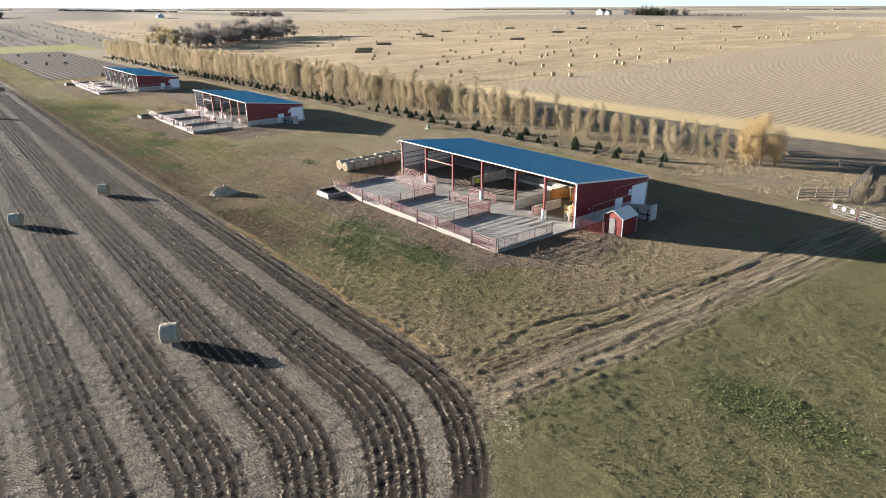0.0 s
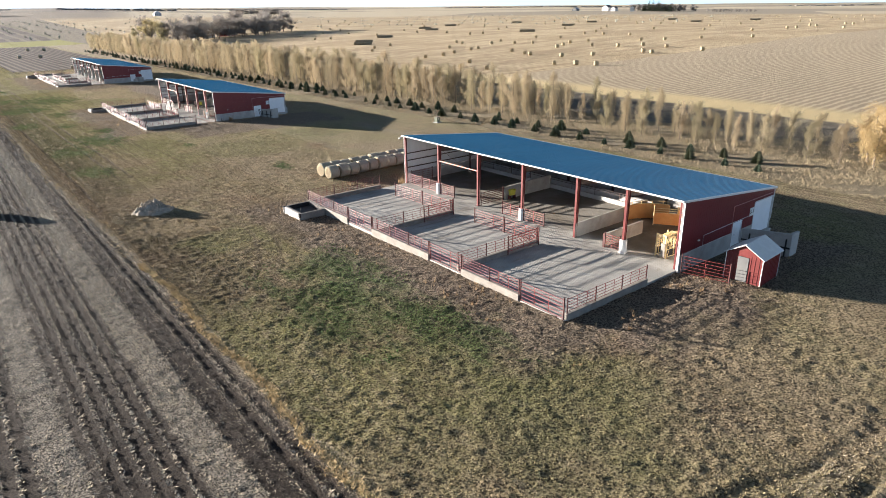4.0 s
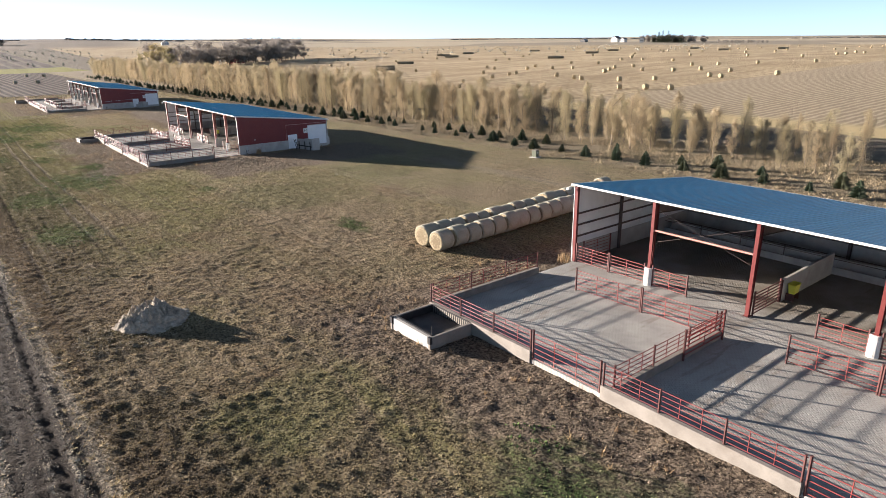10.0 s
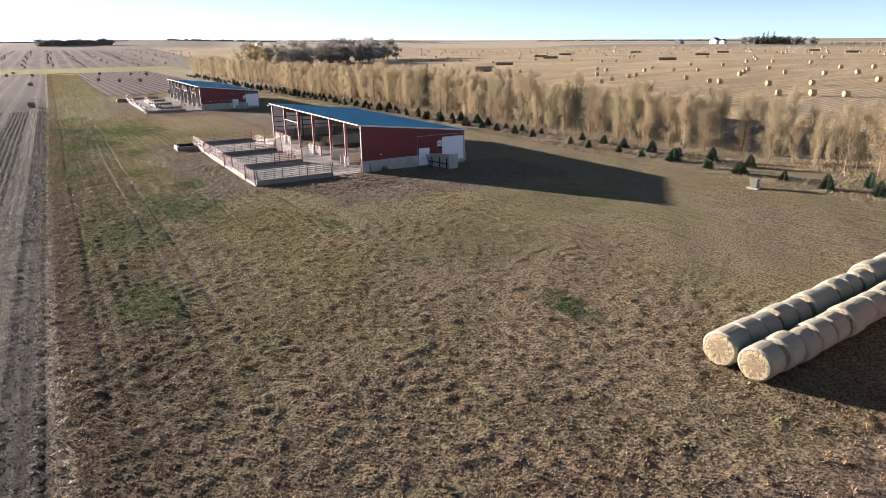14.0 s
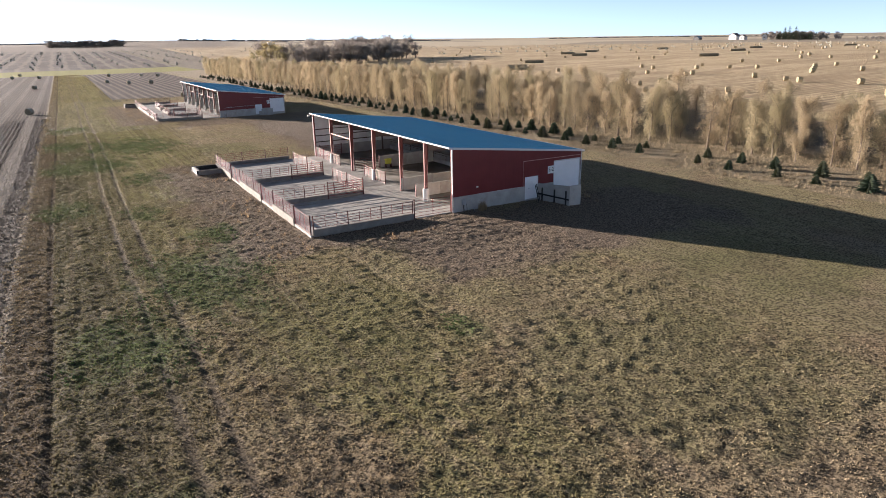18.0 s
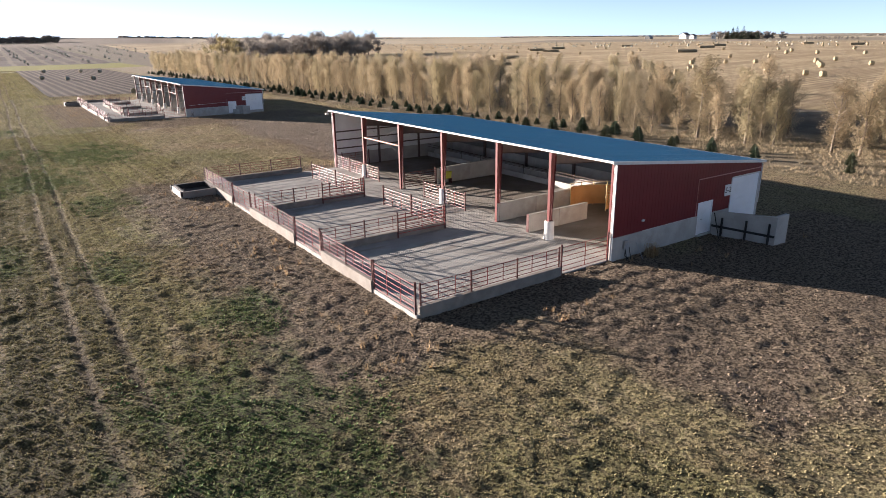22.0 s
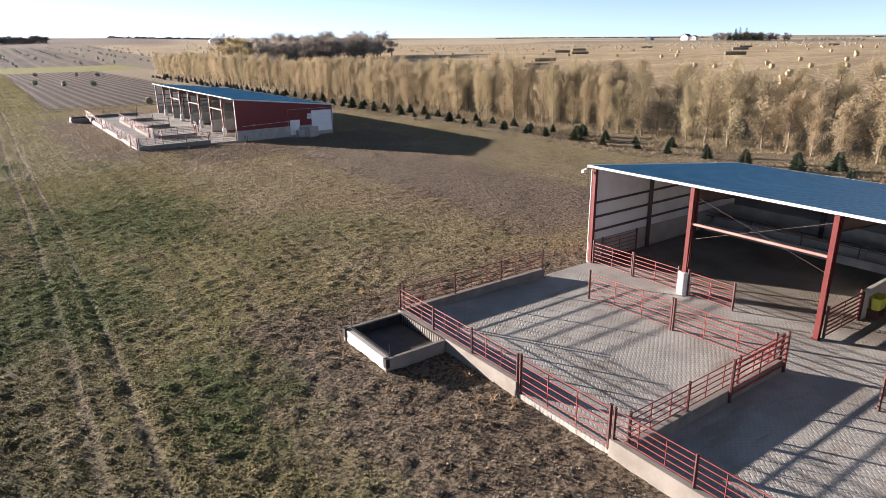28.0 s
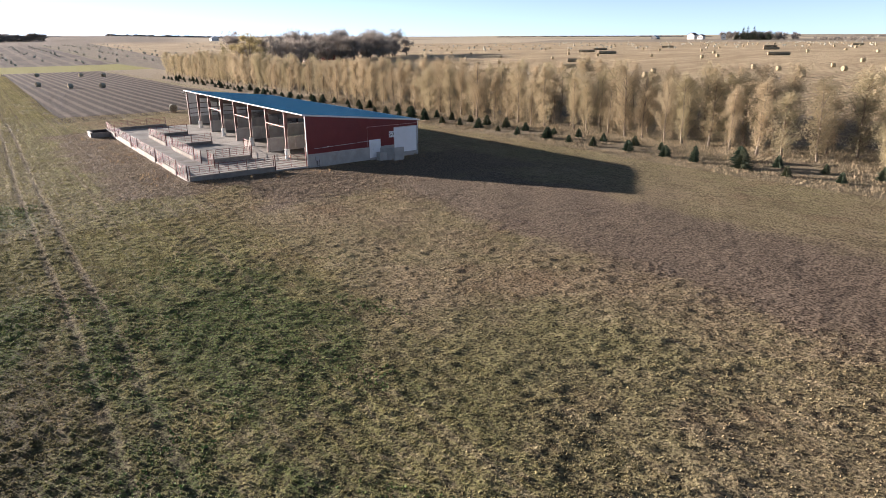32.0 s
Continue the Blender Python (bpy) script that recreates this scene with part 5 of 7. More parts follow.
def squeeze_chute(m, length=2.3, w=1.0, h=1.8):
    """A steel squeeze chute: open pipe cage with barred sides, head gate and roof levers."""
    t = thing("squeeze_chute", m, "yellow steel cattle squeeze chute with barred sides", "cattle chute")
    for x in (0.0, length * 0.5, length):
        for y in (0.0, w):
            part("cage_post", Mesh().box(x - 0.04, x + 0.04, y - 0.04, y + 0.04, 0, h), "yellow", t)
        part("cage_bow", Mesh().box(x - 0.035, x + 0.035, 0.045, w - 0.045, h - 0.08, h), "yellow", t)
    for y in (0.0, w):
        for z in (0.1, 0.75, 1.1, 1.45, h - 0.04):
            part("side_bar", Mesh().tube((0.04, y, z), (length - 0.04, y, z), 0.026, 6), "yellow", t)
        for i in range(1, 9):
            x = length * i / 9
            part("drop_bar", Mesh().tube((x, y, 0.76), (x, y, h - 0.08), 0.018, 6), "yellow", t)
        part("side_sheet", Mesh().box(0.06, length - 0.06, y - 0.012, y + 0.012, 0.14, 0.72), "black", t, "dark lower side panel")
    head = part("head_gate", Mesh().box(-0.10, -0.05, 0.0, 0.14, 0.1, h + 0.15).box(-0.10, -0.05, w - 0.14, w, 0.1, h + 0.15).box(-0.1, -0.05, 0.0, w, h + 0.15, h + 0.28), "yellow", t)
    for y in (0.32, w - 0.32):
        part("neck_bar", Mesh().tube((-0.075, y, 0.15), (-0.075, y, h + 0.15), 0.03, 6), "yellow", head)
    for i in range(1, 8):
        part("roof_slat", Mesh().box(length * i / 8 - 0.06, length * i / 8 + 0.06, 0.045, w - 0.045, h - 0.03, h + 0.002), "yellow", t)
    for y in (-0.05, w + 0.05):
        part("squeeze_frame", Mesh().path([(0.15, y, 0.15), (0.55, y, h * 0.75), (1.1, y, h * 0.62), (1.5, y, h + 0.18), (length - 0.1, y, h * 0.5)], 0.035, 6), "yellow", t, "bent yellow squeeze linkage")
    part("front_panel", Mesh().box(-0.16, -0.11, 0.02, 0.40, 0.12, 1.3), "timber", t, "brown front panel")
    part("lever", Mesh().tube((0.3, -0.1, h), (0.7, -0.3, h + 0.55), 0.02, 6), "yellow", t)
    part("lever", Mesh().tube((1.2, -0.1, h), (1.0, -0.35, h + 0.45), 0.02, 6), "yellow", t)
    part("roof_beam", Mesh().box(0, length, w / 2 - 0.05, w / 2 + 0.05, h + 0.003, h + 0.12), "yellow", t)
    return t


def mineral_tub(m):
    """An open-topped poly tank with rounded corners on a bracket, hung on a partition."""
    t = thing("mineral_tub", m, "bright yellow poly mineral tub hung on the partition", "tub", "mineral tubs")

    def ring(a, b, z, c=0.09):
        return [(-a + c, -b, z), (a - c, -b, z), (a, -b + c, z), (a, b - c, z), (a - c, b, z), (-a + c, b, z), (-a, b - c, z), (-a, -b + c, z)]
    levels = [ring(0.36, 0.19, 0.0), ring(0.42, 0.23, 0.52), ring(0.45, 0.25, 0.54), ring(0.45, 0.25, 0.60), ring(0.40, 0.21, 0.60), ring(0.34, 0.17, 0.12)]
    fs = [(k * 8 + i, k * 8 + (i + 1) % 8, (k + 1) * 8 + (i + 1) % 8, (k + 1) * 8 + i) for k in range(5) for i in range(8)]
    part("tub_shell", Mesh().add([p for lv in levels for p in lv], fs + [tuple(range(7, -1, -1)), tuple(range(40, 48))]), "lime", t)
    part("bracket", Mesh().box(-0.38, -0.33, -0.2, 0.27, -0.45, -0.005).box(0.33, 0.38, -0.2, 0.27, -0.45, -0.005).box(-0.33, 0.33, 0.2, 0.25, -0.12, -0.05), "post", t, "rusty steel bracket")
    return t


def loading_wall(m, u, v1, h0, h1, posts=True):
    t = thing("retaining_wall", m, "bare concrete dock wall beside the overhead door", "retaining wall", "dock walls")
    part("dock_wall", Mesh().hexa([(u, v1, -0.6), (u + 0.25, v1, -0.6), (u - 0.45, -0.42, -0.6), (u - 0.7, -0.42, -0.6), (u, v1, h1), (u + 0.25, v1, h1), (u - 0.45, -0.42, h0), (u - 0.7, -0.42, h0)]), "concrete", t)
    part("wall_return", Mesh().cast(u + 0.256, u + 1.35, v1, v1 + 0.25, -0.6, h1, 0.02), "concrete", t)
    if posts:
        for f in (0.25, 0.6, 0.92):
            part("fence_post", Mesh().box(u - 0.16 - 0.7 * (1 - f), u - 0.06 - 0.7 * (1 - f), v1 * f - 0.05, v1 * f + 0.05, -0.3, 1.15 + 0.2 * f), "black", t)
        part("fence_rail", Mesh().hexa([(u - 0.13, v1, 0.5), (u - 0.07, v1, 0.5), (u - 0.70, v1 * 0.1, 0.5), (u - 0.76, v1 * 0.1, 0.5), (u - 0.13, v1, 0.64), (u - 0.07, v1, 0.64), (u - 0.70, v1 * 0.1, 0.64), (u - 0.76, v1 * 0.1, 0.64)]), "black", t, "dark timber rail")
    return t


# ---------------------------------------------------------------- the three barns and their yards
B1 = pose(0.06, -102.35, 0.44, 0, 0, math.degrees(0.008))
B2 = pose(0, 0, 0)
B3 = pose(0.97, 103.42, -0.42, 0, 0, math.degrees(-0.003))
L12, L3 = 36.58, 49.72
P12 = [0.0, 5.16, 10.42, 17.15, 23.63, 30.28, 36.58]
P3 = [L3 * i / 8 for i in range(9)]
DOORS = [(7.95, 9.50, 0.05, 2.20, "man"), (11.40, 14.75, 0.30, 3.38, "roll")]
barn(B1, L12, P12, (1, 3, 5), [(4, 5)], DOORS, (10.62, 2.25, "S-1", 1), "red steel open-front cattle barn with blue roof, shed beside it")
barn(B2, L12, P12, (1, 3, 5), [(4, 5)], DOORS, (10.66, 2.25, "S-2", 2), "red steel open-front cattle barn with blue roof, sign S-2")
barn(B3, L3, P3, (1, 3, 5, 7), [(1, 2), (3, 4), (5, 6)], DOORS, (10.70, 2.25, "S-3", 3), "long red steel open-front cattle barn with blue roof, sign S-3", "post")
for nm, b, L in (("pavement_1", B1, L12), ("pavement_2", B2, L12), ("pavement_3", B3, L3)):
    slab(nm, b, -13.25, D - 0.13, 0.02, L - 0.02, "grooved grey concrete yard, scraped and stained")

for b in (B1, B2):
    fence(b, -13.2, 4.3, -13.2, 10.64)
    fence(b, -13.2, 14.9, -13.2, 23.7)
    fence(b, -13.2, 28.1, -13.2, 36.55)
    for v0, v1 in ((0.16, 4.2), (10.75, 14.8), (23.8, 28.0)):
        gate(b, -13.2, v0, -13.2, v1, bars=6, z0=0.10, top=1.45)
    fence(b, -13.06, 0.05, -3.95, 0.05)
    fence(b, -13.06, L12 - 0.05, -3.8, L12 - 0.05)
    for v in (11.4, 23.2):
        fence(b, -13.06, v, -3.75, v)
        gate(b, -7.6, v - 0.2, -3.85, v - 0.2, z0=0.30, top=1.55, r=0.028, label="bright red pipe gate folded back against a divider")
    gate(b, -3.75, 11.55, -3.85, 15.55)
    gate(b, -3.85, 15.65, -3.95, 19.6)
    gate(b, -3.95, 23.4, -4.1, 27.9)
    gate(b, -4.1, 28.0, -4.3, 32.7)
    for v0, v1 in ((14.15, 16.85), (17.45, 19.85), (27.5, 29.98), (30.58, 33.4), (33.5, 36.3)):
        gate(b, 0.02, v0, 0.02, v1, top=1.25)
    # dark post colour puts the partition gate's shade into its paint
    gate(b, 0.35, 23.45, 3.55, 23.45, bars=7, top=1.36, r=0.038, label="pipe gate closing the partition, coloured dark to carry its shade", paint="post")
    gate(b, 0.5, L12 - 0.5, 3.6, L12 - 0.5, top=1.35, label="red pipe gate standing against the end wall")
    low_wall(b, 3.65, 23.45, 11.1, 23.45, 1.42, "pale concrete partition between two barn pens", 1.55)
    low_wall(b, 0.02, 10.42, 11.1, 10.42, 1.30, "long pale concrete partition beside a red column", 1.42)
    low_wall(b, 0.02, 7.1, 5.6, 7.1, 1.22, "short pale concrete alley wall")
    mineral_tub(b @ pose(4.6, 23.07, 0.45))
    feed_bunk(b, 10.6, 36.3)
    sorting_tub(b)
    water_tank(b, -16.3, -13.34, 32.6, 36.4)
    loading_wall(b, 9.95, -4.25, 1.5, 1.8)
gate(B2, -3.85, 0.05, -0.15, 0.05, top=1.5)
t = thing("step_ladder", B2 @ pose(8.75, -1.35, -0.15, -14, 0, 35), "short dark steel ladder leaning by the entry door", "ladder")
for u in (0.0, 0.42):
    part("ladder_rail", Mesh().box(u - 0.03, u + 0.03, -0.03, 0.03, 0, 1.75), "black", t)
for k in range(5):
    part("rung", Mesh().box(0.032, 0.388, -0.025, 0.025, 0.25 + 0.32 * k, 0.31 + 0.32 * k), "black", t)
gate(B1, 0.05, -0.35, 0.85, -3.9, z0=0.0, top=1.35, label="red pipe gate swung open beside the shed")
gate(B1, 0.02, 5.45, 0.02, 7.0, top=1.25)
squeeze_chute(B1 @ pose(1.55, 2.0, 0, 0, 0, -3), 2.05, 0.98, 1.75)
gate(B2, 1.2, 0.9, 2.6, 0.6, top=1.5, r=0.03, label="orange-lit head gate panel by the end wall")

# third barn: alley between two fence lines
fence(B3, -13.06, 0.05, -3.95, 0.05)
gate(B3, -3.85, 0.05, -0.15, 0.05, top=1.5)
for v0, v1 in ((4.6, 10.5), (14.5, 25.0), (29.5, 38.5), (42.0, 49.6)):
    fence(B3, -13.2, v0, -13.2, v1)
for v0, v1 in ((0.16, 4.5), (10.6, 14.4), (25.1, 29.4), (38.6, 41.9)):
    gate(B3, -13.2, v0, -13.2, v1, z0=0.1, top=1.45)
fence(B3, -9.3, 12.3, -9.3, 22.5)
gate(B3, -9.3, 22.6, -9.3, 26.2)
fence(B3, -9.3, 26.3, -9.3, 37.0)
gate(B3, -8.9, 5.4, -8.6, 9.0, top=1.45)
gate(B3, -9.2, 9.6, -9.3, 12.2)
for v in (24.3, 37.1):
    fence(B3, -9.15, v, -3.65, v)
fence(B3, -8.5, 9.2, -3.4, 9.2)
gate(B3, -3.3, 9.2, -1.9, 13.2)
gate(B3, -1.9, 13.2, -1.7, 16.6)
fence(B3, -13.06, L3 - 0.05, -4.0, L3 - 0.05)
water_tank(B3, -16.2, -13.34, 45.2, 49.4)
for k in (2, 4, 6):
    low_wall(B3, 0.02, P3[k], 11.1, P3[k], 1.75, "tall pale concrete partition in the third barn")
low_wall(B3, 2.0, 5.2, 7.5, 5.2, 1.3, "short pale concrete alley wall")
feed_bunk(B3, 12.6, 49.4)
sorting_tub(B3)
loading_wall(B3, 9.95, -2.6, 1.2, 1.35, False)
q = Mesh().cast(8.6, 9.75, -1.5, -0.6, -0.3, 0.75, 0.03)
solid("step_block", q, "concrete", B3, "small concrete landing block by the entry door", "step")
solid("propane_regulator_box", Mesh().cast(D + 0.2, D + 0.75, 0.5, 1.3, -0.2, 1.15, 0.03), "grey", B2, "grey equipment cabinet behind the barn corner", "cabinet")

# ---------------------------------------------------------------- shed by the first barn
S = pose(2.1, -108.0, 0.36, 0, 0, 3)
t = thing("garden_shed", S, "small red ribbed steel shed with white metal roof", "shed")
w, l, h, hr = 3.0, 2.75, 2.15, 2.95
def ribbed(span, height, pitch=0.25, depth=0.022):
    """An upright ribbed sheet along x, its ribs towards -y."""
    prof = [(0.0, 0.0)]
    k = int(span / pitch)
    for i in range(k):
        s = span * i / k
        prof += [(s + 0.08, 0.0), (s + 0.095, -depth), (s + 0.14, -depth), (s + 0.155, 0.0)]
    prof += [(span, 0.0), (span, 0.05), (0.0, 0.05)]
    n = len(prof)
    return Mesh().add([(x, y, 0.0) for x, y in prof] + [(x, y, height) for x, y in prof], [(i, (i + 1) % n, n + (i + 1) % n, n + i) for i in range(n)] + [tuple(range(n - 1, -1, -1)), tuple(range(n, 2 * n))])


part("side_wall", ribbed(w, h), "cladding", t)
part("side_wall", ribbed(w, h), "cladding", t).matrix_local = pose(w, l, 0, 0, 0, 180)
for v0, v1, z1 in ((0.06, 1.0, h), (1.85, l - 0.06, h)):
    part("gable_wall", ribbed(v1 - v0, z1), "redsteel", t, "sunlit red ribbed gable wall").matrix_local = pose(0.0, v1, 0, 0, 0, -90)
part("gable_wall", ribbed(l - 0.12, h), "cladding", t).matrix_local = pose(w, 0.06, 0, 0, 0, 90)
part("door_header", Mesh().box(0.0, 0.05, 1.0, 1.85, 2.0, h), "redsteel", t)
for u in (0.0, w - 0.05):
    part("gable_peak", Mesh().add([(u, 0.0, h), (u, l, h), (u, l / 2, hr), (u + 0.05, 0.0, h), (u + 0.05, l, h), (u + 0.05, l / 2, hr)], [(0, 1, 2), (5, 4, 3), (0, 3, 4, 1), (1, 4, 5, 2), (2, 5, 3, 0)]), "redsteel", t)
part("shed_door", Mesh().cast(-0.04, 0.02, 1.02, 1.83, 0.03, 1.98, 0.01), "curtain", t, "grey-painted shed door")
for s in (0, 1):
    y0, y1 = (-0.15, l / 2) if s == 0 else (l + 0.15, l / 2)
    z0 = h - 0.15 * (hr - h) / (l / 2)
    part("roof_slope", Mesh().hexa([(-0.18, y0, z0), (w + 0.18, y0, z0), (w + 0.18, y1, hr), (-0.18, y1, hr), (-0.18, y0, z0 + 0.06), (w + 0.18, y0, z0 + 0.06), (w + 0.18, y1, hr + 0.06), (-0.18, y1, hr + 0.06)]), "trim", t, "white steel roof slope")
for u in (-0.03, w - 0.03):
    for v in (-0.03, l - 0.03):
        part("corner_trim", Mesh().box(u, u + 0.06, v, v + 0.06, 0, h), "trim", t)

# ---------------------------------------------------------------- loose things in the pasture
t = thing("utility_cabinet", pose(30.6, -32.2, ground_z(31, -32) - 0.06, 0, 0, 12), "small grey-green steel utility cabinet standing in the grass", "utility box")
part("cabinet_body", Mesh().cast(-0.38, 0.38, -0.36, 0.36, 0.12, 0.98, 0.03), "green", t)
part("cabinet_lid", Mesh().cast(-0.43, 0.43, -0.41, 0.41, 0.983, 1.06, 0.02), "timber", t)
part("warning_label", Mesh().box(-0.13, 0.13, -0.366, -0.3605, 0.6, 0.8), "sign", t, "small white label")
part("cabinet_pad", Mesh().cast(-0.65, 0.65, -0.6, 0.6, 0.0, 0.118, 0.02), "concrete", t)


def bale_mesh(name, r, length, wrapmat, seed, n=28):
    """A round bale lying along x, sagging a little on the ground, with rounded shoulders and rough faces."""
    g = random.Random(seed)
    q = Mesh()
    prof = [(0.0, 0.0), (0.0, 0.55), (0.03, 0.88), (0.13, 0.985), (0.5 * length, 1.0 + g.uniform(-0.01, 0.015)), (length - 0.13, 0.985), (length - 0.03, 0.88), (length, 0.55), (length, 0.0)]
    rows = []
    for x, k in prof[1:-1]:
        rows.append([(x + g.uniform(-0.012, 0.012), math.sin(2 * math.pi * i / n) * r * k * (1.01 + 0.012 * g.uniform(-1, 1)), max(r + math.cos(2 * math.pi * i / n) * r * k * (0.985 + 0.012 * g.uniform(-1, 1)), 0.03)) for i in range(n)])
    pts = [(0.0, 0, r)] + [p for row in rows for p in row] + [(length, 0, r)]
    q.add(pts[:], [])
    off, last = 1, len(pts) - 1
    for i in range(n):
        q.f.append((0, off + i, off + (i + 1) % n)), q.k.append(1)
        q.f.append((last, last - n + (i + 1) % n, last - n + i)), q.k.append(1)
        for k in range(len(rows) - 1):
            a = off + k * n
            q.f.append((a + i, a + n + i, a + n + (i + 1) % n, a + (i + 1) % n)), q.k.append(1 if k in (0, len(rows) - 2) else 0)
    return q.data(name, wrapmat, "hay")


STRAW_BALES = [bale_mesh("round_bale", 0.84, 1.45, "straw_wrap", 10 + s, 18) for s in range(3)]
BALES = [bale_mesh("round_bale", 0.86, 1.48, "wrap", s) for s in range(4)]
rng = random.Random(11)


def put_bale(x, y, yaw, label, group, scale=1.0, me=None):
    z = ground_z(x, y) - 0.12
    ob = new("round_bale", me or rng.choice(BALES))
    ob.matrix_world = pose(x, y, z, rng.uniform(-2, 2), 0, yaw) @ Matrix.Diagonal((scale, scale, scale, 1))
    return tagged(ob, label, "hay bale", group)


for (x0, y0, x1, y1, k) in ((-6.1, -54.9, 20.4, -52.6, 17), (-6.0, -56.75, 18.2, -55.0, 16)):
    yaw = math.degrees(math.atan2(y1 - y0, x1 - x0))
    for i in range(k):
        put_bale(x0 + (x1 - x0) * i / k, y0 + (y1 - y0) * i / k + rng.uniform(-0.07, 0.07), yaw + rng.uniform(-3, 3), "pale net-wrapped round hay bale in a tight row", "bale rows", rng.uniform(0.93, 1.05))
put_bale(18.8, -57.2, 5, "single round hay bale beside the bale rows", "bale rows")
for x, y, yaw in ((-48.4, -99.2, -30), (-42.0, -44.0, -32), (-54.5, -53.0, -28), (-56.0, 5.0, 60), (-47.0, 62.0, 50), (-37.5, 144.0, 60), (-40.0, 279.0, 60), (-41.0, 404.0, 60), (-55.0, 413.0, 40), (-53.0, 459.0, 50)):
    put_bale(x, y, yaw, "greenish net-wrapped round bale alone on tilled rows", "field bales", 0.98)
for x, y, yaw in ((5.0, 181.0, 80), (-5.0, 396.0, 30), (11.0, 378.0, 20), (19.0, 367.0, 35), (-11.0, 308.0, 25), (-3.0, 290.0, 10), (6.0, 283.0, 30)):
    put_bale(x, y, yaw, "weathered round bale on the plot behind the third barn", "plot bales", 1.0)
# bales left on the golden stubble, thinning out with distance
spots = [(121, 93), (105, 76), (162, 128), (193, 160), (187, 148), (132, 95), (143, 101), (158, 107), (165, 110), (103, 49), (116, 59), (192, 130), (209, 141), (200, 121), (103, 35), (161, 83), (241, 145),
         (203, 111), (154, 68), (151, 62), (244, 129), (187, 80), (198, 86), (212, 94), (278, 140), (127, 27), (152, 46), (226, 94), (280, 127), (202, 72), (130, 20), (161, 38), (277, 106), (203, 58), (132, 13), (241, 73), (213, 52),
         (182, 30), (248, 64), (179, 24), (207, 36), (264, 54), (198, 14), (278, 35), (131, 150), (143, 167), (159, 176)]
while len(spots) < 190:
    a, d = radians(rng.uniform(18, 80)), rng.uniform(330, 980)
    x, y = d * math.sin(a) + rng.uniform(-6, 6), d * math.cos(a) - 40
    x, y = 0.45 * x + 0.55 * 44 * round(x / 44), 0.45 * y + 0.55 * 36 * round(y / 36)
    if not any(abs(x - p) + abs(y - r) < 12 for p, r in spots):
        spots.append((x, y))
for x, y in spots:
    put_bale(x, y, rng.uniform(-52, -24), "straw-coloured round bale on golden hay stubble", "stubble bales", rng.uniform(0.9, 1.0), rng.choice(STRAW_BALES))
# long stacks of bales set end to end
n = 10
p = [(math.sin(2 * math.pi * i / n) * 0.85, 0.85 + math.cos(2 * math.pi * i / n) * 0.85) for i in range(n)]
far_bale = Mesh().add([(0.0, y, z) for y, z in p] + [(1.46, y, z) for y, z in p], [((i + 1) % n, i, n + i, n + (i + 1) % n) for i in range(n)] + [tuple(range(n)), tuple(range(2 * n - 1, n - 1, -1))]).data("bale", "hay")
for x, y, yaw in ((168, 226, -38), (156, 208, -38), (205, 259, -38), (300, 340, -36), (283, 308, -38), (290, 207, -40), (410, 275, -40), (470, 400, -36), (365, 385, -38), (508, 328, -40), (541, 229, -40), (630, 312, -38), (628, 216, -40)):
    t = thing("bale_stack", pose(x, y, ground_z(x, y) - 0.1, 0, 0, yaw), "long low row of round bales set end to end", "bale row", "stacked bales")
    for k in range(7):
        part("bale", far_bale, "", t).location = (k * 1.5, 0, 0)
far = Mesh()
p = [(0.72 * math.sin(2 * math.pi * i / 8), 0.72 * math.cos(2 * math.pi * i / 8)) for i in range(8)]
for k in range(560):
    if k < 330:                                        # windrows on the north stubble
        x, y = -190 + 23 * (k % 15) + rng.uniform(-3, 3), 590 + 26 * (k // 15) + rng.uniform(-7, 7)
        if rng.random() < 0.25:
            continue
    else:
        a, d = radians(rng.uniform(12, 66)), rng.uniform(560, 1250)
        x, y = d * math.sin(a), d * math.cos(a)
        if x < 90:
            continue
    z = ground_z(x, y) - 0.1 + 0.72
    far.add([(x, y + u, z + q) for u, q in p] + [(x + 1.4, y + u, z + q) for u, q in p], [((i + 1) % 8, i, 8 + i, 8 + (i + 1) % 8) for i in range(8)] + [tuple(range(8)), tuple(range(15, 7, -1))])
tagged(new("far_bales", far.data("far_bales", "wrap")), "far round bales dotted over stubble", "hay bale", kind="stuff")

# heap of old hay and soil
n = 72
pts, fs = [], []
for j in range(n):
    for i in range(n):
        x, y = (i / (n - 1) - 0.5) * 6.4, (j / (n - 1) - 0.5) * 5.4
        d = math.hypot((x - 0.2) / (2.5 if x < 0.2 else 2.1), y / 2.2) * (1 + 0.22 * noise.noise((x * 0.9, y * 0.9, 5)))
        f = max(0.0, 1 - d)
        z = 1.2 * f ** 0.8 * (1 + 0.35 * noise.noise((x * 1.1, y * 1.1, 2))) + (0.50 * noise.noise((x * 2.1, y * 2.1, 7)) + 0.30 * abs(noise.noise((x * 3.6, y * 3.6, 9))) + 0.10 * noise.noise((x * 9, y * 9, 3))) * min(1.0, 2.2 * f) + 0.06 * noise.noise((x * 5, y * 5, 1))
        pts.append((x, y, z - 0.5 * max(0.0, d - 1.02)))
fs = [(j * n + i, j * n + i + 1, (j + 1) * n + i + 1, (j + 1) * n + i) for j in range(n - 1) for i in range(n - 1)]
q = Mesh()
q.add(pts, fs)
solid("hay_mound", q, "soil", pose(-27.15, -55.9, ground_z(-27, -56) - 0.10, 0, 0, 12) @ Matrix.Diagonal((0.86, 0.86, 0.92, 1)), "rough heap of spoiled hay and soil on the pasture", "mound")

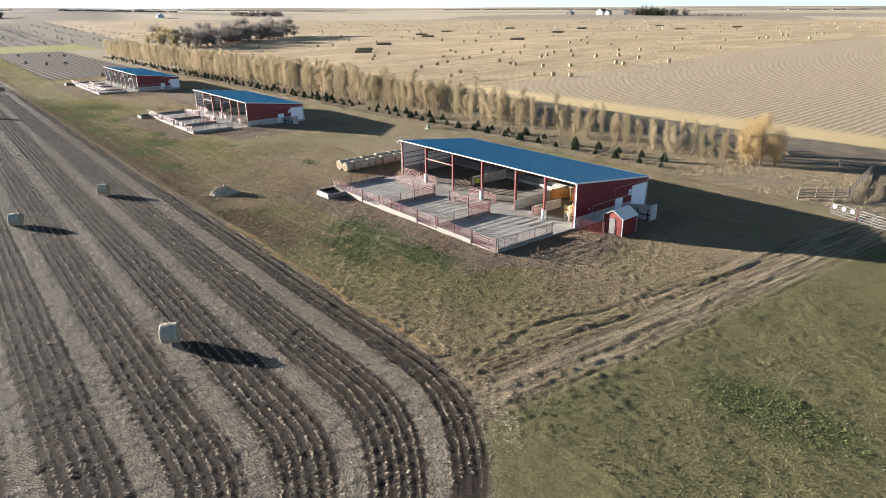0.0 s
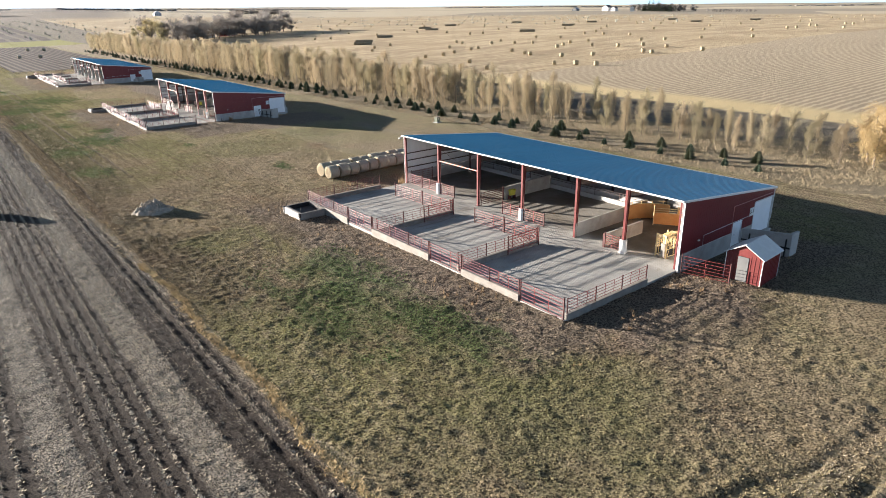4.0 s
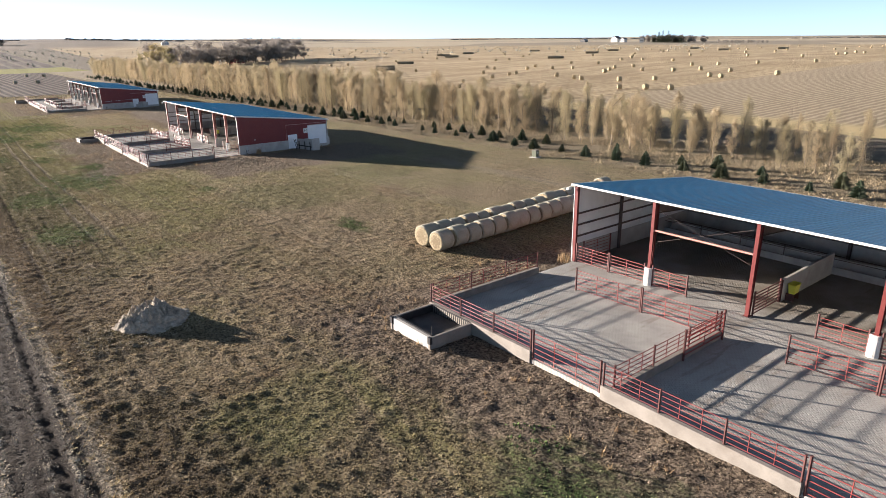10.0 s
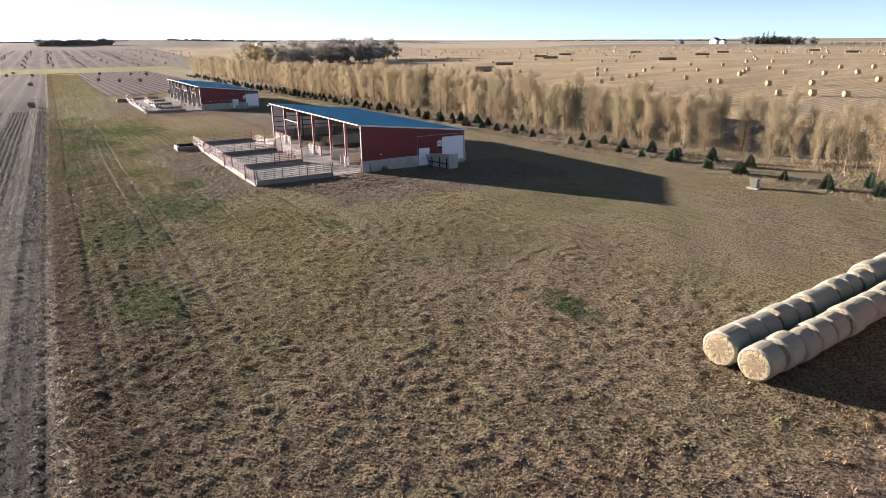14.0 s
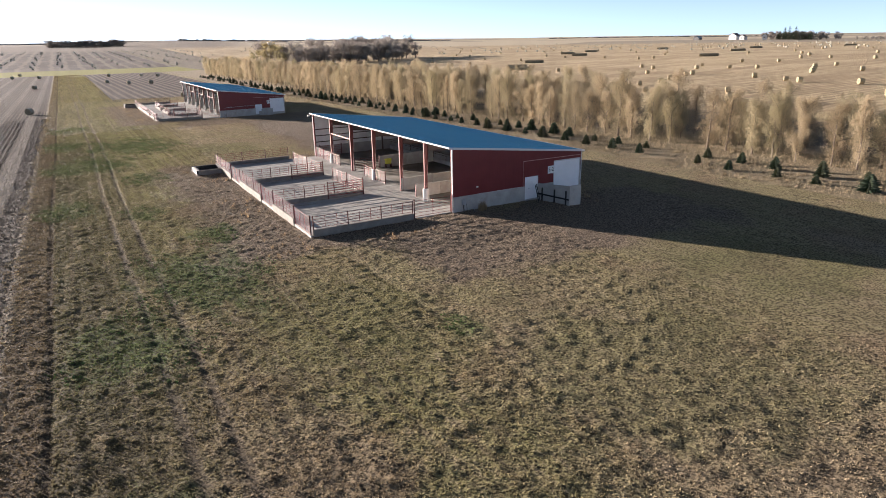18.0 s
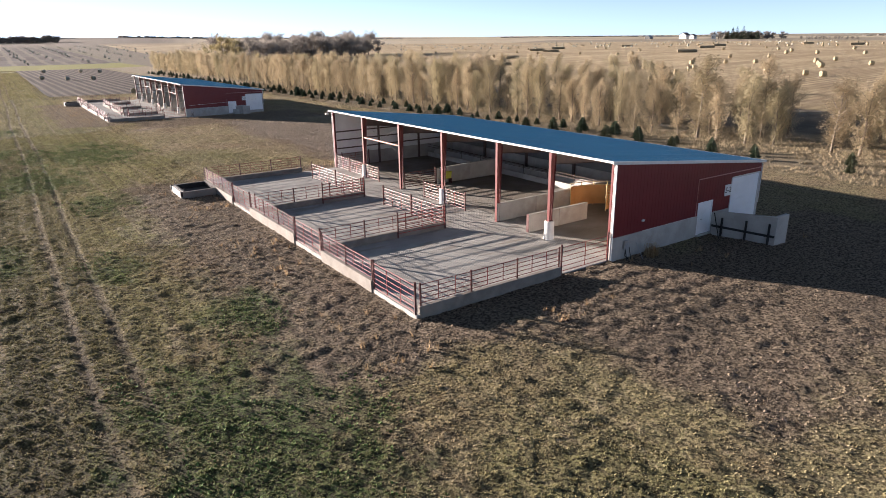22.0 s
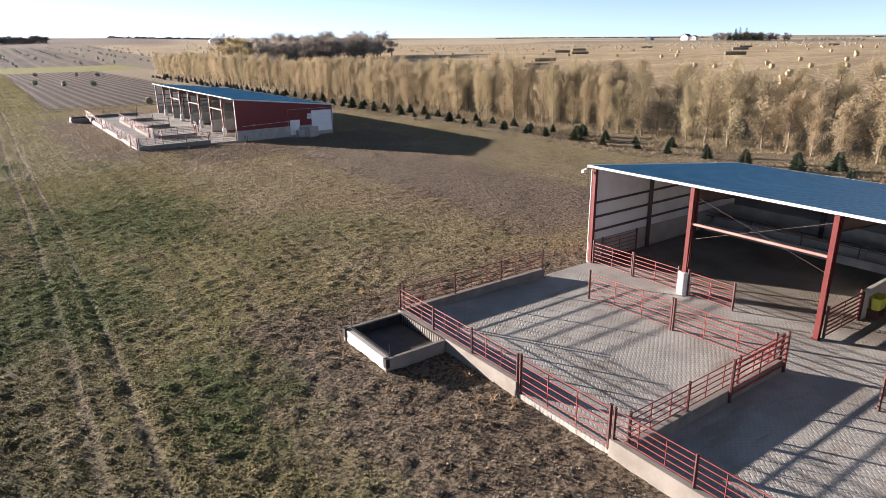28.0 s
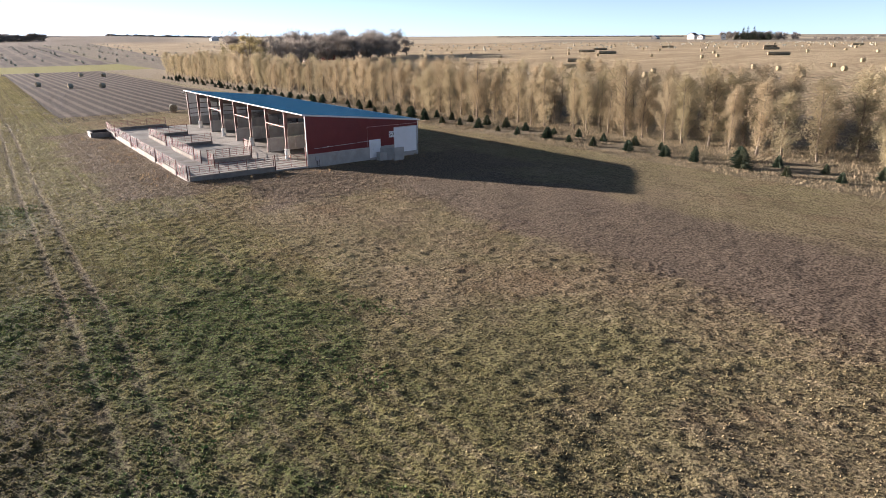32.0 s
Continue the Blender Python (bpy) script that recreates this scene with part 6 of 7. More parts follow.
# ---------------------------------------------------------------- trees
def poplar_meshes(seed, height, slim):
    """Trunk and limbs, and a narrow airy crown of many small leaf faces."""
    g = random.Random(seed)
    wood, crown = Mesh(), []
    lean = (g.uniform(-0.25, 0.25), g.uniform(-0.25, 0.25))
    spine = [(lean[0] * (k / 6) ** 2 + g.uniform(-0.06, 0.06), lean[1] * (k / 6) ** 2 + g.uniform(-0.06, 0.06), height * 0.94 * k / 6) for k in range(7)]
    for k in range(6):
        wood.tube(spine[k], spine[k + 1], 0.10 * (1 - k / 6.6), 6, 0.10 * (1 - (k + 1) / 6.6))
    clumps = []
    for k in range(26):
        f = g.uniform(0.07, 0.82)
        i = min(5, int(f * 6))
        base = Vector(spine[i]).lerp(Vector(spine[i + 1]), f * 6 - i)
        a, lean_out = g.uniform(0, 2 * math.pi), g.uniform(0.26, 0.78) * slim
        rise = height * g.uniform(0.17, 0.34) * (1 - 0.50 * f)
        tip = base + Vector((math.cos(a) * rise * lean_out, math.sin(a) * rise * lean_out, rise))
        tip.z = min(tip.z, height)
        wood.tube(base, tip, 0.03, 4, 0.008)
        for c in range(5):
            q = 0.28 + 0.19 * c
            clumps.append((base.lerp(tip, q) + Vector((g.gauss(0, 0.14), g.gauss(0, 0.14), g.gauss(0, 0.12))), g.uniform(0.14, 0.30) * (1.25 - 0.4 * q)))
    for _ in range(9):
        a, r = g.uniform(0, 2 * math.pi), g.uniform(0.1, 0.6)
        clumps.append((Vector((math.cos(a) * r, math.sin(a) * r, g.uniform(0.3, 2.2))), 0.2))
    top = Vector(spine[6])
    clumps += [(top - Vector((g.gauss(0, 0.06), g.gauss(0, 0.06), 0.2 * c)), 0.12) for c in range(6)]
    v, f = [], []
    for _ in range(5000):
        at, size = g.choice(clumps)
        c = at + Vector((g.gauss(0, size), g.gauss(0, size), g.gauss(0, size * 1.5)))
        if c.z < 0.1:
            continue
        s = g.uniform(0.035, 0.08)
        a = Vector((g.gauss(0, 1), g.gauss(0, 1), g.gauss(0, 1))).normalized()
        b = a.orthogonal().normalized()
        k = len(v)
        v += [c + a * s * 1.4, c + b * s * 0.8 - a * s * 0.5, c - b * s * 0.8 - a * s * 0.5]
        f.append((k, k + 1, k + 2))
    me = bpy.data.meshes.new("crown")
    me.from_pydata([tuple(p) for p in v], [], f)
    return wood, me


def tree(name, wood, crown, leaf, label, category, group, bark="bark"):
    t = thing(name, pose(0, 0, 0), label, category, group)
    part("trunk", wood, bark, t)
    crown.materials.append(M[leaf])
    part("crown", crown, "", t)
    return t


def spruce_meshes(seed, height=2.2):
    g = random.Random(seed)
    wood = Mesh().tube((0, 0, 0), (0, 0, height * 0.92), 0.05, 6, 0.01)
    v, f = [], []
    for k in range(17):
        z0 = height * (0.03 + 0.93 * k / 17)
        reach = height * 0.44 * (1 - k / 17.5) ** 0.5
        m = max(5, int(14 - k * 0.5))
        for i in range(m):
            a = 2 * math.pi * (i + 0.5 * (k % 2)) / m + g.uniform(-0.25, 0.25)
            rr = reach * g.uniform(0.55, 1.2)
            c, s = math.cos(a), math.sin(a)
            for d in (-0.35, 0.0, 0.35):
                cc, ss = math.cos(a + d), math.sin(a + d)
                r2 = rr * (1 - abs(d) * 0.7)
                zz = z0 + g.uniform(-0.05, 0.12) * height / 2.2
                b = len(v)
                wd = 0.07 * height / 2
                v += [(0.12 * c * rr - s * wd, 0.12 * s * rr + c * wd, zz + 0.10), (0.12 * c * rr + s * wd, 0.12 * s * rr - c * wd, zz + 0.10), (cc * r2 * 0.65 + ss * wd, ss * r2 * 0.65 - cc * wd, zz - 0.02), (cc * r2, ss * r2, zz + 0.06), (cc * r2 * 0.65 - ss * wd, ss * r2 * 0.65 + cc * wd, zz - 0.02)]
                f.append((b, b + 1, b + 2, b + 3, b + 4))
    me = bpy.data.meshes.new("crown")
    me.from_pydata(v, [], f)
    return wood, me


rng = random.Random(21)
POPLARS = [tree("poplar_tree", *poplar_meshes(s, 8.6, 0.80 + 0.13 * (s % 4)), "poplar", "slender poplar with thin tan autumn leaves in the shelterbelt", "tree", "shelterbelt poplars") for s in range(8)]
SPRUCES = [tree("spruce_tree", *spruce_meshes(s), "needle", "young dark green spruce in the front shelterbelt row", "tree", "young spruces") for s in range(4)]


def place(proto, used, x, y, s, sz, sink=0.1):
    m = pose(x, y, ground_z(x, y) - sink, 0, 0, rng.uniform(0, 360))
    ob = proto if proto not in used else copy_thing(proto, m)
    used.add(proto)
    ob.matrix_world = m
    ob.scale = (s, s, sz)
    return ob


used = set()
for row_x, y0, step, lo in ((46.8, -99.0, 3.3, 0.0), (51.2, -97.0, 3.1, 0.0), (55.6, -60.0, 3.6, 0.0)):
    y = y0
    while y < 368:
        grown = min(1.0, max(0.0, (y + 110) / 165))
        if rng.random() > (0.05 if y < 120 else 0.0) + (0.22 if row_x < 48 and y < -10 else 0.0):
            s = (0.60 + 0.54 * grown) * rng.uniform(0.82, 1.18)
            wide = s * rng.uniform(0.88, 1.24) * (1.0 + 0.25 * min(1.0, max(0.0, (y + 50) / 60)))
            place(rng.choice(POPLARS), used, row_x + rng.uniform(-0.6, 0.6), y + rng.uniform(-0.5, 0.5), wide, s * rng.uniform(0.84, 1.04))
        y += step * (1.0 if y < 150 else 1.3)
for row_x, y0, step in ((36.6, -91.0, 4.95), (40.6, -88.5, 4.95)):
    y = y0
    while y < 330:
        if rng.random() > 0.07:
            s = rng.choice((rng.uniform(0.45, 0.65), rng.uniform(0.6, 0.95)))
            place(rng.choice(SPRUCES), used, row_x + rng.uniform(-0.5, 0.5), y + rng.uniform(-0.5, 0.5), s * rng.uniform(1.15, 1.4), s * rng.uniform(0.88, 1.08))
        y += step * (1.0 if y < 160 else 1.3)


def broad_meshes(seed, height, spread, leaves, size):
    """A broad deciduous tree with forked limbs and an uneven crown."""
    g = random.Random(seed)
    wood = Mesh().tube((0, 0, 0), (0, 0, height * 0.3), height * 0.028, 7, height * 0.02)
    tips = []
    for k in range(15):
        a = g.uniform(0, 6.28)
        r = spread * g.uniform(0.3, 0.75)
        p = Vector((math.cos(a) * r, math.sin(a) * r, height * (g.uniform(0.14, 0.82) if k > 3 else g.uniform(0.6, 0.85))))
        wood.tube((0, 0, height * g.uniform(0.06, 0.3)), p, height * 0.012, 5, height * 0.004)
        for _ in range(4):
            e = p + Vector((g.gauss(0, 1) * spread * 0.25, g.gauss(0, 1) * spread * 0.25, abs(g.gauss(0, 1)) * height * 0.11))
            e.z = min(e.z, height)
            wood.tube(p, e, height * 0.005, 4, height * 0.0015)
            tips.append((p, e))
    v, f = [], []
    for _ in range(leaves):
        p, e = g.choice(tips)
        c = p.lerp(e, g.uniform(0.1, 1.15)) + Vector((max(-1.6, min(1.6, g.gauss(0, 1))), max(-1.6, min(1.6, g.gauss(0, 1))), max(-1.2, min(1.0, g.gauss(0, 0.8))))) * spread * 0.13
        c.z = max(c.z, height * 0.1)
        s = size * g.uniform(0.6, 1.4)
        a = Vector((g.gauss(0, 1), g.gauss(0, 1), g.gauss(0, 1))).normalized()
        b = a.orthogonal().normalized()
        k = len(v)
        v += [c + a * s, c + b * s, c - a * s, c - b * s]
        f.append((k, k + 1, k + 2, k + 3))
    me = bpy.data.meshes.new("crown")
    me.from_pydata([tuple(p) for p in v], [], f)
    return wood, me


for k, (x, y, h, w) in enumerate(((50.0, -101.0, 9.2, 1.5), (52.6, -99.6, 8.6, 1.4), (51.2, -97.6, 7.6, 1.3), (48.4, -99.4, 6.6, 1.3), (50.6, -103.2, 6.2, 1.4))):
    t = tree("cottonwood_tree", *poplar_meshes(60 + k, h, w), "golden", "bushy golden cottonwood ending the tree row", "tree", "end trees")
    t.matrix_world = pose(x, y, ground_z(x, y) - 0.1) @ Matrix.Diagonal((1.5, 1.5, 1.0, 1))
GROVE = [tree("grove_tree", *broad_meshes(80 + s, 15, 6.2, 2600, 0.22), "bush" if s else "olive", "bare brown grove tree round the farmstead" if s else "tall olive-leaved grove tree above the shelterbelt", "tree", "farm grove") for s in range(4)]
used = set()
spot = [(84, 358, 0, 1.2), (94, 372, 0, 1.05), (78, 372, 0, 0.9)]
for k in range(60):
    f = k / 59
    spot.append((100 + 125 * f + rng.uniform(-7, 7), 366 + 74 * f + rng.uniform(-10, 14) + (0 if k % 2 else 26), rng.choice((1, 2, 3)), rng.uniform(0.75, 1.3)))
for k in range(38):
    spot.append((1352 + rng.uniform(0, 50), 735 + 4.6 * k + rng.uniform(-5, 5), rng.choice((1, 2, 3)), rng.uniform(0.7, 1.05) + 0.3 * math.sin(math.pi * k / 38)))
for k in range(44):
    spot.append((-45 + 3.1 * k + rng.uniform(-3, 3), 1500 + rng.uniform(-10, 10), rng.choice((1, 2, 3)), rng.uniform(0.8, 1.2)))
for k in range(22):
    spot.append((1345 + rng.uniform(-8, 8), 575 + 5.2 * k, rng.choice((1, 2, 3)), rng.uniform(0.38, 0.5)))
for k in range(22):
    spot.append((560 + 6 * k, 1450 + rng.uniform(-10, 10), rng.choice((1, 2, 3)), rng.uniform(0.7, 1.1)))
for x, y, i, s in spot:
    far = y > 1400
    place(GROVE[i], used, x, y, s * (1.5 if far else 1.0), s * (0.95 if far else 1.0), 2.5 if far else 0.6)
TALL = [tree("windbreak_spruce", *spruce_meshes(40 + s, 15), "needle", "tall dark spruce of a far windbreak", "tree", "far windbreak") for s in range(2)]
used = set()
for k in range(26):
    place(rng.choice(TALL), used, 1335 + rng.uniform(0, 22), 765 + 3.6 * k + rng.uniform(-3, 3), rng.uniform(0.8, 1.2), rng.uniform(0.85, 1.25) + (0.7 if k in (14, 17, 19, 20) else 0.0))


def farmhouse(x, y, yaw, w, l, h, wallmat, roofmat, label):
    """A far house or shed with gable roof, windows and a door."""
    t = thing("farm_house", pose(x, y, ground_z(x, y) - 0.1, 0, 0, yaw), label, "house", "far farm buildings")
    hr = h + w * 0.32
    part("wall", Mesh().box(0, w, 0, l, 0, h).add([(0, 0, h), (w, 0, h), (w / 2, 0, hr), (0, l, h), (w, l, h), (w / 2, l, hr)], [(0, 1, 2), (5, 4, 3), (0, 2, 5, 3), (1, 4, 5, 2)]), wallmat, t)
    for s in (0, 1):
        a, b = (-0.5, w / 2) if s == 0 else (w + 0.5, w / 2)
        z = h - 0.5 * 0.64
        part("roof", Mesh().hexa([(a, -0.5, z + 0.05), (b, -0.5, hr + 0.05), (b, l + 0.5, hr + 0.05), (a, l + 0.5, z + 0.05), (a, -0.5, z + 0.3), (b, -0.5, hr + 0.3), (b, l + 0.5, hr + 0.3), (a, l + 0.5, z + 0.3)]), roofmat, t)
    for k in range(3):
        part("window", Mesh().box(w * (0.2 + 0.3 * k) - 0.5, w * (0.2 + 0.3 * k) + 0.5, -0.06, -0.01, h * 0.35, h * 0.7), "black", t)
    return t


farmhouse(140, 418, -20, 9, 14, 4.0, "door", "grey", "white farm outbuilding with grey roof beyond the trees")
farmhouse(158, 432, -25, 12, 22, 4.5, "cladding", "grey", "dark machine shed among the grove trees")
farmhouse(186, 470, 10, 9, 11, 6.0, "door", "girt", "white farmhouse behind the grove")
farmhouse(1330, 961, -80, 17, 22, 9.0, "pier", "girt", "tall white gabled barn with dark roof far across the field")
farmhouse(1330, 934, -75, 12, 18, 7.0, "pier", "girt", "pale far farmhouse before the bare grove")
farmhouse(1322, 870, -60, 9, 9, 9.0, "pier", "girt", "narrow white far farm building before the windbreak")
farmhouse(1330, 1060, -80, 14, 16, 4.0, "curtain", "grey", "low grey far farm shed")
farmhouse(330, 1250, -10, 13, 22, 4.5, "grey", "grey", "far grey barn near the horizon")

def far_wood(x0, y0, x1, y1, h, seed):
    """A ragged strip of woodland near the skyline, built of overlapping clumps of uneven height."""
    g = random.Random(seed)
    q = Mesh()
    k = int(math.hypot(x1 - x0, y1 - y0) / 9)
    for i in range(k):
        f = (i + g.uniform(-0.4, 0.4)) / k
        x, y, r = x0 + (x1 - x0) * f, y0 + (y1 - y0) * f + g.uniform(-15, 15), g.uniform(6, 11)
        z, t = ground_z(x, y) - 1.0, h * g.uniform(0.6, 1.15)
        ring = [(x + r * math.cos(a) * g.uniform(0.8, 1.1), y + r * math.sin(a)) for a in (0, 1.05, 2.1, 3.14, 4.2, 5.25)]
        n = len(ring)
        q.add([(*p, z) for p in ring] + [(p[0], p[1], z + t * g.uniform(0.55, 0.8)) for p in ring] + [(x, y, z + t)], [(j, (j + 1) % n, n + (j + 1) % n, n + j) for j in range(n)] + [(n + j, n + (j + 1) % n, 2 * n) for j in range(n)])
    tagged(new("far_woods", q.data("far_woods", "bush")), "thin grey line of bare far woods on the skyline", "woods", kind="stuff")


far_wood(-900, 3200, 300, 3300, 6, 1)
far_wood(700, 2900, 1500, 2500, 5, 2)
far_wood(1900, 2300, 2600, 1700, 5, 3)
far_wood(2600, 1100, 2900, 500, 5, 4)
far_wood(300, 2100, 620, 2050, 6, 5)

# ---------------------------------------------------------------- corral at the track's end
def board_fence(x, y, yaw, bays, label):
    t = thing("board_fence", pose(x, y, ground_z(x, y) - 0.1, 0, 0, yaw), label, "fence", "corral fences")
    for i in range(bays + 1):
        part("fence_post", Mesh().box(i * 2.4 - 0.07, i * 2.4 + 0.07, -0.07, 0.07, 0, 1.55), "timber", t)
    for i in range(bays):
        for z in (0.25, 0.62, 0.99, 1.34):
            part("fence_board", Mesh().box(i * 2.4, i * 2.4 + 2.39, 0.072, 0.11, z, z + 0.15), "timber", t)


board_fence(38.6, -118.9, 10, 8, "weathered grey board fence along the corral")
board_fence(58.0, -115.5, 100, 2, "short weathered board fence at the corral's far corner")
board_fence(33.4, -114.6, -42, 3, "low weathered board fence in tall dry grass")
for x, y, yaw in ((29.9, -120.1, -109), (28.6, -123.9, -109)):
    pipe_gate(pose(x, y, ground_z(x, y) - 0.05, 0, 0, yaw), 3.85, bars=5, top=1.45, r=0.03, label="galvanised pipe gate in the barn's shadow by the south track", stiles=2, paint="grey")
for u in (0.7, 2.0, 3.2):
    m = pose(29.9, -120.1, ground_z(30, -120), 0, 0, -109) @ pose(u, -0.06, 0.85)
    solid("gate_sign", Mesh().box(-0.22, 0.22, -0.015, 0.015, 0, 0.42), "sign", m, "small white sign plate wired to the gate", "sign", "gate signs")


# ---------------------------------------------------------------- uncountable ground cover
def scatter(name, label, count, area, keep, blades, tall, spread, mat, seed, wide=0.045):
    """Tufts of leaning blades, each blade one narrow triangle, joined into one piece of stuff."""
    g = np.random.RandomState(seed)
    x0, x1, y0, y1 = area
    x, y = g.uniform(x0, x1, count), g.uniform(y0, y1, count)
    m = keep(x, y)
    x, y = x[m], y[m]
    n = len(x)
    z = -0.0042 * np.clip(y, -170, 210) + 0.02 * np.clip(x - 45, 0, 255) - 0.15 + lump(x, y) + np.where((y > -150) & (y < 190) & (x < 36), relief(x, y), 0.0)
    size = g.uniform(0.55, 1.3, n)
    v = np.empty((n, blades, 3, 3))
    for k in range(blades):
        a = g.uniform(0, 2 * np.pi, n)
        r = g.uniform(0.2, 1.0, n) * spread * size
        h = tall * size * g.uniform(0.6, 1.1, n)
        w = wide * size
        bx, by = x + g.uniform(-0.5, 0.5, n) * spread * 0.6, y + g.uniform(-0.5, 0.5, n) * spread * 0.6
        v[:, k, 0] = np.stack([bx - np.sin(a) * w, by + np.cos(a) * w, z], 1)
        v[:, k, 1] = np.stack([bx + np.sin(a) * w, by - np.cos(a) * w, z], 1)
        v[:, k, 2] = np.stack([bx + np.cos(a) * r, by + np.sin(a) * r, z + h + 0.03], 1)
    me = bpy.data.meshes.new(name)
    me.vertices.add(n * blades * 3)
    me.vertices.foreach_set("co", v.reshape(-1))
    me.loops.add(n * blades * 3)
    me.loops.foreach_set("vertex_index", np.arange(n * blades * 3, dtype=np.int32))
    me.polygons.add(n * blades)
    me.polygons.foreach_set("loop_start", np.arange(0, n * blades * 3, 3, dtype=np.int32))
    me.update(calc_edges=True)
    me.materials.append(M[mat])
    return tagged(new(name, me), label, "grass", kind="stuff")


def off_yards(x, y, pad=0.25):
    inside = np.zeros_like(x, bool)
    for b, L in (((0.06, -102.35), L12), ((0.0, 0.0), L12), ((0.97, 103.42), L3)):
        inside |= (x > b[0] - 13.4 - pad) & (x < b[0] + D + 0.3 + pad) & (y > b[1] - 0.2 - pad) & (y < b[1] + L + 0.2 + pad)
        inside |= (x > b[0] - 16.6) & (x < b[0] - 13.2) & (y > b[1] + L - 4.6) & (y < b[1] + L)
    return ~inside


def wobble(x, y):
    return np.sin(x * 0.31 + 1.3 * np.sin(y * 0.17)) + np.sin(y * 0.23 + 1.7 * np.sin(x * 0.13)) + 0.6 * np.sin(x * 1.1 + y * 0.9)


def pasture(x, y):
    return off_yards(x, y) & ((x + 0.03 * np.clip(-115 - y, 0, None) ** 2 + 1.3 * np.clip((y + 78) / 46, 0, 1)) > -31.9) & ((y > -121 - (x + 25) * 0.075) | (y < -127 - (x + 25) * 0.075))


def thinned(x, y):
    """Keeps a third of the grass on trodden soil."""
    trod = np.zeros_like(x, bool)
    for bx, by, hx, hy in APRON:
        trod |= np.maximum(np.abs(x - bx) - hx, np.abs(y - by) - hy) + 1.2 * wobble(x, y) < 1.0
    return ~trod | (np.sin(x * 77 + y * 43) > 0.5)


def unrutted(x, y):
    """Keeps most grass off the two wheel ruts."""
    u = x + 0.16 * np.sin(0.07 * y) + 0.03 * np.sin(0.23 * y + 1.0)
    d = np.minimum(np.abs(u + 26.6), np.abs(u + 25.0))
    return (d > 0.24) | (y < -35) | (np.sin(x * 91 + y * 57) > 0.0)


scatter("pasture_grass", "short tufted olive and tan pasture grass", 500000, (-33.5, -12.5, -124, 90), lambda x, y: pasture(x, y) & unrutted(x, y) & thinned(x, y), 2, 0.042, 0.09, "tuft", 5, 0.036)
scatter("pasture_grass", "short tufted olive and tan pasture grass between the barns", 240000, (-13, 4, -124, 104), lambda x, y: pasture(x, y) & thinned(x, y), 2, 0.042, 0.09, "tuft", 15, 0.036)
scatter("pasture_grass", "thin pasture grass towards the shelterbelt", 80000, (4, 33, -124, 104), lambda x, y: pasture(x, y) & thinned(x, y), 2, 0.028, 0.13, "tuft", 18, 0.05)
scatter("pasture_grass", "thin short pasture grass behind the barns", 120000, (-33.5, 33, 89, 185), lambda x, y: pasture(x, y) & unrutted(x, y), 2, 0.06, 0.12, "tuft", 6, 0.06)


def rims(x, y):
    near = np.zeros_like(x, bool)
    for b, L in (((0.06, -102.35), L12), ((0.0, 0.0), L12), ((0.97, 103.42), L3)):
        near |= (np.abs(x - b[0] - 1.0) < 18.5) & (np.abs(y - b[1] - L / 2) < L / 2 + 4.5)
    return near & pasture(x, y) & (wobble(x * 2, y * 2) > 0.0)


scatter("dry_weeds", "dry tan weeds along the barn and yard walls", 9000, (-20, 22, -112, 160), rims, 6, 0.30, 0.26, "weed", 7, 0.03)
scatter("shelterbelt_brush", "tall dry tan grass and brush under the trees", 75000, (33, 58, -122, 200), lambda x, y: (wobble(x * 1.4, y * 1.4) > -1.1) & (x < 58 - 0.25 * np.clip(-95 - y, 0, None)), 4, 0.20, 0.2, "brush", 8, 0.03)
scatter("field_edge_straw", "ragged straw and dry grass on the tilled field's edge", 9000, (-34.5, -31.2, -122, 130), lambda x, y: np.abs(x + 32.1 + 1.3 * np.clip((y + 78) / 46, 0, 1) + 0.3 * np.sin(y * 0.35)) < 0.5, 4, 0.10, 0.25, "straw", 9, 0.03)
scatter("straw_ridge", "bright straw windrow lying on the pasture's edge", 9000, (-33.0, -31.2, -116, -72), lambda x, y: np.abs(x + 32.1 + 0.22 * np.sin(y * 0.41) + 0.1 * np.sin(y * 1.7)) < 0.27, 4, 0.11, 0.2, "straw", 40, 0.022)
scatter("crop_stubble", "pale cut stalk stubble in rows on dark tilled soil", 170000, (-62, -33, -128, 0),
        lambda x, y: (np.minimum(np.abs(x + 34.75), np.abs(x + 33.75)) > 0.33) & (np.sin((x + 0.03 * np.clip(-115 - y, 0, None) ** 2) * 2 * np.pi / 0.76) > 0.55) | (np.cos((x + 36.4 + 0.03 * np.clip(-115 - y, 0, None) ** 2) * 2 * np.pi / 5.85) > 0.6), 2, 0.03, 0.17, "chaff", 10, 0.035)
scatter("crop_stubble", "pale cut stalk stubble on the far tilled rows", 30000, (-52, -32.6, 0, 150), lambda x, y: (np.sin(x * 2 * np.pi / 0.76) > 0.3) & (wobble(x, y * 0.3) > -0.9), 2, 0.04, 0.22, "chaff", 31, 0.04)
scatter("pasture_grass", "short green pasture strip beside the far plot", 60000, (-33.5, -16, 185, 450), pasture, 2, 0.08, 0.2, "tuft", 32, 0.11)
scatter("tall_weeds", "tall dry orange-tan weed clump at the barn wall", 90, (2.2, 3.0, -1.3, -0.5), lambda x, y: np.hypot(x - 2.6, y + 0.9) < 0.36, 5, 0.75, 0.22, "weed", 33, 0.02)
scatter("tall_weeds", "tall dry tan weed clump at the barn corner", 100, (-1.6, 0.6, -65.5, -64.0), lambda x, y: np.hypot((x + 0.4) / 1.0, y + 64.9) < 0.45, 5, 0.8, 0.28, "weed", 34, 0.022)
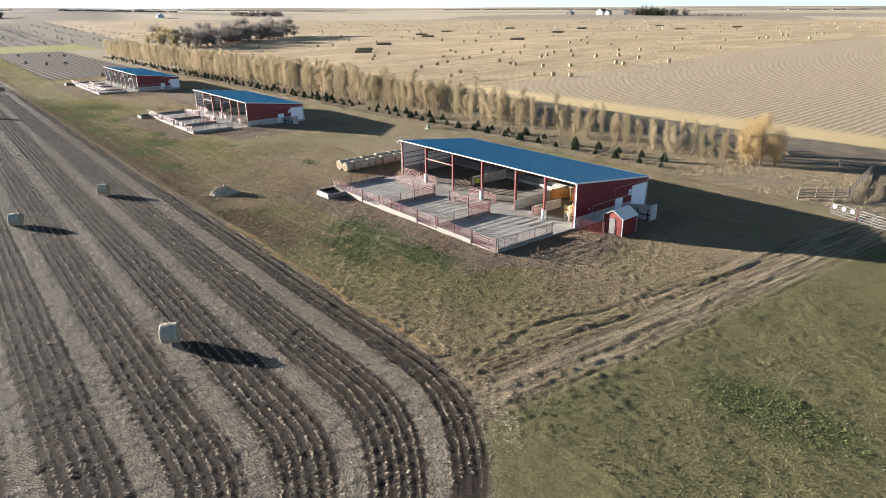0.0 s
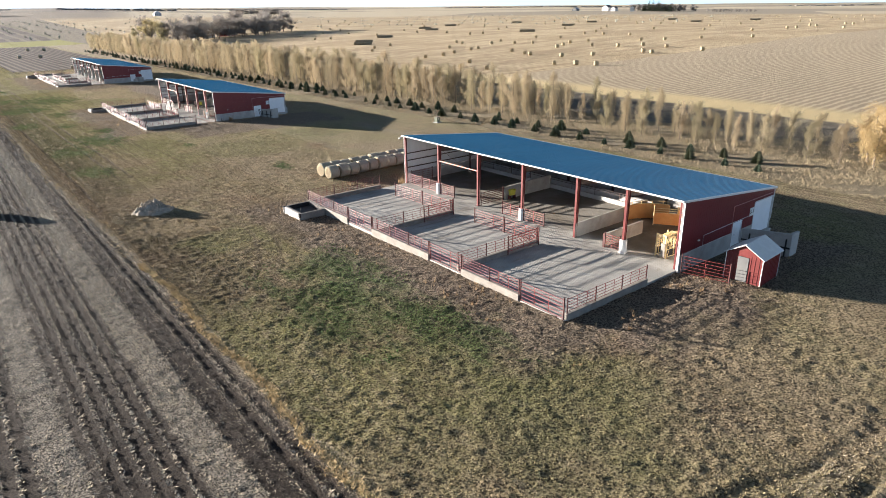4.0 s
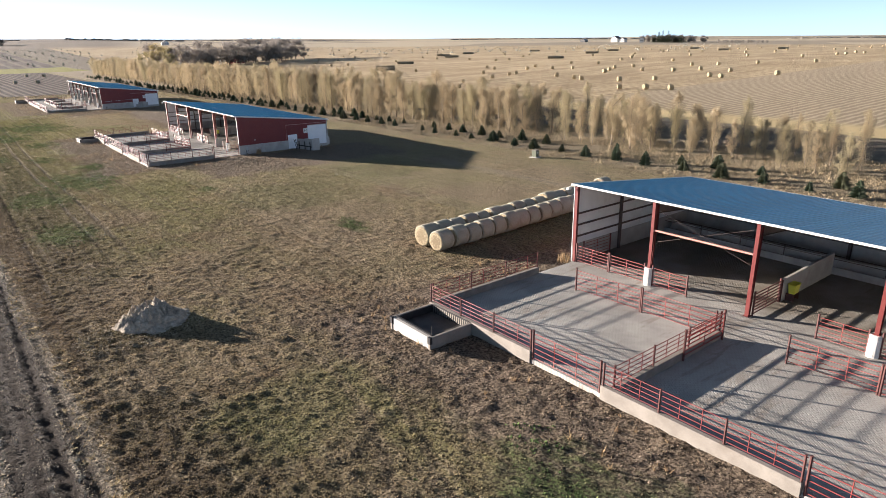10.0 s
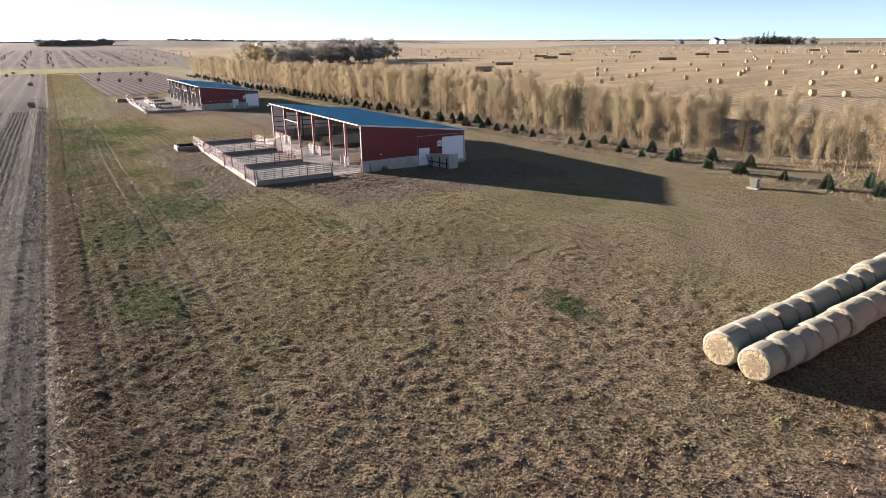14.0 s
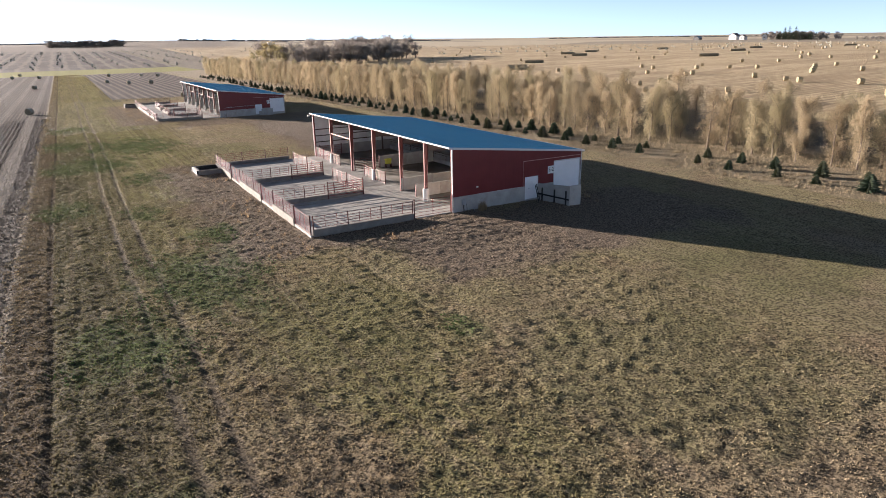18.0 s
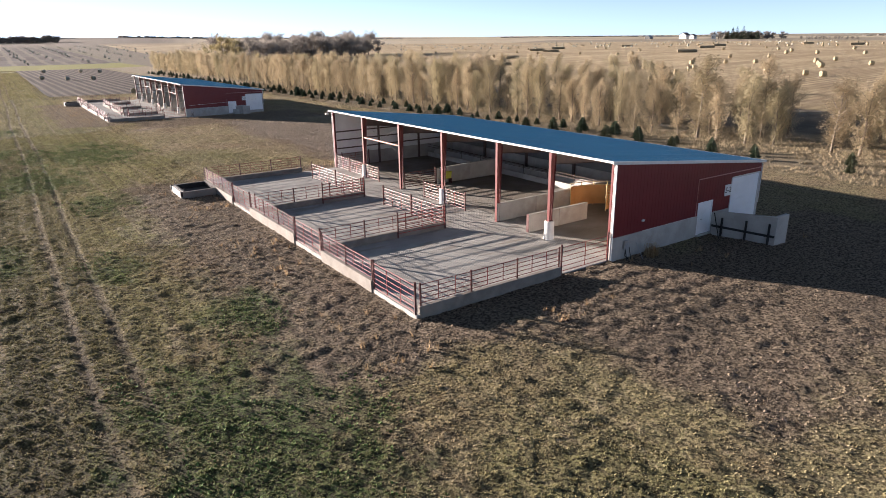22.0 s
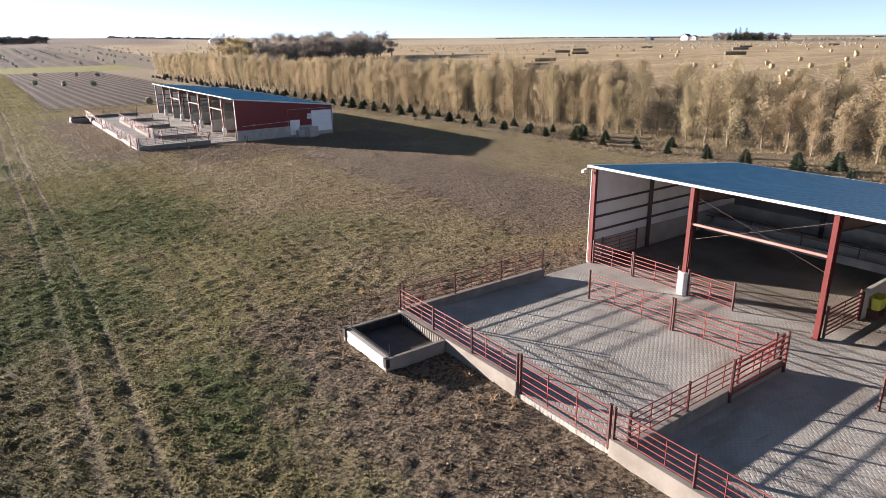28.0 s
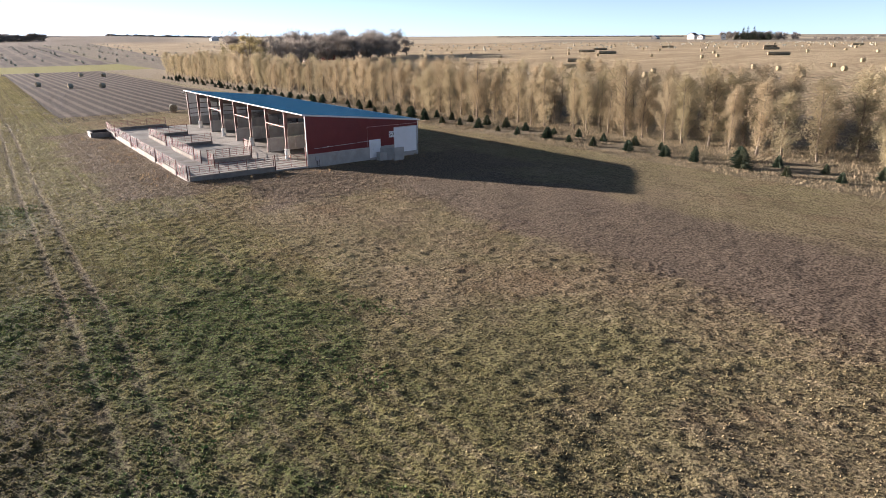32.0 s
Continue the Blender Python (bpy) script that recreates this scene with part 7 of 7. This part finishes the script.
scatter("clover_patches", "leafy dark green regrowth in patches of the pasture", 125000, (-34, -4, -142, 110),
        lambda x, y: pasture(x, y) & (np.max([1 - ((x - a) / r) ** 2 - ((y - b) / (r * 1.7)) ** 2 for a, b, r in GREEN], 0) + 0.55 * wobble(x * 3, y * 3) > 0.75), 3, 0.06, 0.11, "clover", 14, 0.045)
scatter("soil_clods", "dark broken clods of tilled soil", 60000, (-62, -33, -128, -10),
        lambda x, y: np.cos((x + 36.4 + 0.03 * np.clip(-115 - y, 0, None) ** 2) * 2 * np.pi / 5.85) < 0.6, 2, 0.02, 0.06, "clod", 16, 0.05)
scatter("soil_clods", "dark tilled soil clods beside the far pasture", 45000, (-50, -33, -12, 130),
        lambda x, y: np.cos((x + 36.4) * 2 * np.pi / 5.85) < 0.6, 2, 0.03, 0.09, "clod", 17, 0.08)
scatter("trampled_straw", "trampled straw and tan weed stalks on bare soil round the pens", 110000, (-21, 22, -114, 160), lambda x, y: rims(x, y) | (pasture(x, y) & (np.abs(x - 6) < 14) & (np.abs(np.abs(y - 43) - 51) < 7.5) & (wobble(x, y) > -0.6)), 2, 0.055, 0.12, "trash", 21, 0.026)
scatter("alfalfa_stubble", "short green alfalfa regrowth beyond the south track", 150000, (-33, 45, -170, -122), lambda x, y: (x + 0.03 * np.clip(-115 - y, 0, None) ** 2 > -32.2) & (y < -125.2 - (x + 25) * 0.075 + 0.8 * wobble(x * 2, y)), 2, 0.035, 0.12, "alfalfa", 25, 0.045)
scatter("field_residue", "pale stalk bits strewn over the field's edge", 60000, (-37.5, -32.2, -122, 40), lambda x, y: np.minimum(np.abs(x + 34.75), np.abs(x + 33.75)) + 0.15 * np.sin(y * 2.1) > 0.22, 2, 0.025, 0.10, "chaff", 26, 0.022)
scatter("heap_debris", "loose straw strewn round the heap", 2600, (-31.5, -24.0, -59.5, -52.5), lambda x, y: np.hypot((x + 28.0) / 3.4, (y + 56.0) / 2.8) + 0.2 * wobble(x * 3, y * 3) < 1.0, 3, 0.06, 0.12, "chaff", 27, 0.02)
scatter("track_straw", "trampled straw along the south track", 26000, (-34, 30, -129, -118), lambda x, y: (lambda d: (np.abs(d - 0.55 + 0.15 * np.sin(x * 0.7)) < 0.32) | (np.abs(d - 3.7 + 0.2 * np.sin(x * 0.5)) < 0.3) | ((d > -3) & (d < 4.5) & (wobble(x * 2, y * 5) > 1.2)))(y + 122.8 + (x + 25) * 0.075), 2, 0.05, 0.12, "chaff", 12, 0.022)
